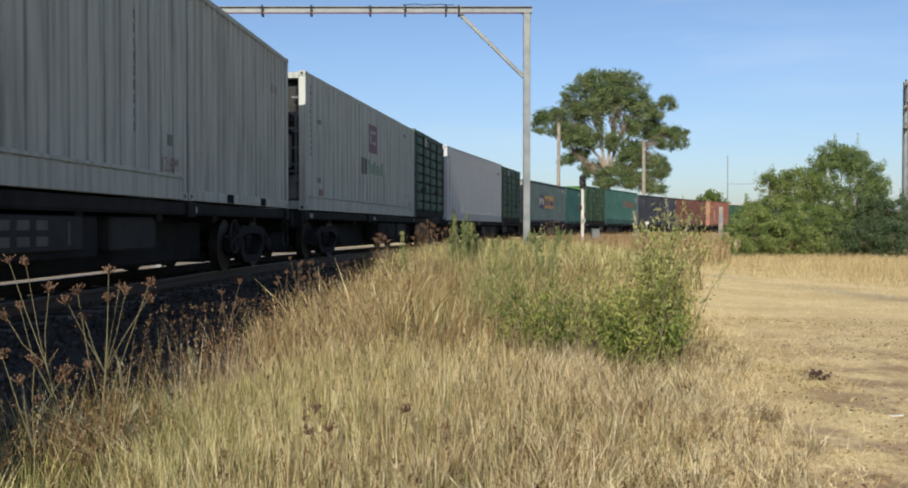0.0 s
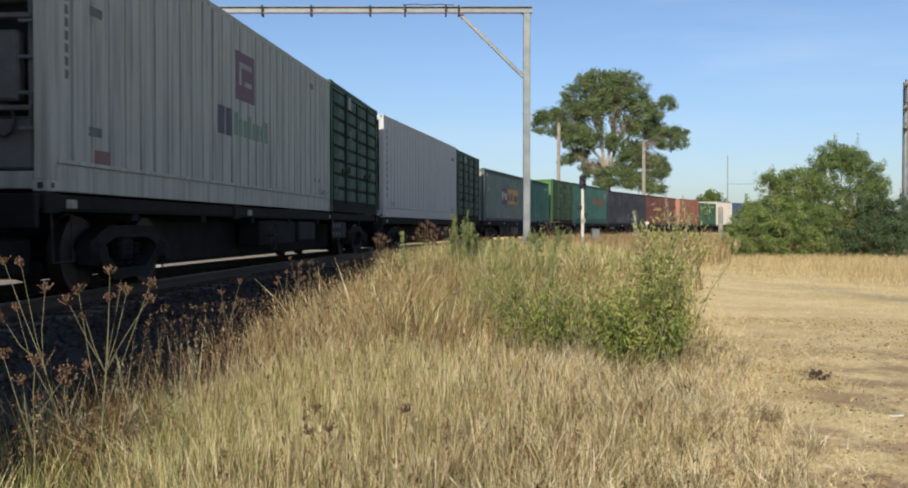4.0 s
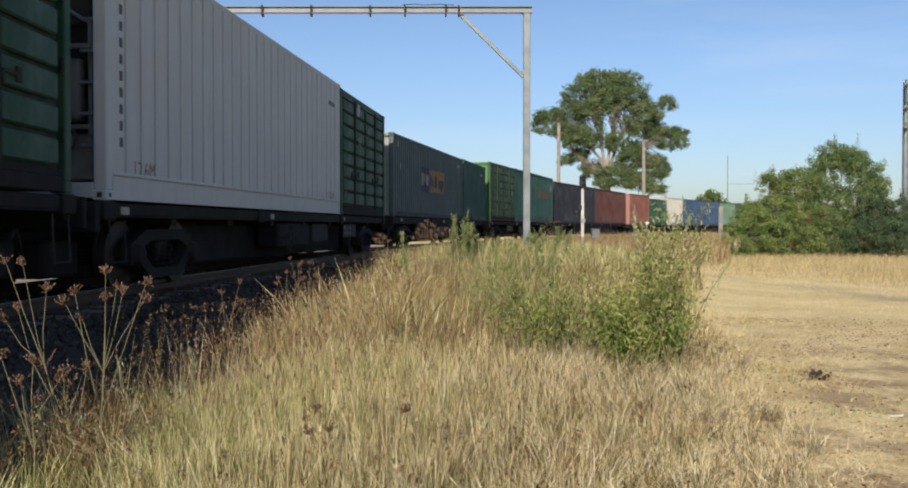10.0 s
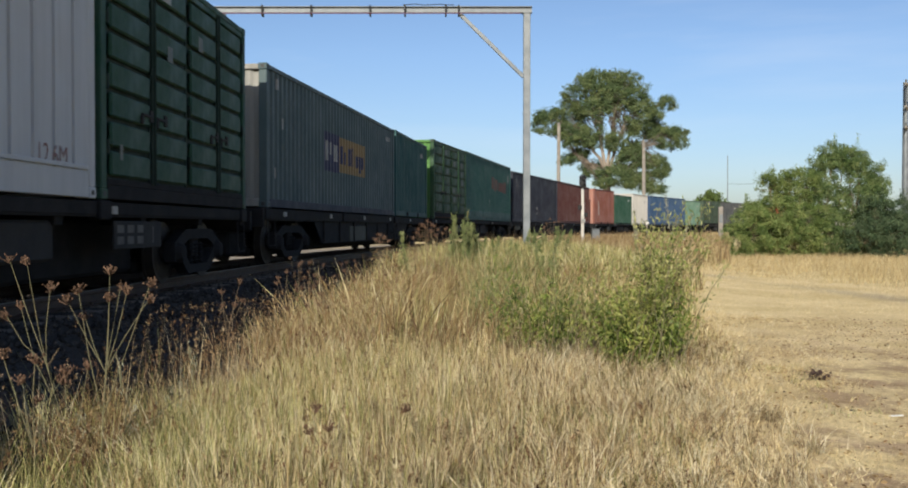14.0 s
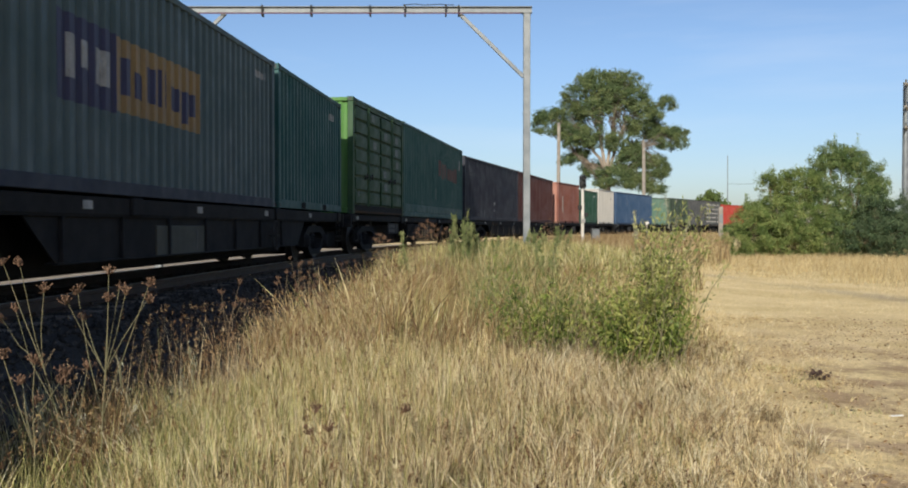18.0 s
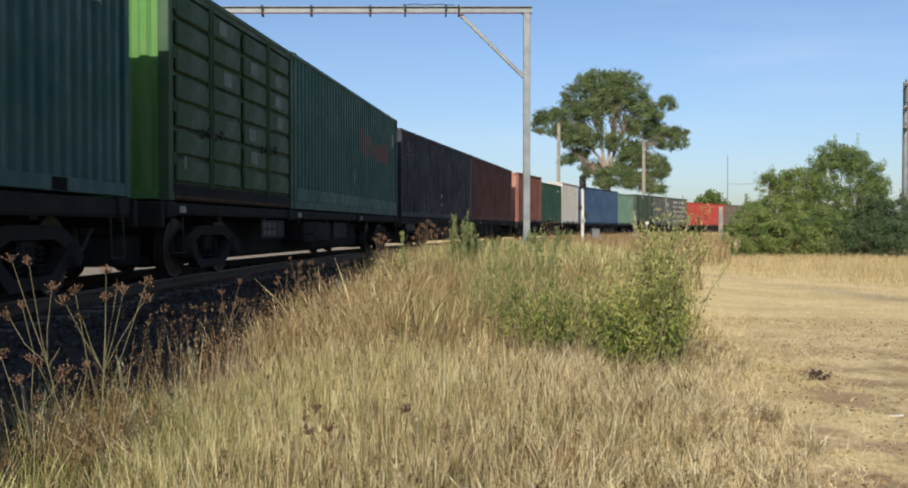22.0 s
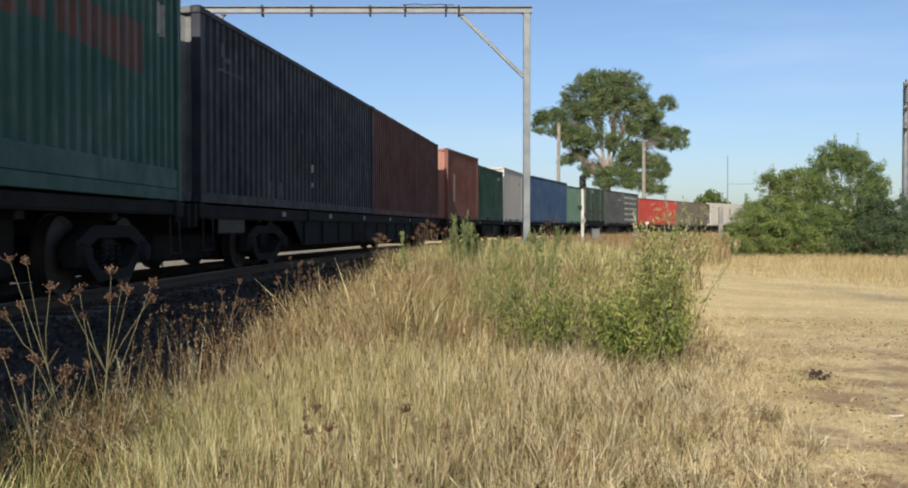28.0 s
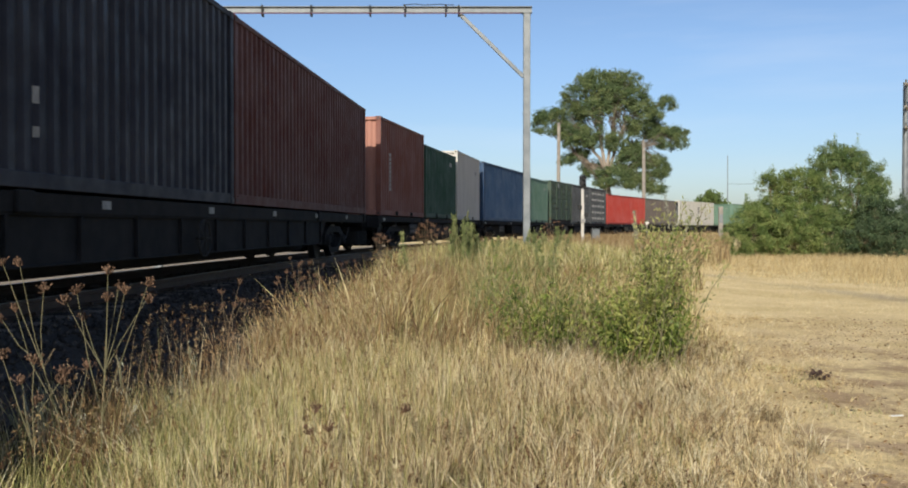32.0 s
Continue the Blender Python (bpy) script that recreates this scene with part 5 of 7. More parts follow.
def build_poles():
    # two timber poles behind the train
    for px, Y, top_px, lean, lab in ((963.5, 120, 213, 0.4, "weathered grey timber pole half hidden by a tree"), (1112, 118, 243, -0.3, "pale timber pole rising behind the train")):
        x = at_px(px, Y)
        top = EYE_Z + (390 - top_px) / 1700 * Y
        p = root("timber_pole", lab, "pole", "timber poles behind the line", at=pose(x, Y, 0, 0, lean, 0))
        part("shaft", MB().tube([(0, 0, -0.5), (0, 0, top)], [0.24, 0.2], 12), M["timber"], p)
        part("cap", MB().tube([(0, 0, top), (0, 0, top + 0.04)], [0.22, 0.18], 12), M["galv"], p)
    # a far thin mast with one arm
    Y = 230
    x = at_px(1256, Y)
    p = root("distant_mast", "thin grey mast with one long side arm", "mast", at=pose(x, Y, 0))
    part("shaft", MB().tube([(0, 0, -0.5), (0, 0, EYE_Z + 121 / 1700 * Y)], [0.13, 0.09], 8), M["galv"], p)
    part("arm", MB().tube([(0, 0, EYE_Z + 72.5 / 1700 * Y), (6.2, 0, EYE_Z + 72 / 1700 * Y)], 0.05, 6), M["galv"], p)
    # the power pole beyond the bush
    Y = 62
    x = at_px(1562, Y)
    top = EYE_Z + (390 - 143) / 1700 * Y
    p = root("power_pole", "timber power pole with cross arms, insulators and a transformer", "power pole", at=pose(x, Y, 0))
    part("shaft", MB().tube([(0, 0, -0.5), (0, 0, top)], [0.21, 0.15], 12), M["galv"], p)
    for zpx, w in ((150, 1.3), (188, 1.2), (222, 1.0)):
        z = EYE_Z + (390 - zpx) / 1700 * Y
        arm = part("cross_arm", MB().box(-w, -0.06, z - 0.07, w, 0.06, z + 0.07, 0.01, m=pose(0, -0.2, 0, 0, 0, 62)), M["timber"], p)
        for k in (-0.9, -0.45, 0.45, 0.9):
            v = pose(0, -0.2, 0, 0, 0, 62) @ Vector((k * w, 0, z + 0.07))
            part("insulator", smooth(MB().tube([(v.x, v.y, v.z), (v.x, v.y, v.z + 0.06), (v.x, v.y, v.z + 0.1), (v.x, v.y, v.z + 0.16), (v.x, v.y, v.z + 0.2)], [0.03, 0.07, 0.04, 0.07, 0.03], 8).mesh("insulator", M["galv"])), None, arm)
    z = EYE_Z + (390 - 175) / 1700 * Y
    part("transformer", smooth(MB().tube([(0.0, -0.45, z - 0.1), (0.0, -0.45, z + 0.9)], [0.26, 0.26], 14).mesh("transformer", M["galv"])), None, p)
    part("riser_conduit", MB().tube([(0.17, -0.12, 0), (0.14, -0.12, top - 3)], 0.04, 6), M["galv"], p)
    # a short concrete post by the line
    Y = 72
    x = at_px(1244.5, Y)
    q = root("marker_post", "short pale concrete post in the dry grass", "post", at=pose(x, Y, 0))
    part("shaft", MB().box(-0.16, -0.1, -0.3, 0.16, 0.1, EYE_Z + 33 / 1700 * Y, 0.03), M["timber"], q)
    part("plate", MB().box(-0.12, -0.115, EYE_Z + 5 / 1700 * Y, 0.12, -0.1, EYE_Z + 20 / 1700 * Y, 0.005), M["galv"], q)
    Y = 66
    x = at_px(1117, Y)
    q = root("track_marker", "small white round trackside marker on a stake", "marker", at=pose(x, Y, 0))
    part("stake", MB().tube([(0, 0, -0.2), (0, 0, EYE_Z + 2 / 1700 * Y)], 0.04, 6), M["timber"], q)
    part("disc", MB().tube([(0, -0.03, EYE_Z + 5 / 1700 * Y), (0, 0.03, EYE_Z + 5 / 1700 * Y)], 0.13, 14), M["signal_white"], q)


build_poles()


# ---- trees and bushes ----
def limb(mb, a, b, r0, r1, n=7, wob=0.06, steps=5):
    a, b = Vector(a), Vector(b)
    L = (b - a).length
    pts, rad = [], []
    for i in range(steps + 1):
        u = i / steps
        off = Vector((random.uniform(-1, 1), random.uniform(-1, 1), random.uniform(-0.6, 0.6))) * (L * wob * math.sin(math.pi * u))
        pts.append(a.lerp(b, u) + off + Vector((0, 0, L * 0.06 * math.sin(math.pi * u))))
        rad.append(r0 + (r1 - r0) * u)
    mb.tube(pts, rad, n, cap=False)
    return pts


def clump_points(n, centre, radius, flat=0.8, shell=0.5):
    """Points of an uneven leafy lobe, denser towards its upper shell."""
    d = rng.normal(size=(n, 3))
    d /= np.linalg.norm(d, axis=1)[:, None]
    r = rng.random(n) ** shell
    p = d * r[:, None] * np.array([1, 1, flat]) * radius
    return p + np.asarray(centre)


def puff_cloud(lobes, count, size, leaves, skip=0.0, low=-0.45, rough=0.17, sprigs=0.0):
    """Leaf places in small puffs laid over the shells of ellipsoid lobes (x, y, z, rx, ry, rz)."""
    C, hearts = [], []
    total = sum(l[3] * l[5] for l in lobes)
    for x, y, z, rx, ry, rz in lobes:
        for _ in range(max(3, int(count * rx * rz / total))):
            d = rng.normal(size=3)
            d /= np.linalg.norm(d)
            if d[2] < low:
                d[2] *= -0.6
            if skip and math.hypot(d[0], d[2] + 0.25) < 0.62 and rng.random() < skip:
                continue
            swell = 0.78 + rough * math.sin(5 * d[0] + 2.3 * x) * math.sin(6 * d[2] + z) + rng.uniform(-0.9, 0.7) * rough
            c = np.array([x, y, z]) + d * np.array([rx, ry, rz]) * swell
            r = size * rng.uniform(0.6, 1.25)
            C.append(clump_points(int(leaves * rng.uniform(0.6, 1.3)), c, r, 0.8, 0.6))
            hearts.append(Vector(c))
            if sprigs and d[2] > 0.15 and rng.random() < sprigs:
                o = c + d * r * 0.9
                C.append(np.stack([rng.normal(0, 0.045, 40), rng.normal(0, 0.045, 40), rng.uniform(-0.1, 0.42, 40) * rng.uniform(0.5, 1.2)], 1) + o)
    return np.concatenate(C), hearts


def gum_tree():
    Y = 140.0
    X = at_px(1050, Y)
    k = Y / 1700
    t = root("gum_tree", "large spreading gum tree with pale forked limbs", "tree", at=pose(X, Y, 0))
    # crown: a broad dome with side lobes: centre across and up from the base, and half widths, in metres
    dome = [(0.3, 0, 16.6, 7.2, 5.6, 5.7), (-2.8, -1, 19.8, 4.0, 3.6, 3.6), (2.4, 1, 20.3, 4.1, 3.6, 3.7), (-0.6, 0.5, 21.6, 3.4, 3.0, 2.2), (5.6, 0.2, 17.0, 2.2, 2.2, 2.4), (-5.2, 0.2, 17.6, 2.2, 2.2, 2.2)]
    lobes = [(-8.4, 0.5, 16.0, 2.7, 2.6, 2.3), (-6.2, -0.5, 14.8, 1.9, 2.0, 1.5), (-4.2, -1.0, 13.7, 2.5, 2.3, 2.0), (-5.9, 0.6, 10.8, 1.2, 1.2, 0.7), (-4.2, 1.0, 11.6, 1.6, 1.5, 1.2),
             (8.3, 0, 18.7, 1.3, 1.3, 1.2), (8.7, -0.4, 13.7, 2.9, 2.5, 2.0), (6.6, 0.6, 15.0, 1.8, 1.8, 1.6), (7.0, 0.8, 9.7, 2.3, 2.2, 2.1), (6.9, 0, 6.6, 1.4, 1.4, 0.9),
             (0.8, -1.5, 8.2, 3.6, 2.6, 2.0), (3.2, -1.0, 11.2, 2.3, 2.4, 2.8), (0.2, -1.6, 13.2, 1.2, 1.2, 1.4), (-1.6, 1.5, 9.4, 2.2, 1.6, 1.3), (4.4, 0.5, 7.8, 2.4, 2.2, 1.6)]
    mb = MB()
    fork = Vector((-0.2, 0, 8.2))
    limb(mb, (0.2, 0, -0.4), fork, 0.62, 0.5, 12, 0.02)
    mains = [Vector((-3.3, -1.8, 14.2)), Vector((-1.4, -1.0, 17.2)), Vector((0.9, -1.4, 18.0)), Vector((2.6, 0.3, 16.8)), Vector((5.2, -0.6, 13.2)), Vector((-4.6, 0, 11.4))]
    for m in mains:
        limb(mb, fork, m, 0.27, 0.13, 9, 0.06)
    part("trunk", smooth(mb.mesh("trunk", M["bark"]), 60), None, t)
    A, ha = puff_cloud(dome, 860, 0.85, 80, 0.52, -0.8)
    B, hb = puff_cloud(lobes, 1050, 0.74, 75, 0.0, -0.8)
    twigs = MB()
    for c in ha[::5] + hb[::6]:
        m = min(mains, key=lambda q: (q - c).length)
        limb(twigs, fork.lerp(m, random.uniform(0.55, 1.0)), c, 0.07, 0.02, 5, 0.08)
    part("branchwork", twigs.mesh("branchwork", M["grey_bark"]), None, t)
    C = np.concatenate([A, B])
    part("crown", leaf_mesh("crown", C, rng.uniform(0.18, 0.40, len(C)), M["gumleaf"], 0.9, 0.36), None, t)


gum_tree()


def bush(name, label, X, Y, shape, mat, leaf=(0.06, 0.14), dens=1.0, category="bush", slim=0.42, stems=0.05):
    """A many-stemmed bush: stems to each lobe, twigs, and small leaves."""
    z0 = float(ground_z(np.array([X]), np.array([Y]))[0])
    t = root(name, label, category, at=pose(X, Y, z0))
    mb, C = MB(), []
    for x, y, z, r in shape:
        a = Vector((x * 0.35 + random.uniform(-0.2, 0.2), y * 0.35, -0.05))
        pts = limb(mb, a, (x, y, z), stems, stems * 0.35, 5, 0.07)
        for _ in range(int(10 + 12 * r * dens)):
            o = Vector(clump_points(1, (x, y, z), r * 0.9, 0.9, 0.4)[0])
            limb(mb, pts[random.randint(2, 5)], o, stems * 0.3, stems * 0.1, 4, 0.1, 3)
            rr = r * random.uniform(0.3, 0.55)
            n = int(dens * rr * rr * 1500 * (0.1 / np.mean(leaf)) ** 2) + 24
            C.append(clump_points(n, o, rr, 0.9, 0.6))
    C = np.concatenate(C)
    C = C[C[:, 2] > 0.02]
    part("branchwork", mb.mesh("branchwork", M["twig"]), None, t)
    part("foliage", leaf_mesh("foliage", C, rng.uniform(*leaf, len(C)), mat, -0.3, slim), None, t)
    return t


def thicket(label, X, Y, lobes, mat, count, size=0.27, leaf=(0.045, 0.10), each=105):
    """A dense bush: stems from the ground and leafy puffs over rounded lobes."""
    z0 = float(ground_z(np.array([X]), np.array([Y]))[0])
    t = root("thicket_bush", label, "bush", at=pose(X, Y, z0))
    C, hearts = puff_cloud(lobes, count, size, each, 0.0, -0.95, 0.24, 0.07)
    mb = MB()
    for x, y, z, rx, ry, rz in lobes:
        limb(mb, (x * 0.4, y * 0.4, -0.05), (x, y, z), 0.05, 0.02, 6, 0.07)
    for c in hearts[::5]:
        x, y, z = min(((l[0], l[1], l[2]) for l in lobes), key=lambda q: (Vector(q) - c).length)
        limb(mb, (x, y, z - 0.3), c, 0.014, 0.005, 4, 0.1, 3)
    C = C[C[:, 2] > 0.02]
    part("branchwork", mb.mesh("branchwork", M["twig"]), None, t)
    part("foliage", leaf_mesh("foliage", C, rng.uniform(*leaf, len(C)), mat, -0.2, 0.42), None, t)


# the thicket on the right, some 45 m off
thicket("broad green bush with an uneven crown in dry grass", at_px(1340, 44.2), 44.6,
        [(-1.55, 0, 0.7, 0.9, 0.9, 0.9), (-0.9, -0.4, 1.2, 1.1, 1.0, 1.2), (-0.2, -0.5, 0.9, 1.2, 1.1, 1.0), (0.7, -0.7, 1.0, 1.3, 1.1, 1.1), (1.4, -0.4, 1.6, 1.1, 1.0, 1.3), (0.1, 0.1, 2.1, 1.1, 1.0, 1.1),
         (-0.1, 0.2, 3.3, 0.55, 0.5, 0.8), (0.6, 0.1, 3.1, 0.8, 0.7, 0.9), (0.9, 0.2, 3.6, 0.7, 0.6, 0.6), (1.5, 0.1, 3.2, 0.75, 0.7, 0.9), (-0.6, 0.9, 1.5, 1.2, 0.7, 1.4), (0.8, 0.9, 1.9, 1.2, 0.7, 1.5)], M["bushleaf"], 1000)
thicket("tall rounded green bush rising over its neighbours", at_px(1455, 44.6), 45.0,
        [(-1.0, -0.6, 1.0, 1.2, 1.1, 1.2), (0.2, -0.9, 1.0, 1.3, 1.2, 1.1), (1.4, -0.6, 1.0, 1.3, 1.2, 1.1), (-0.7, 0, 2.5, 1.1, 1.1, 1.2), (0.5, -0.2, 2.6, 1.2, 1.2, 1.2), (1.4, 0, 2.5, 0.9, 1.0, 1.3),
         (-0.7, 0.1, 4.0, 0.75, 0.8, 0.9), (0.1, 0.2, 4.4, 0.8, 0.8, 0.85), (0.85, 0.1, 4.1, 0.75, 0.75, 0.85), (1.6, 0.2, 3.6, 0.6, 0.6, 0.9), (-1.15, 0.1, 3.5, 0.6, 0.7, 0.9), (1.9, 0.2, 2.9, 0.6, 0.6, 1.1), (-0.3, 0.2, 4.6, 0.7, 0.7, 0.65), (0.6, 0.2, 4.5, 0.7, 0.7, 0.7)], M["thicketleaf"], 1150)
thicket("lower dark green bush at the edge of the thicket", at_px(1560, 42.8), 43.2,
        [(-1.6, -0.3, 0.9, 1.1, 1.0, 1.0), (-0.5, -0.5, 0.9, 1.2, 1.1, 1.1), (0.8, 0, 1.0, 1.3, 1.2, 1.1), (-0.9, 0.2, 1.9, 1.0, 1.0, 1.0), (0.3, 0.2, 2.0, 1.1, 1.0, 0.9), (1.6, 0.3, 1.8, 1.2, 1.1, 1.0), (2.8, 0.3, 1.2, 1.2, 1.1, 1.1)], M["duskleaf"], 700)
# far woods
for px, Y, w, h in ((1226, 225, 4.6, 9.6), (1205, 235, 2.8, 7.2), (1140, 240, 2.5, 5.6), (1268, 260, 2.5, 6.2), (1330, 250, 3.5, 6.5), (1420, 255, 4.0, 7.0), (1500, 245, 4.0, 6.5)):
    bush("distant_tree", "distant round-crowned green tree beyond the line", at_px(px, Y), Y,
         [(-w * 0.6, 0, h * 0.45, w * 0.6), (w * 0.5, 0, h * 0.5, w * 0.6), (0, 0, h * 0.72, w * 0.65), (-w, 0, h * 0.25, w * 0.4), (w, 0, h * 0.3, w * 0.45)],
         M["farleaf"], (0.35, 0.7), 0.8, "tree", 0.6, 0.25)
# ---- grass, weeds and litter ----
def scatter(n, x0, x1, y0, y1):
    return rng.uniform(x0, x1, n), rng.uniform(y0, y1, n)


def verge(n, y0, y1, left=2.5, spill=0.0, x_max=None):
    """Roots on the verge between the ballast's toe and the bare dirt."""
    Y = rng.uniform(y0, y1, n)
    X = rng.uniform(-5, 14, n)
    d, _ = track_distance(X, Y)
    wob = 0.35 * soft_noise(X, Y, 1.3, 9)
    ok = (d > left + 0.4 + wob) & (X < edge_x(Y) + spill + 1.2 * wob)
    if x_max is not None:
        ok &= X < x_max
    # only where the camera can see
    ok &= (abs(X) < 0.50 * Y + 0.6)
    return X[ok], Y[ok]


def lay(name, X, Y, hs, ws, lean, mat, label, segs=3, head=0.0, bend=1.8, tuft=0.0, low=False, scale=None):
    if tuft:
        k = max(1, len(X) // 14)
        i = rng.integers(0, k, len(X))
        X, Y = X[i] + rng.normal(0, tuft, len(X)), Y[i] + rng.normal(0, tuft, len(X))
    n = len(X)
    P = np.stack([X, Y, ground_z(X, Y) - 0.02], 1)
    h = rng.uniform(*hs, n) * (1 + 0.25 * soft_noise(X, Y, 1.1, 12))
    if low:
        h = h * np.clip(0.26 + 0.36 * (edge_x(Y) - X), 0.26, 1.0)
    if scale is not None:
        h = h * scale
    w = rng.uniform(*ws, n)
    me = blades(name, P, h, w, rng.uniform(*lean, n) * h, mat, segs, head, bend)
    return tagged(new(name, me), label, "grass", kind="stuff")


def near_edge(X, Y):
    return np.clip(0.26 + 0.36 * (edge_x(Y) - X), 0.26, 1.0)


def tufts(name, X, Y, per, rad, hs, ws, splay, common, mat, label, head=0.0, bend=1.6, droop=0.0, low=0.26, segs=3):
    """Clumps of blades: each clump has a height, a lean and a spread of its own."""
    m = len(X)
    tall = np.exp(rng.normal(0, 0.22, m)) * (1 + 0.3 * soft_noise(X, Y, 2.2, 12))
    way = rng.normal(0, common, (m, 2))
    cnt = rng.poisson(per, m)
    i = np.repeat(np.arange(m), cnt)
    n = len(i)
    off = rng.normal(0, 1, (n, 2))
    bx, by = X[i] + off[:, 0] * rad, Y[i] + off[:, 1] * rad
    h = rng.uniform(*hs, n) * tall[i]
    if low:
        h = h * np.clip(low + 0.36 * (edge_x(by) - bx), low, 1.0)
    d = (way[i] + off * splay * 0.6 + rng.normal(0, splay * 0.6, (n, 2))) * h[:, None]
    P = np.stack([bx, by, ground_z(bx, by) - 0.02], 1)
    lean = np.concatenate([d, np.zeros((n, 1))], 1)
    me = blades(name, P, h, rng.uniform(*ws, n), lean, mat, segs, head, bend, droop, rng.random(m)[i])
    return tagged(new(name, me), label, "grass", kind="stuff")


def stems(X, Y, hs, w, mat, label, grains=7, size=0.016, low=True, lean=0.16, spike=0.022, seed="seed"):
    """Thin upright stalks, each with a loose seed head at its tip."""
    n = len(X)
    h = rng.uniform(*hs, n) * (1 + 0.25 * soft_noise(X, Y, 1.9, 15))
    if low:
        h = h * near_edge(X, Y)
    d = np.concatenate([rng.normal(0, lean, (n, 2)) * h[:, None], np.zeros((n, 1))], 1)
    P = np.stack([X, Y, ground_z(X, Y) - 0.02], 1)
    tagged(new("seed_stems", blades("seed_stems", P, h, np.full(n, w), d, mat, 3, 0.0, 1.4)), label, "grass", kind="stuff")
    T = P + d + np.array([0, 0, 1.0]) * h[:, None]
    C = np.repeat(T, grains, 0) + rng.normal(0, 1, (n * grains, 3)) * np.array([0.35, 0.35, 1.0]) * spike
    tagged(new("seed_heads", leaf_mesh("seed_heads", C, rng.uniform(0.6, 1.3, len(C)) * size, M[seed], -1.0, 0.42)), "brown seed heads on thin grass stems", "grass", kind="stuff")


def kinds_of_grass(X, Y):
    """Green-yellow by the line, pale straw by the dirt, tan and orange straw between."""
    n1, n2 = soft_noise(X, Y, 1.5, 17), soft_noise(X, Y, 2.6, 18)
    g = 1 / (1 + np.exp(-((-0.38 + 0.02 * (Y - 5) - X) * 2.2 + 2.4 * n1)))
    c = 1 / (1 + np.exp(-((X - 0.30 - 0.10 * (Y - 5)) * 2.4 + 2.2 * n2)))
    r = rng.random(len(X))
    green = r < 0.10 + 0.76 * g
    cream = ~green & (rng.random(len(X)) < c)
    rest = ~green & ~cream
    orange = rest & (Y + 3.5 * n2 > 7.9)
    return green, cream, orange, rest & ~orange


# a close stand of fine upright grass, green by the ballast and tan towards the dirt
X, Y = verge(520000, 3.6, 11.5, left=2.95)
keep = rng.random(len(X)) < np.clip(1.0 - 0.8 * (X + 0.1 - 0.09 * (Y - 5)) + 0.6 * soft_noise(X, Y, 3.3, 14), 0.14, 1) * np.interp(Y, [3.6, 6, 11], [1, 0.9, 0.6])
X, Y = X[keep], Y[keep]
green, cream, orange, tan = kinds_of_grass(X, Y)
for pick, mat, lab in ((green, "greenblade", "fine yellow-green summer grass by the ballast"), (orange, "straw", "golden dry grass on the verge"), (tan, "straw_tan", "greyish tan dry grass on the verge"), (cream, "straw_grey", "thin bleached grass by the dirt")):
    x, y = X[pick], Y[pick]
    size = (0.55 + 0.45 * cell_tone(np.stack([x, y, 0 * x], 1) + rng.normal(0, 0.02, (len(x), 3)) * np.array([1, 1, 0]), 0.11)) * (1 + 0.3 * soft_noise(x, y, 5.0, 23))
    lay("green_grass" if mat == "greenblade" else "dry_grass", x, y, (0.20, 0.40), (0.0030, 0.0066), (0.02, 0.34), M[mat], lab, 3, bend=1.5, low=True, scale=size)
# low red-brown and olive growth that fills the gaps
X, Y = verge(230000, 3.8, 11, left=3.1)
ok = rng.random(len(X)) < np.clip(0.4 + 0.1 * (X + 0.3), 0.2, 0.45) * np.clip((edge_x(Y) - X - 0.25) / 1.1, 0.0, 1)
X, Y = X[ok], Y[ok]
b = soft_noise(X, Y, 3.7, 33) > 0.05
lay("dead_weeds", X[b], Y[b], (0.05, 0.22), (0.004, 0.009), (0.2, 1.3), M["brownweed"], "low red-brown withered growth among the grass", 2)
lay("green_grass", X[~b], Y[~b], (0.06, 0.27), (0.004, 0.009), (0.1, 1.0), M["olivegrowth"], "low olive growth among the grass", 2)
# separate pale tufts, splayed and drooping, towards the dirt
X, Y = verge(15000, 4.0, 11.5, spill=0.25)
ok = rng.random(len(X)) < np.clip(0.2 + 0.6 * (X + 0.1 - 0.08 * (Y - 5)), 0.06, 0.9)
X, Y = X[ok], Y[ok]
b = rng.random(len(X)) < 0.6
tufts("dry_grass", X[b], Y[b], 16, 0.026, (0.16, 0.46), (0.0034, 0.0066), 0.36, 0.32, M["straw_grey"], "bleached tufts splaying from their roots", bend=1.35, droop=0.45, low=0.42)
tufts("dry_grass", X[~b], Y[~b], 14, 0.03, (0.12, 0.36), (0.0034, 0.0066), 0.50, 0.46, M["straw_tan"], "tan tufts leaning every way by the dirt", bend=1.4, droop=0.7, low=0.42)
X, Y = scatter(620, -3.0, -1.4, 4.2, 7.4)
ok = track_distance(X, Y)[0] > 2.6
X, Y = X[ok], Y[ok]
g = soft_noise(X, Y, 4.0, 97) > -0.1
tufts("green_grass", X[g], Y[g], 14, 0.06, (0.10, 0.36), (0.003, 0.006), 0.3, 0.14, M["greenblade"], "yellow-green grass round the dry weeds")
tufts("dead_weeds", X[~g], Y[~g], 12, 0.06, (0.12, 0.40), (0.003, 0.006), 0.35, 0.16, M["brownweed"], "dry brown growth round the tall weeds")
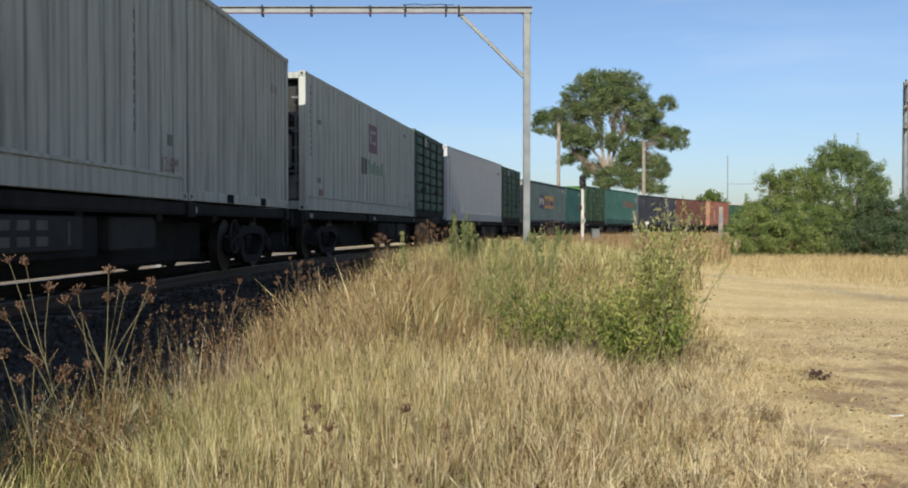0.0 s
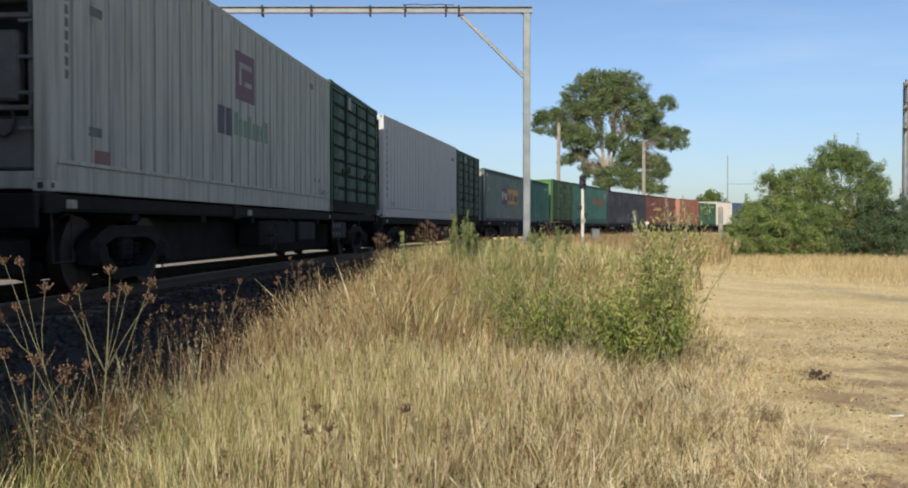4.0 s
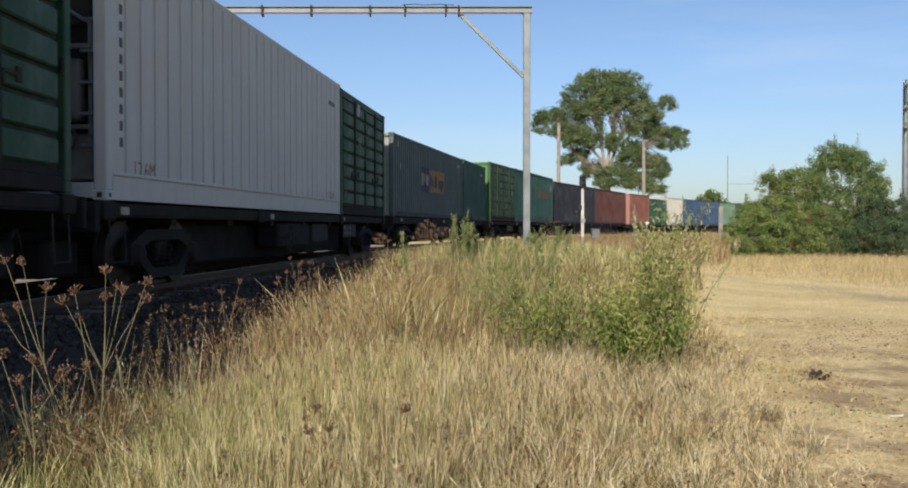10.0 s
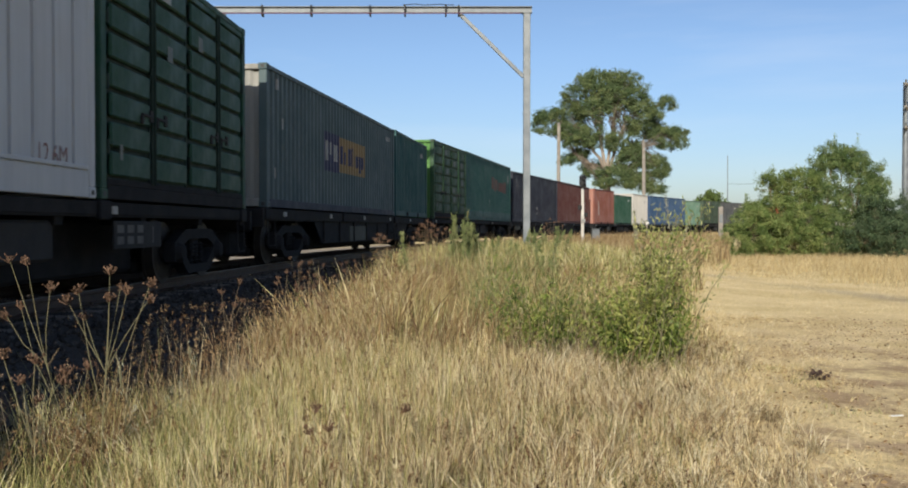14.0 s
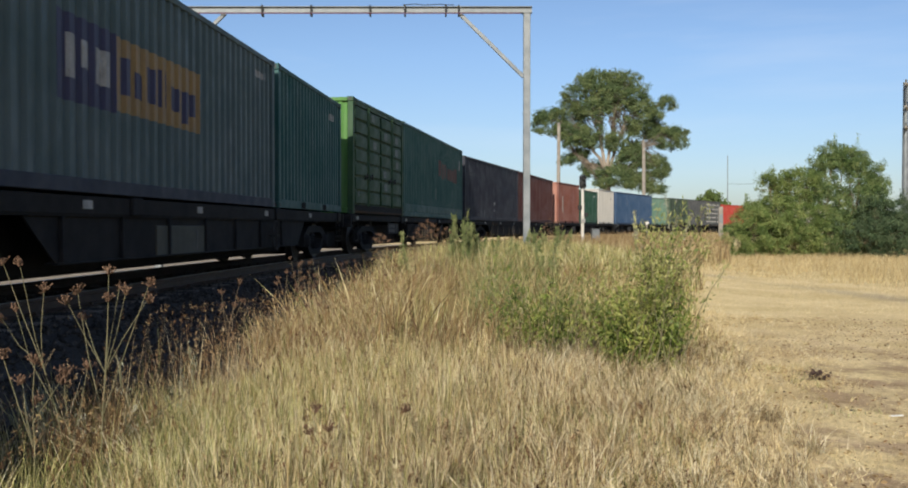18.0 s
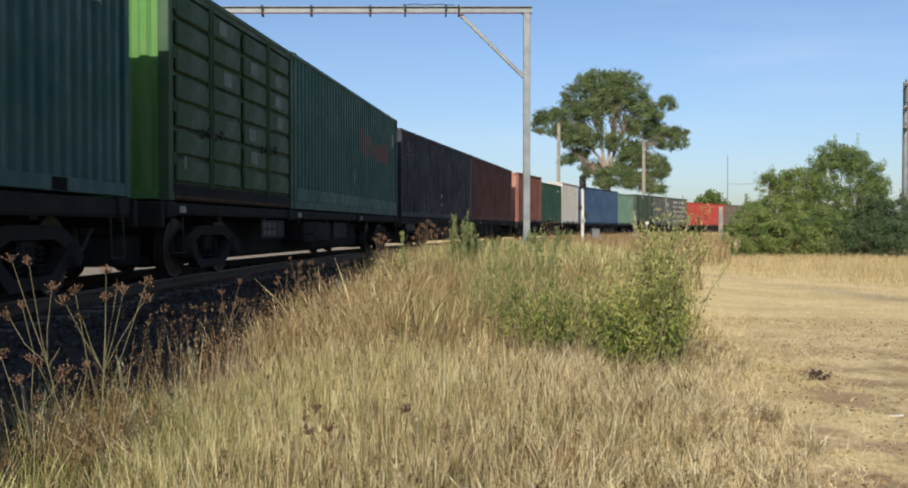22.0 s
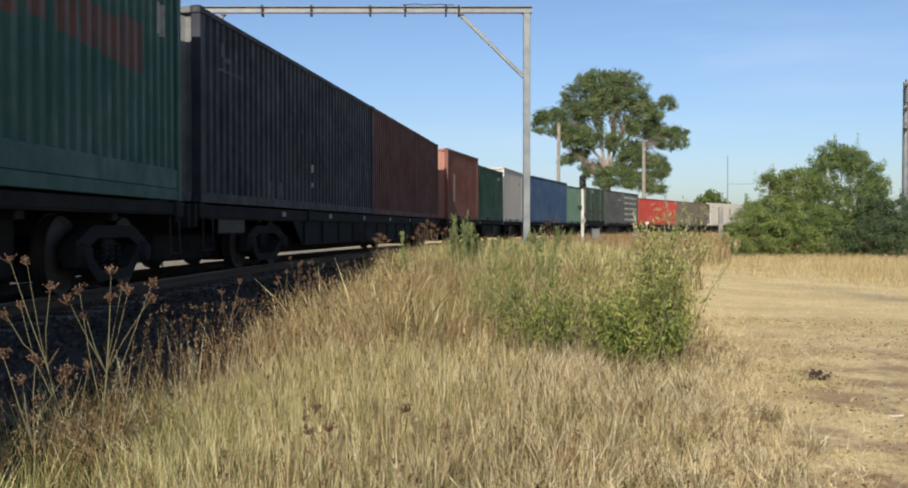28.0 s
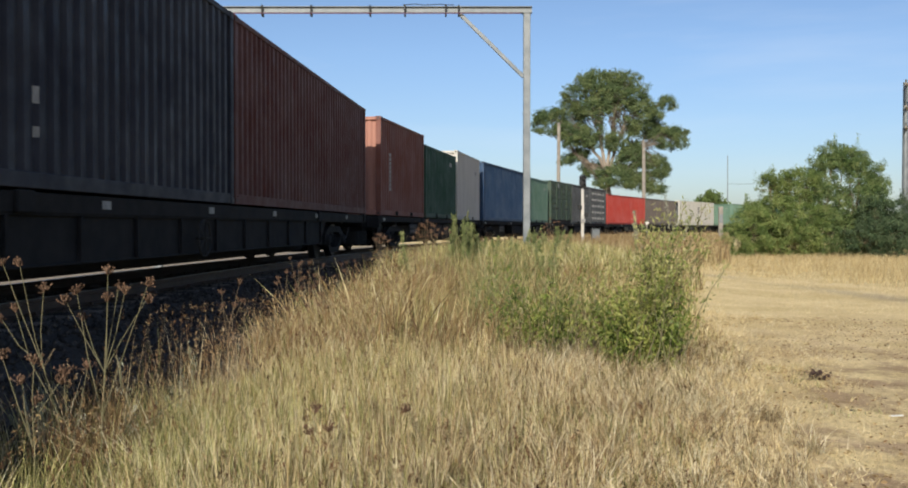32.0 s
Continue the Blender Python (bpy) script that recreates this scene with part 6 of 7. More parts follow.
# fallen straw lying between the tufts
X, Y = verge(60000, 3.6, 11)
lay("straw_litter", X, Y, (0.03, 0.14), (0.003, 0.006), (0.9, 4.0), M["straw_pale"], "loose fallen straw under the tufts", 2, low=True)
# long single stalks standing and leaning over the rest
X, Y = verge(2200, 4.0, 11)
lay("dry_grass", X, Y, (0.36, 0.56), (0.0034, 0.0062), (0.1, 0.9), M["straw_pale"], "long pale stalks leaning through the grass", 4, bend=1.2, low=True)
X, Y = verge(38000, 3.8, 11, left=3.1)
lay("dry_grass", X, Y, (0.22, 0.42), (0.003, 0.0056), (0.05, 0.6), M["straw_pale"], "bright single straws among the grass", 3, bend=1.3, low=True)
X, Y = verge(5200, 4.0, 11)
stems(X, Y, (0.34, 0.56), 0.003, M["straw"], "thin straw stems standing above the near grass", 6, 0.014)
X, Y = verge(9000, 7.5, 21, x_max=1.6)
ok = X < 0.2 * (Y - 9) - 0.6 + 0.8 * soft_noise(X, Y, 1.2, 91)
stems(X[ok], Y[ok], (0.36, 0.72), 0.0042, M["brownweed"], "dead brown weeds with seed heads in the dry grass", 9, 0.017, True, 0.18, 0.022)
# scattered clots of dark brown seed heads at the grass tips
X, Y = verge(4200, 4.0, 13)
ok = rng.random(len(X)) < np.clip(0.9 - 0.35 * X, 0.15, 1)
stems(X[ok], Y[ok], (0.30, 0.46), 0.003, M["brownweed"], "brown weeds with clotted seed heads among the grass", 15, 0.016, True, 0.2, 0.014, "darkseed")
X, Y = verge(1500, 4.0, 8, x_max=0.2)
stems(X, Y, (0.34, 0.58), 0.0028, M["greenblade"], "thin green stems standing above the near grass", 5, 0.012)
X, Y = verge(9000, 10, 20)
tufts("dry_grass", X, Y, 11, 0.09, (0.2, 0.58), (0.0042, 0.0078), 0.3, 0.2, M["straw"], "tall dry grass farther along the verge", 0.3)
X, Y = verge(26000, 10, 20)
lay("dry_grass", X, Y, (0.08, 0.34), (0.0046, 0.009), (0.2, 1.2), M["straw_grey"], "matted fallen straw farther along", 2, low=True)
X, Y = verge(24000, 9.5, 21)
ok = X < edge_x(Y) - 2.0 + 0.6 * soft_noise(X, Y, 1.4, 95)
X, Y = X[ok], Y[ok]
lay("dead_weeds", X, Y, (0.2, 0.62), (0.004, 0.008), (0.05, 0.6), M["brownweed"], "brown dead stems farther along the verge", 3, 0.6, 1.3, low=True)
X, Y = verge(11000, 10, 22)
stems(X, Y, (0.35, 0.68), 0.005, M["straw"], "thin straw stems above the farther grass", 3, 0.024)
X, Y = verge(2600, 10, 20, x_max=3.2)
tufts("green_grass", X, Y, 12, 0.10, (0.2, 0.56), (0.005, 0.010), 0.3, 0.15, M["greenblade"], "green weeds and grass along the verge", segs=2)
# green weeds between the gantry and the shrub
Y = rng.uniform(11.5, 21, 1700)
X = rng.uniform(0.02, 0.115, 1700) * Y
ok = rng.random(1700) < np.clip(0.55 + 0.9 * soft_noise(X, Y, 1.6, 19), 0.1, 1)
tufts("green_grass", X[ok], Y[ok], 12, 0.09, (0.22, 0.58), (0.006, 0.013), 0.34, 0.18, M["weedleaf"], "green weeds growing through the straw", low=False, segs=2)
# the verge behind the camera and the fields out of sight
Y = rng.uniform(-14, 3.6, 24000)
X = rng.uniform(-5, 2, 24000)
d, _ = track_distance(X, Y)
ok = (d > 3.0) & (X < np.interp(Y, [-14, 0, 3.6], [-1.6, -0.9, 1.1])) & (np.hypot(X, Y) > 0.9)
lay("dry_grass", X[ok], Y[ok], (0.15, 0.45), (0.006, 0.012), (0.05, 0.7), M["straw"], "dry grass along the verge behind", 2)
X, Y = scatter(26000, 12, 70, 2, 80)
ok = X > 0.5 * Y + 0.5
lay("tall_straw", X[ok], Y[ok], (0.15, 0.5), (0.02, 0.05), (0.1, 0.6), M["straw_far"], "dry straw in the open field", 2)
X, Y = verge(130000, 19, 34, x_max=4.2)
lay("green_grass", X, Y, (0.3, 0.75), (0.006, 0.013), (0.05, 0.5), M["greenblade"], "green grass and weeds below the gantry", 2, 0.2)
X, Y = verge(80000, 19, 38)
lay("dry_grass", X, Y, (0.3, 0.72), (0.007, 0.014), (0.05, 0.5), M["straw"], "tall dry grass around the gantry", 2, 0.2)
X, Y = scatter(90000, -2, 30, 36, 98)
d, _ = track_distance(X, Y)
ok = (d > 2.6) & (X < 0.277 * Y + 0.4 * soft_noise(X, Y, 0.7, 77))
X, Y = X[ok], Y[ok]
b = rng.random(len(X)) < np.clip(0.55 - 0.05 * (X - 0.2 * Y) + 0.5 * soft_noise(X, Y, 0.35, 78), 0, 1)
lay("dry_grass", X[b], Y[b], (0.5, 1.15), (0.02, 0.045), (0.1, 0.5), M["straw_brown"], "tall dry brown grass beside the far line", 2)
lay("tall_straw", X[~b], Y[~b], (0.4, 1.0), (0.02, 0.045), (0.1, 0.5), M["straw_far"], "tall pale straw beside the far line", 2)
# dead brown weeds along the toe of the ballast
for n, y0, y1, w, sz, lab in ((4200, 5.2, 12, 0.0030, 0.0105, "dead brown weeds with seed heads along the ballast"), (9000, 11, 30, 0.0055, 0.019, "brown seeding weeds along the farther ballast")):
    Yw = rng.uniform(y0, y1, n)
    Xw = rng.uniform(-5, 2, n)
    d, _ = track_distance(Xw, Yw)
    ok = (d > 2.75) & (d < 4.2 + 0.6 * soft_noise(Xw, Yw, 1.0, 5)) & (abs(Xw) < 0.5 * Yw + 0.5) & (soft_noise(Xw, Yw, 2.8, 6) > -0.3)
    stems(Xw[ok], Yw[ok], (0.28, 0.78), w, M["straw_tan"], lab, 11, sz, False, 0.20, 0.014)
# the tall straw in front of the thicket, and beyond
n = 120000
X, Y = scatter(n, 2, 34, 20, 62)
wob = soft_noise(X, Y, 0.6, 3)
deep = X - (8.0 + (27.4 - Y) * 0.27 + 0.6 * wob)
ok = (deep > 0) & (rng.random(n) < (0.10 + 0.28 * deep) * np.clip(0.75 + 1.2 * soft_noise(X, Y, 1.1, 63), 0.15, 1)) & (X < 0.5 * Y + 1) & (Y > 20)
lay("tall_straw", X[ok], Y[ok], (0.15, 0.48), (0.010, 0.022), (0.1, 0.7), M["straw_far"], "tall pale straw in front of the thicket", 2, scale=np.interp(Y[ok], [26, 36], [1.0, 0.6]) * np.clip(0.35 + 0.2 * deep[ok] + 0.55 * soft_noise(X[ok], Y[ok], 1.5, 61) + 0.35 * soft_noise(X[ok], Y[ok], 4.5, 62), 0.2, 1.25))
# mown and trodden grass on the dirt
n = 90000
X, Y = scatter(n, 0.5, 14, 4.5, 34)
p = np.clip(0.22 + 0.9 * soft_noise(X, Y, 1.6, 21) + 0.05 * (Y - 9), 0.02, 1)
ok = (X > edge_x(Y) - 0.9) & (rng.random(n) < p) & (X < 0.5 * Y + 1)
lay("short_grass", X[ok], Y[ok], (0.02, 0.07), (0.004, 0.010), (0.3, 1.6), M["straw_pale"], "short trodden straw on the bare dirt", 2)
X, Y = scatter(3600, 0.5, 8, 4.2, 16)
ok = (X > edge_x(Y) - 1.0) & (X < edge_x(Y) + 0.9 + 0.9 * soft_noise(X, Y, 1.7, 32)) & (soft_noise(X, Y, 3.1, 31) > -0.15)
tufts("short_grass", X[ok], Y[ok], 18, 0.09, (0.03, 0.15), (0.0026, 0.0052), 0.9, 0.5, M["straw_pale"], "loose pale tufts straggling onto the dirt", droop=0.6, low=False)
n = 75000
X, Y = scatter(n, 0.8, 9, 4.4, 22)
p = np.clip(0.30 + 1.2 * soft_noise(X, Y, 1.9, 41) + 0.8 * soft_noise(X, Y, 5.0, 42), 0.03, 1)
ok = (X > edge_x(Y) - 1.0) & (rng.random(n) < p) & (X < 0.5 * Y + 1)
lay("straw_litter", X[ok], Y[ok], (0.020, 0.036), (0.003, 0.008), (1.5, 5.0), M["straw_pale"], "loose fallen straw lying on the dirt", 2)
X, Y = scatter(420, 1.5, 6, 4.6, 10)
ok = (X > edge_x(Y) - 0.3) & (X < 0.5 * Y + 1) & (soft_noise(X, Y, 2.2, 51) > 0.2)
tufts("short_grass", X[ok], Y[ok], 14, 0.05, (0.03, 0.10), (0.003, 0.006), 0.6, 0.2, M["greenblade"], "small green tufts on the dirt", low=False, segs=2)
# straw beyond the line
n = 60000
X, Y = scatter(n, -40, -8, 6, 80)
d, _ = track_distance(X, Y)
ok = (d < -13.5) & (X > -0.55 * Y - 2)
lay("dry_grass", X[ok], Y[ok], (0.2, 0.5), (0.02, 0.04), (0.1, 0.5), M["straw_far"], "dry grass beyond the railway line", 2)


def build_stones():
    """Loose ballast stones on the near shoulder and between the rails."""
    n = 26000
    s = rng.uniform(4, 60, n) ** 1.0
    s = 4 + (s - 4) * rng.random(n) ** 0.7
    off = rng.uniform(-1.9, 3.2, n)
    x, y, h = np.interp(s, TS, TX), np.interp(s, TS, TY), np.interp(s, TS, TH)
    X, Y = x + off * np.cos(h), y - off * np.sin(h)
    Z = ground_z(X, Y)
    keep = (abs(abs(off) - 0.755) > 0.1)
    X, Y, Z = X[keep], Y[keep], Z[keep]
    n = len(X)
    base = np.array([(1, 0, 0), (-1, 0, 0), (0, 1, 0), (0, -1, 0), (0, 0, 1), (0, 0, -1)], float)
    faces = np.array([(0, 2, 4), (2, 1, 4), (1, 3, 4), (3, 0, 4), (2, 0, 5), (1, 2, 5), (3, 1, 5), (0, 3, 5)])
    V = base[None] * rng.uniform(0.6, 1.25, (n, 6, 1)) * rng.uniform(0.018, 0.042, (n, 1, 1)) + rng.normal(0, 0.006, (n, 6, 3))
    a = rng.uniform(0, 6.28, n)
    ca, sa = np.cos(a)[:, None], np.sin(a)[:, None]
    V = np.stack([V[..., 0] * ca - V[..., 1] * sa, V[..., 0] * sa + V[..., 1] * ca, V[..., 2]], -1)
    V = V + np.stack([X, Y, Z + 0.008], 1)[:, None]
    loops = (np.arange(n)[:, None, None] * 6 + faces[None]).ravel()
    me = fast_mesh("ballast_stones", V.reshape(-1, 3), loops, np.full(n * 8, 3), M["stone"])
    tagged(new("ballast_stones", me), "loose grey crushed ballast stones by the rails", "ballast", kind="stuff")


build_stones()


def shrub():
    """The young green shrub on the verge: a dark leafy heart and slender upright shoots."""
    X0, Y0 = 1.75, 9.4
    z0 = float(ground_z(np.array([X0]), np.array([Y0]))[0])
    t = root("green_shrub", "young green leafy shrub with slender shoots amid dry grass", "shrub", at=pose(X0, Y0, z0))
    mb = MB()
    deep, young, dd, dy = [], [], [], []

    def shoot(b0, tip, m, spread, top, bare=0.0):
        pts = limb(mb, b0, tip, 0.006, 0.002, 5, 0.05, 6)
        for k in range(6):
            if k / 6 < bare:
                continue
            run = (pts[k + 1] - pts[k]).normalized()
            for _ in range(m):
                q = pts[k].lerp(pts[k + 1], random.random()) + Vector((random.gauss(0, spread), random.gauss(0, spread), random.gauss(0, spread * 0.7)))
                late = random.random() < top + 0.9 * (q.z - 0.65)
                (young if late else deep).append(tuple(q))
                (dy if late else dd).append(tuple(run * 1.1))
    for i in range(40):      # the dense dark heart
        b0 = Vector((random.gauss(0.02, 0.16), random.gauss(0, 0.16), 0))
        shoot(b0, b0 + Vector((random.gauss(0.02, 0.17), random.gauss(0, 0.16), random.uniform(0.3, 0.85))), 44, 0.055, 0.0)
    for i in range(46):      # slender shoots, fanning up and away from the line
        b0 = Vector((random.gauss(0.06, 0.16), random.gauss(0, 0.16), 0.05))
        fan = min(0.9, random.gauss(0.24, 0.32))
        tall = random.uniform(0.8, 1.62) * (1 - 0.2 * abs(fan - 0.2))
        shoot(b0, b0 + Vector((fan * tall * 0.8, random.gauss(0, 0.2), tall)), 24, 0.036, 0.28, 0.15)
    for i in range(26):      # a second, thinner clump on the line's side
        b0 = Vector((random.gauss(-0.95, 0.17), random.gauss(0.1, 0.18), 0))
        shoot(b0, b0 + Vector((random.gauss(-0.02, 0.12), random.gauss(0, 0.15), random.uniform(0.55, 1.12))), 26, 0.045, 0.1, 0.25)
    for i in range(16):      # a few stems between the two
        b0 = Vector((random.gauss(-0.5, 0.14), random.gauss(0.25, 0.2), 0))
        shoot(b0, b0 + Vector((random.gauss(0.05, 0.12), random.gauss(0, 0.15), random.uniform(0.5, 1.0))), 14, 0.04, 0.4, 0.3)
    tagged(part("stem", mb.mesh("stem", M["stalk"]), None, t), kind="stuff")
    for nm, C, D, mat, sz, lab in (("foliage", deep, dd, M["shrubleaf"], (0.032, 0.072), ""), ("young_foliage", young, dy, M["shootleaf"], (0.034, 0.07), "pale yellow-green young leaves")):
        C, D = np.array(C), np.array(D)
        ok = C[:, 2] > 0.05
        part(nm, leaf_mesh(nm, C[ok], rng.uniform(*sz, ok.sum()), mat, 0.0, 0.22, D[ok]), None, t, lab)


shrub()


def leafy_weed(X, Y, tall, n, label, mat, spread=0.12, fine=1.0):
    z0 = float(ground_z(np.array([X]), np.array([Y]))[0])
    t = root("leafy_weed", label, "weed", "tall weeds by the line", at=pose(X, Y, z0))
    C = []
    for i in range(n):
        b = Vector((random.gauss(0, spread), random.gauss(0, spread), 0))
        tip = b + Vector((random.gauss(0, 0.17), random.gauss(0, 0.17), tall * random.uniform(0.5, 1.0)))
        mb = MB()
        pts = limb(mb, b, tip, 0.012, 0.004, 5, 0.03, 6)
        part("stem", mb.mesh("stem", M["stalk"]), None, t)
        for k in range(6):
            for _ in range(int(40 * fine)):
                q = pts[k].lerp(pts[k + 1], random.random())
                r = 0.085 * fine * (1.05 - k / 6)
                C.append((q.x + random.gauss(0, r), q.y + random.gauss(0, r), q.z + random.gauss(0, 0.04)))
    C = np.array(C)
    part("foliage", leaf_mesh("foliage", C, rng.uniform(0.05, 0.12, len(C)) * fine, mat, -1.5, 0.2), None, t)


for px, Y, top, n, lab in ((800, 21, 350, 7, "tall green leafy weed with pointed shoots"), (822, 22, 364, 6, "green leafy weed beside a taller one"), (783, 20.5, 376, 4, "small green leafy weed by the ballast"), (701, 17.5, 388, 2, "slender green weed at the ballast's edge")):
    X = at_px(px, Y)
    z = float(ground_z(np.array([X]), np.array([Y]))[0])
    leafy_weed(X, Y, EYE_Z + (390 - top) / 1700 * Y - z, n, lab, M["weedleaf"])
for k in range(14):
    Y = random.uniform(17, 27)
    px = random.uniform(835, 960)
    X = at_px(px, Y)
    z = float(ground_z(np.array([X]), np.array([Y]))[0])
    leafy_weed(X, Y, EYE_Z - z - random.uniform(-0.02, 0.14), 2, "low green leafy weed near the gantry", M["weedleaf"])

for px, Y, top, lab in ((232, 6.4, 596, "pale grey-green downy weed by the ballast"), (345, 7.6, 575, "pale downy weed at the edge of the grass"), (180, 6.0, 670, "low pale downy weed among green grass")):
    X = at_px(px, Y)
    z = float(ground_z(np.array([X]), np.array([Y]))[0])
    leafy_weed(X, Y, EYE_Z + (390 - top) / 1700 * Y - z, 2, lab, M["paleweed"], 0.05, 0.4)

SWAY = []


def umbel_weed(px, py, Y, heads, group="dry weeds by the line", size=1.0, sway=0.0, dark=False):
    """A dead branching weed: a stalk from the ground, arms up to seed heads at given places."""
    base = Vector((at_px(px, Y), Y, 0))
    base.z = float(ground_z(np.array([base.x]), np.array([Y]))[0]) - 0.02
    t = root("seed_head_weed", "dry branching weed with brown clustered seed heads", "weed", group, at=Matrix.Translation(base))
    stalk = MB()
    tips = [Vector((at_px(hx, Y + dy), Y + dy, EYE_Z + (390 - hy) / 1700 * (Y + dy))) - base for hx, hy, dy in heads]
    top = sum(tips, Vector()) / len(tips)
    knots = [Vector((0, 0, 0)), Vector((top.x * 0.25, top.y * 0.2, top.z * 0.38)), Vector((top.x * 0.5, top.y * 0.5, top.z * 0.6))]
    stalk.tube(knots, [0.0045 * size, 0.0038 * size, 0.003 * size], 6)
    for i, q in enumerate(tips):
        k = knots[1] if i % 2 else knots[2]
        mid = k.lerp(q, 0.5) + Vector((random.gauss(0, 0.012), random.gauss(0, 0.012), -0.025))
        part("arm", MB().tube([k, mid, q], [0.003 * size, 0.0024 * size, 0.0016 * size], 6), M["twig"] if dark else M["stalk"], t)
    part("stalk", stalk.mesh("stalk", M["twig"] if dark else M["stalk"]), None, t)
    for q in tips:
        mb = MB()
        for _ in range(26):
            o = q + Vector((random.gauss(0, 0.018), random.gauss(0, 0.018), random.gauss(0.002, 0.013))) * size
            mb.tube([q - Vector((0, 0, 0.03)), o], [0.0015, 0.0015], 3, cap=False)
            r = random.uniform(0.0032, 0.0068) * size
            mb.tube([o - Vector((0, 0, r)), o - Vector((0, 0, r * 0.4)), o + Vector((0, 0, r * 0.5)), o + Vector((0, 0, r * 1.1))], [r * 0.4, r, r * 0.9, r * 0.2], 5)
        tagged(part("seed_head", mb.mesh("seed_head", M["flower"]), None, t), kind="stuff")
    for j in range(10 if sway else 3):
        u = random.uniform(0.1, 1.0)
        a = knots[0].lerp(knots[2], u)
        q = a + Vector((random.gauss(0, 0.06), random.gauss(0, 0.06), random.uniform(0.02, 0.12)))
        part("side_twig", MB().tube([a, q], [0.002, 0.001], 4), M["twig"], t)
    if sway:
        C = np.array([[random.gauss(0, 0.10), random.gauss(0, 0.08), random.uniform(0.02, 0.5)] for _ in range(160)])
        part("withered_foliage", leaf_mesh("withered_foliage", C, rng.uniform(0.015, 0.035, len(C)), M["brownweed"], 0.3, 0.3), None, t)
        SWAY.append((t, Matrix.Translation(base), sway, random.uniform(0, 6)))
    return t


umbel_weed(118, 700, 5.6, [(10, 447, 0.05), (40, 450, -0.1), (82, 495, 0.0), (30, 528, 0.1), (5, 545, 0.0)], sway=1.0)
umbel_weed(170, 690, 5.4, [(187, 465, 0.0), (132, 500, 0.1), (112, 517, -0.1), (206, 492, 0.1), (217, 500, 0.0), (258, 486, -0.05), (255, 515, 0.1), (186, 512, -0.1), (143, 545, 0.1)], sway=1.0)
umbel_weed(60, 760, 5.2, [(58, 620, 0.0), (35, 655, 0.1), (105, 655, -0.1), (0, 610, 0.0)], size=1.15, sway=0.7)
umbel_weed(125, 770, 5.5, [(110, 640, 0.0), (150, 632, 0.1), (60, 690, 0.0)], size=1.15, sway=0.7)
umbel_weed(560, 720, 5.3, [(545, 705, 0.0), (530, 742, 0.0), (566, 738, 0.1)], size=0.95, dark=True)
umbel_weed(735, 760, 5.8, [(700, 705, 0.0), (760, 742, 0.1)], dark=True)
for k in range(18):
    Y = random.uniform(9.5, 22)
    d0 = random.uniform(2.5, 3.7)
    s = Y
    X = float(np.interp(s, TY[200:600], TX[200:600])) + d0
    px, base_y = 784 + X / Y * 1700, 390
    z = float(ground_z(np.array([X]), np.array([Y]))[0])
    heads = []
    for j in range(random.randint(2, 5)):
        hz = z + random.uniform(0.5, 0.85)
        heads.append((px + random.uniform(-0.2, 0.2) / Y * 1700, 390 - (hz - EYE_Z) * 1700 / Y, random.uniform(-0.1, 0.1)))
    umbel_weed(px, 0, Y, heads, size=0.9, dark=True)
for px, Y, py in ((655, 16, 405), (663, 16, 410), (728, 18, 388), (738, 18.4, 382), (750, 18.2, 390), (745, 18, 400), (720, 18, 402), (770, 19, 395), (950, 26, 378), (965, 26, 383), (940, 25, 392)):
    umbel_weed(px, 0, Y, [(px, py, 0), (px - 6, py + 8, 0.1), (px + 7, py + 6, -0.1)], size=1.25, dark=True)
# pale feathery stalks that stand above the far grass
for px, Y, py, lean in ((1148, 30, 335, -14), (1095, 24, 362, -6), (1170, 30, 372, 30), (1195, 29, 368, 34)):
    X = at_px(px, Y)
    z = float(ground_z(np.array([X]), np.array([Y]))[0])
    hgt = EYE_Z + (390 - py) / 1700 * Y - z
    t = root("plume_grass", "tall pale seed plume leaning over the dry grass", "grass", "tall seed plumes", at=pose(X, Y, z))
    tip = Vector((0, 0, hgt))
    base = Vector((-math.sin(radians(lean)) * hgt * 0.6, 0, 0))
    part("stalk", MB().tube([base, base.lerp(tip, 0.5), tip], [0.012, 0.01, 0.006], 5), M["stalk"], t)
    C = np.array([base.lerp(tip, random.uniform(0.55, 1.0)) + Vector((random.gauss(0, 0.03), random.gauss(0, 0.03), 0)) for _ in range(240)])
    part("plume", leaf_mesh("plume", C, rng.uniform(0.03, 0.07, len(C)), M["paleweed"], -0.9, 0.35), None, t)


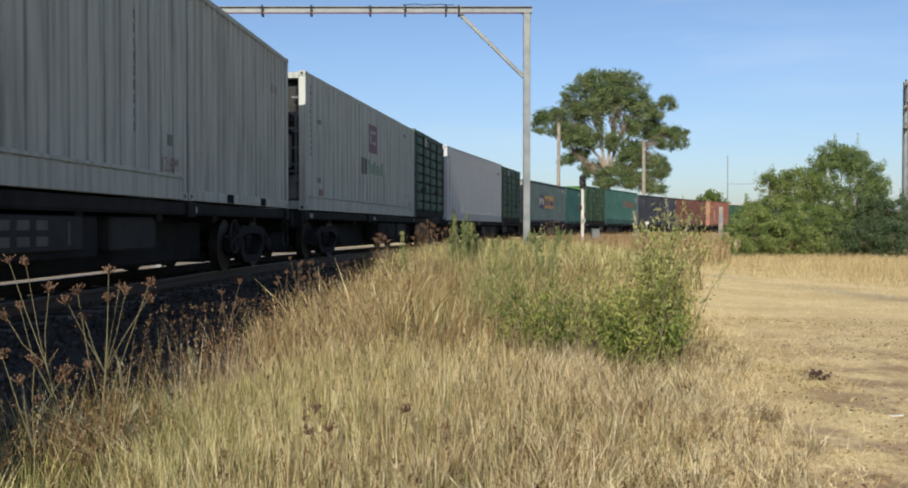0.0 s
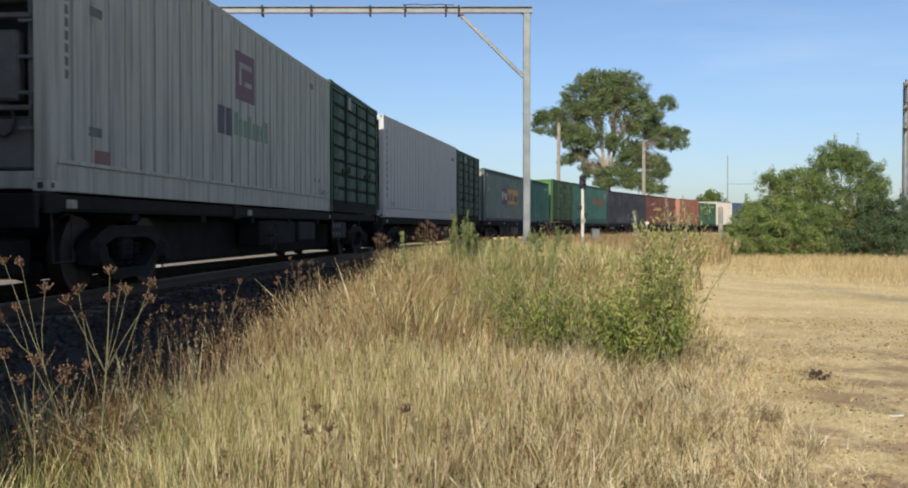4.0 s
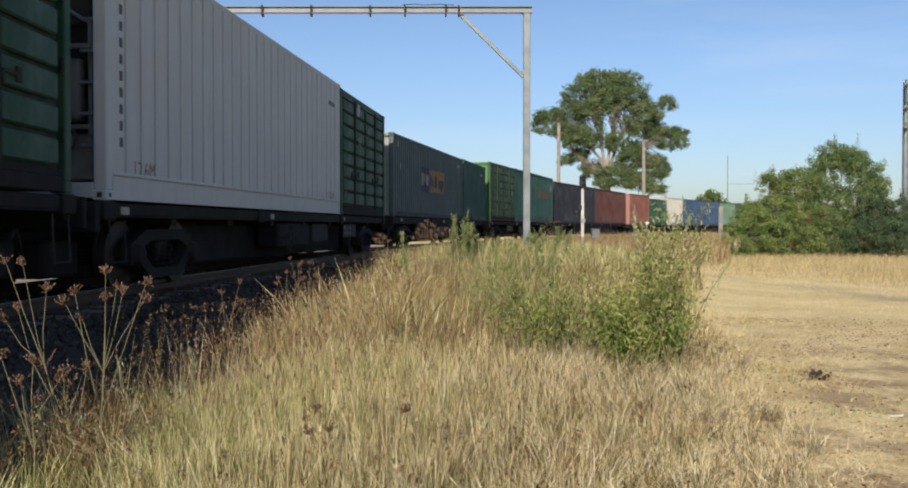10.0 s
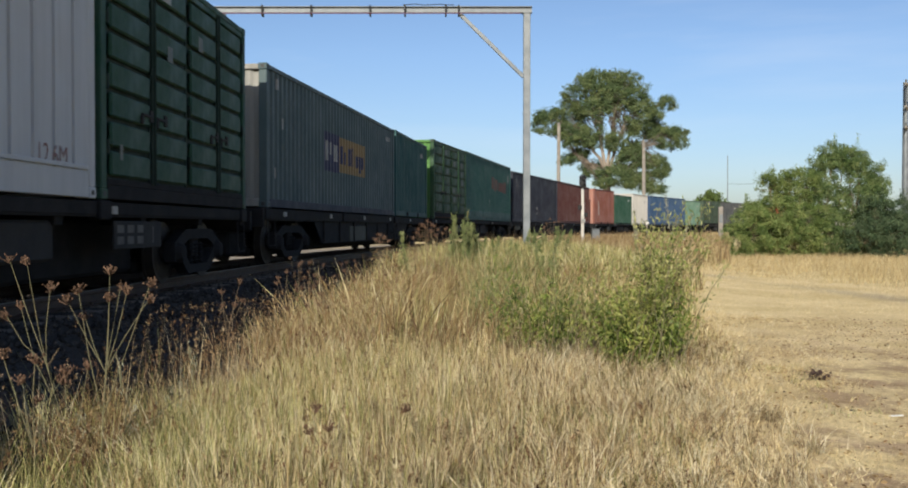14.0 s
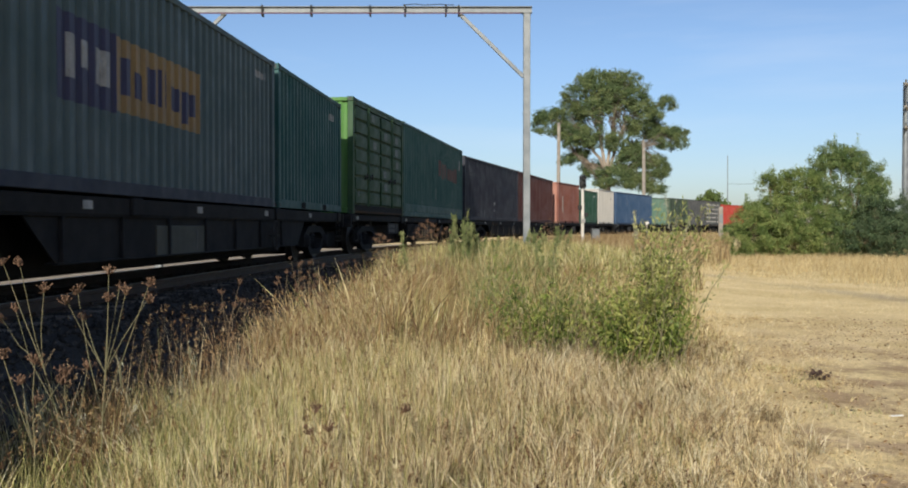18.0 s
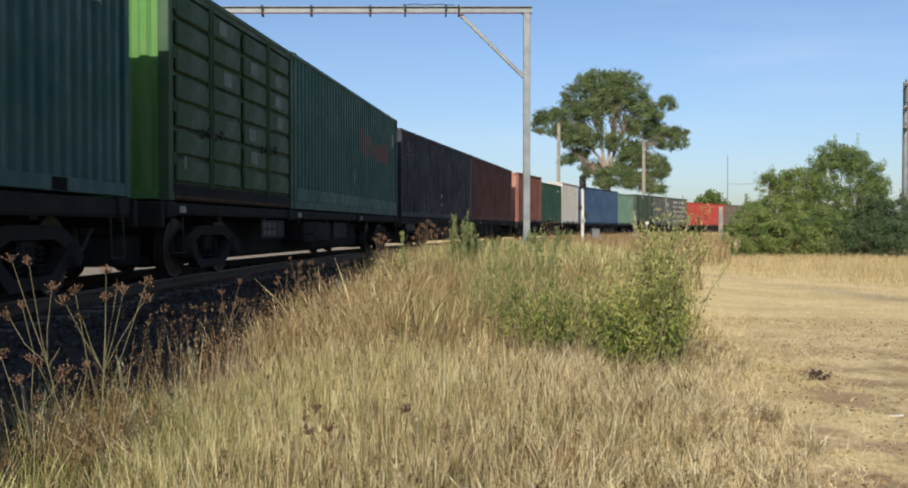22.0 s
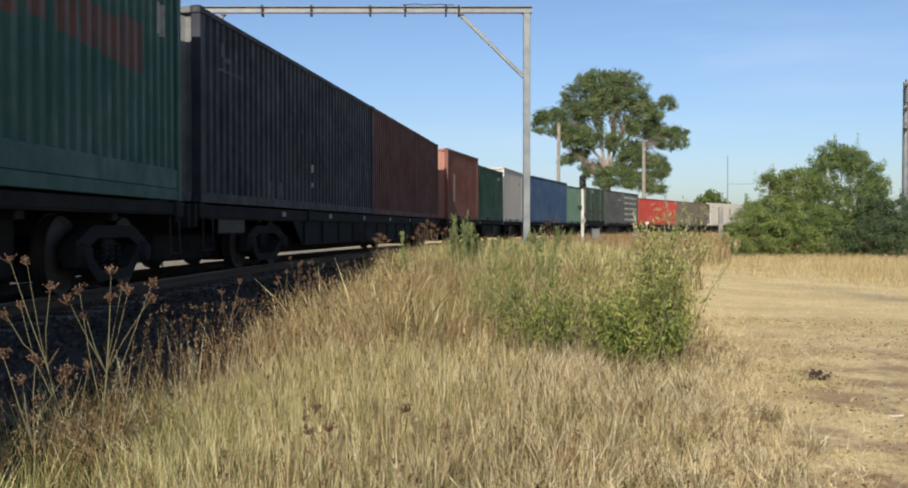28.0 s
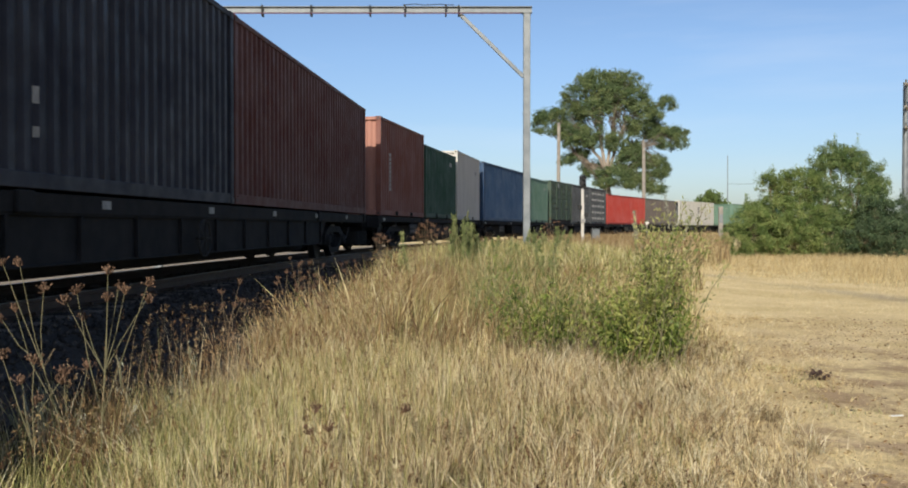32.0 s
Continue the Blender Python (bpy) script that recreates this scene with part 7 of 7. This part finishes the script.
def litter():
    Y = 8.98
    X = at_px(1415, Y)
    z = float(ground_z(np.array([X]), np.array([Y]))[0])
    t = root("dark_litter", "crumpled dark scrap lying on the bare dirt", "litter", at=pose(X, Y, z))
    for i in range(34):
        o = Vector((random.gauss(0, 0.05), random.gauss(0, 0.03), random.uniform(0.006, 0.085)))
        a = random.uniform(0, 3.14)
        d = Vector((math.cos(a), 0.5 * math.sin(a), random.uniform(-0.25, 0.25))) * random.uniform(0.02, 0.036)
        ridge = Vector((random.gauss(0, 0.01), random.gauss(0, 0.01), random.uniform(0.012, 0.03)))
        side = Vector((-d.y, d.x, 0)).normalized() * random.uniform(0.02, 0.036)
        mb = MB()
        pts = [o - d, o - d * 0.3 + side + ridge * 0.3, o + ridge, o - side * 0.9, o + d * 0.5 + side * 0.7, o + d]
        mb.v = [(q.x, q.y, max(q.z, 0.003)) for q in pts] + [(q.x, q.y, max(q.z, 0.003) - 0.003) for q in pts]
        mb.f = [(0, 3, 2), (0, 2, 1), (2, 3, 5), (2, 5, 4), (1, 2, 4), (6, 8, 9), (6, 7, 8), (8, 11, 9), (8, 10, 11), (7, 10, 8)]
        part("fold", mb, M["litter_dark"] if i % 4 else M["twig"], t)
    Y = 7.35
    X = at_px(1550, Y)
    z = float(ground_z(np.array([X]), np.array([Y]))[0])
    p = root("paper_scrap", "white strip of paper on the dirt", "litter", at=pose(X, Y, z + 0.004, 0, 0, 8))
    part("sheet", MB().box(-0.05, -0.015, 0, 0.0, 0.018, 0.006, 0.002).box(0.0, -0.018, 0.002, 0.05, 0.010, 0.009, 0.002), M["litter_white"], p)
    for i in range(60):
        Y = random.uniform(5, 13)
        X = float(edge_x(Y)) + random.uniform(0.2, 3.5)
        z = float(ground_z(np.array([X]), np.array([Y]))[0])
        s = random.uniform(0.005, 0.015)
        st = tagged(new("pebble", MB().box(-s, -s * 0.8, -s * 0.3, s, s * 0.8, s * 0.7, s * 0.35).mesh("pebble", M["stone"])), "small grey pebble on the bare dirt", "pebble", "pebbles on the dirt")
        st.matrix_basis = pose(X, Y, z, 0, 0, random.uniform(0, 360))


litter()
n = 5200
Y = rng.uniform(4.6, 15, n)
X = edge_x(Y) + rng.uniform(-0.9, 3.8, n)
ok = (soft_noise(X, Y, 1.7, 71) > -0.25) & (X < 0.6 * Y + 1)
P = np.stack([X, Y, ground_z(X, Y) + 0.006], 1)[ok]
lv = rng.normal(size=(len(P), 3)) * np.array([1, 1, 0.0])
tagged(new("dead_leaves", leaf_mesh("dead_leaves", P, rng.uniform(0.012, 0.045, len(P)), M["brownweed"], 0.0, 0.5, lv * 6)), "brown dead leaves and chaff scattered on the dirt", "leaf litter", kind="stuff")


def motions():
    """The train rolls by towards the camera; its wheels turn."""
    times = [i * 0.5 for i in range(65)]
    turns = [i / 6 for i in range(193)]
    for w, wheels, boxes, mid, half, drop in CARRIED:
        rows = [(t, pose(0, 0, drop) @ wagon_pose(mid, half, t)) for t in times]
        walk(w, rows)
        for c, dy, *_ in boxes:
            walk(c, [(t, m @ pose(0, dy, DECK)) for t, m in rows])
        for o, k in wheels:
            walk(o, [(t, pose(0, k, 0.43, math.degrees(travelled(t) / 0.43), 0, 0)) for t in turns])
    for o, at, amount, phase in SWAY:
        rows = []
        for i in range(41):
            t = i * 0.8
            a = amount * (1.1 * math.sin(0.9 * t + phase) + 0.6 * math.sin(2.3 * t + 2 * phase))
            rows.append((t, at @ pose(0, 0, 0, 0.3 * a, a, 0)))
        walk(o, rows)


motions()
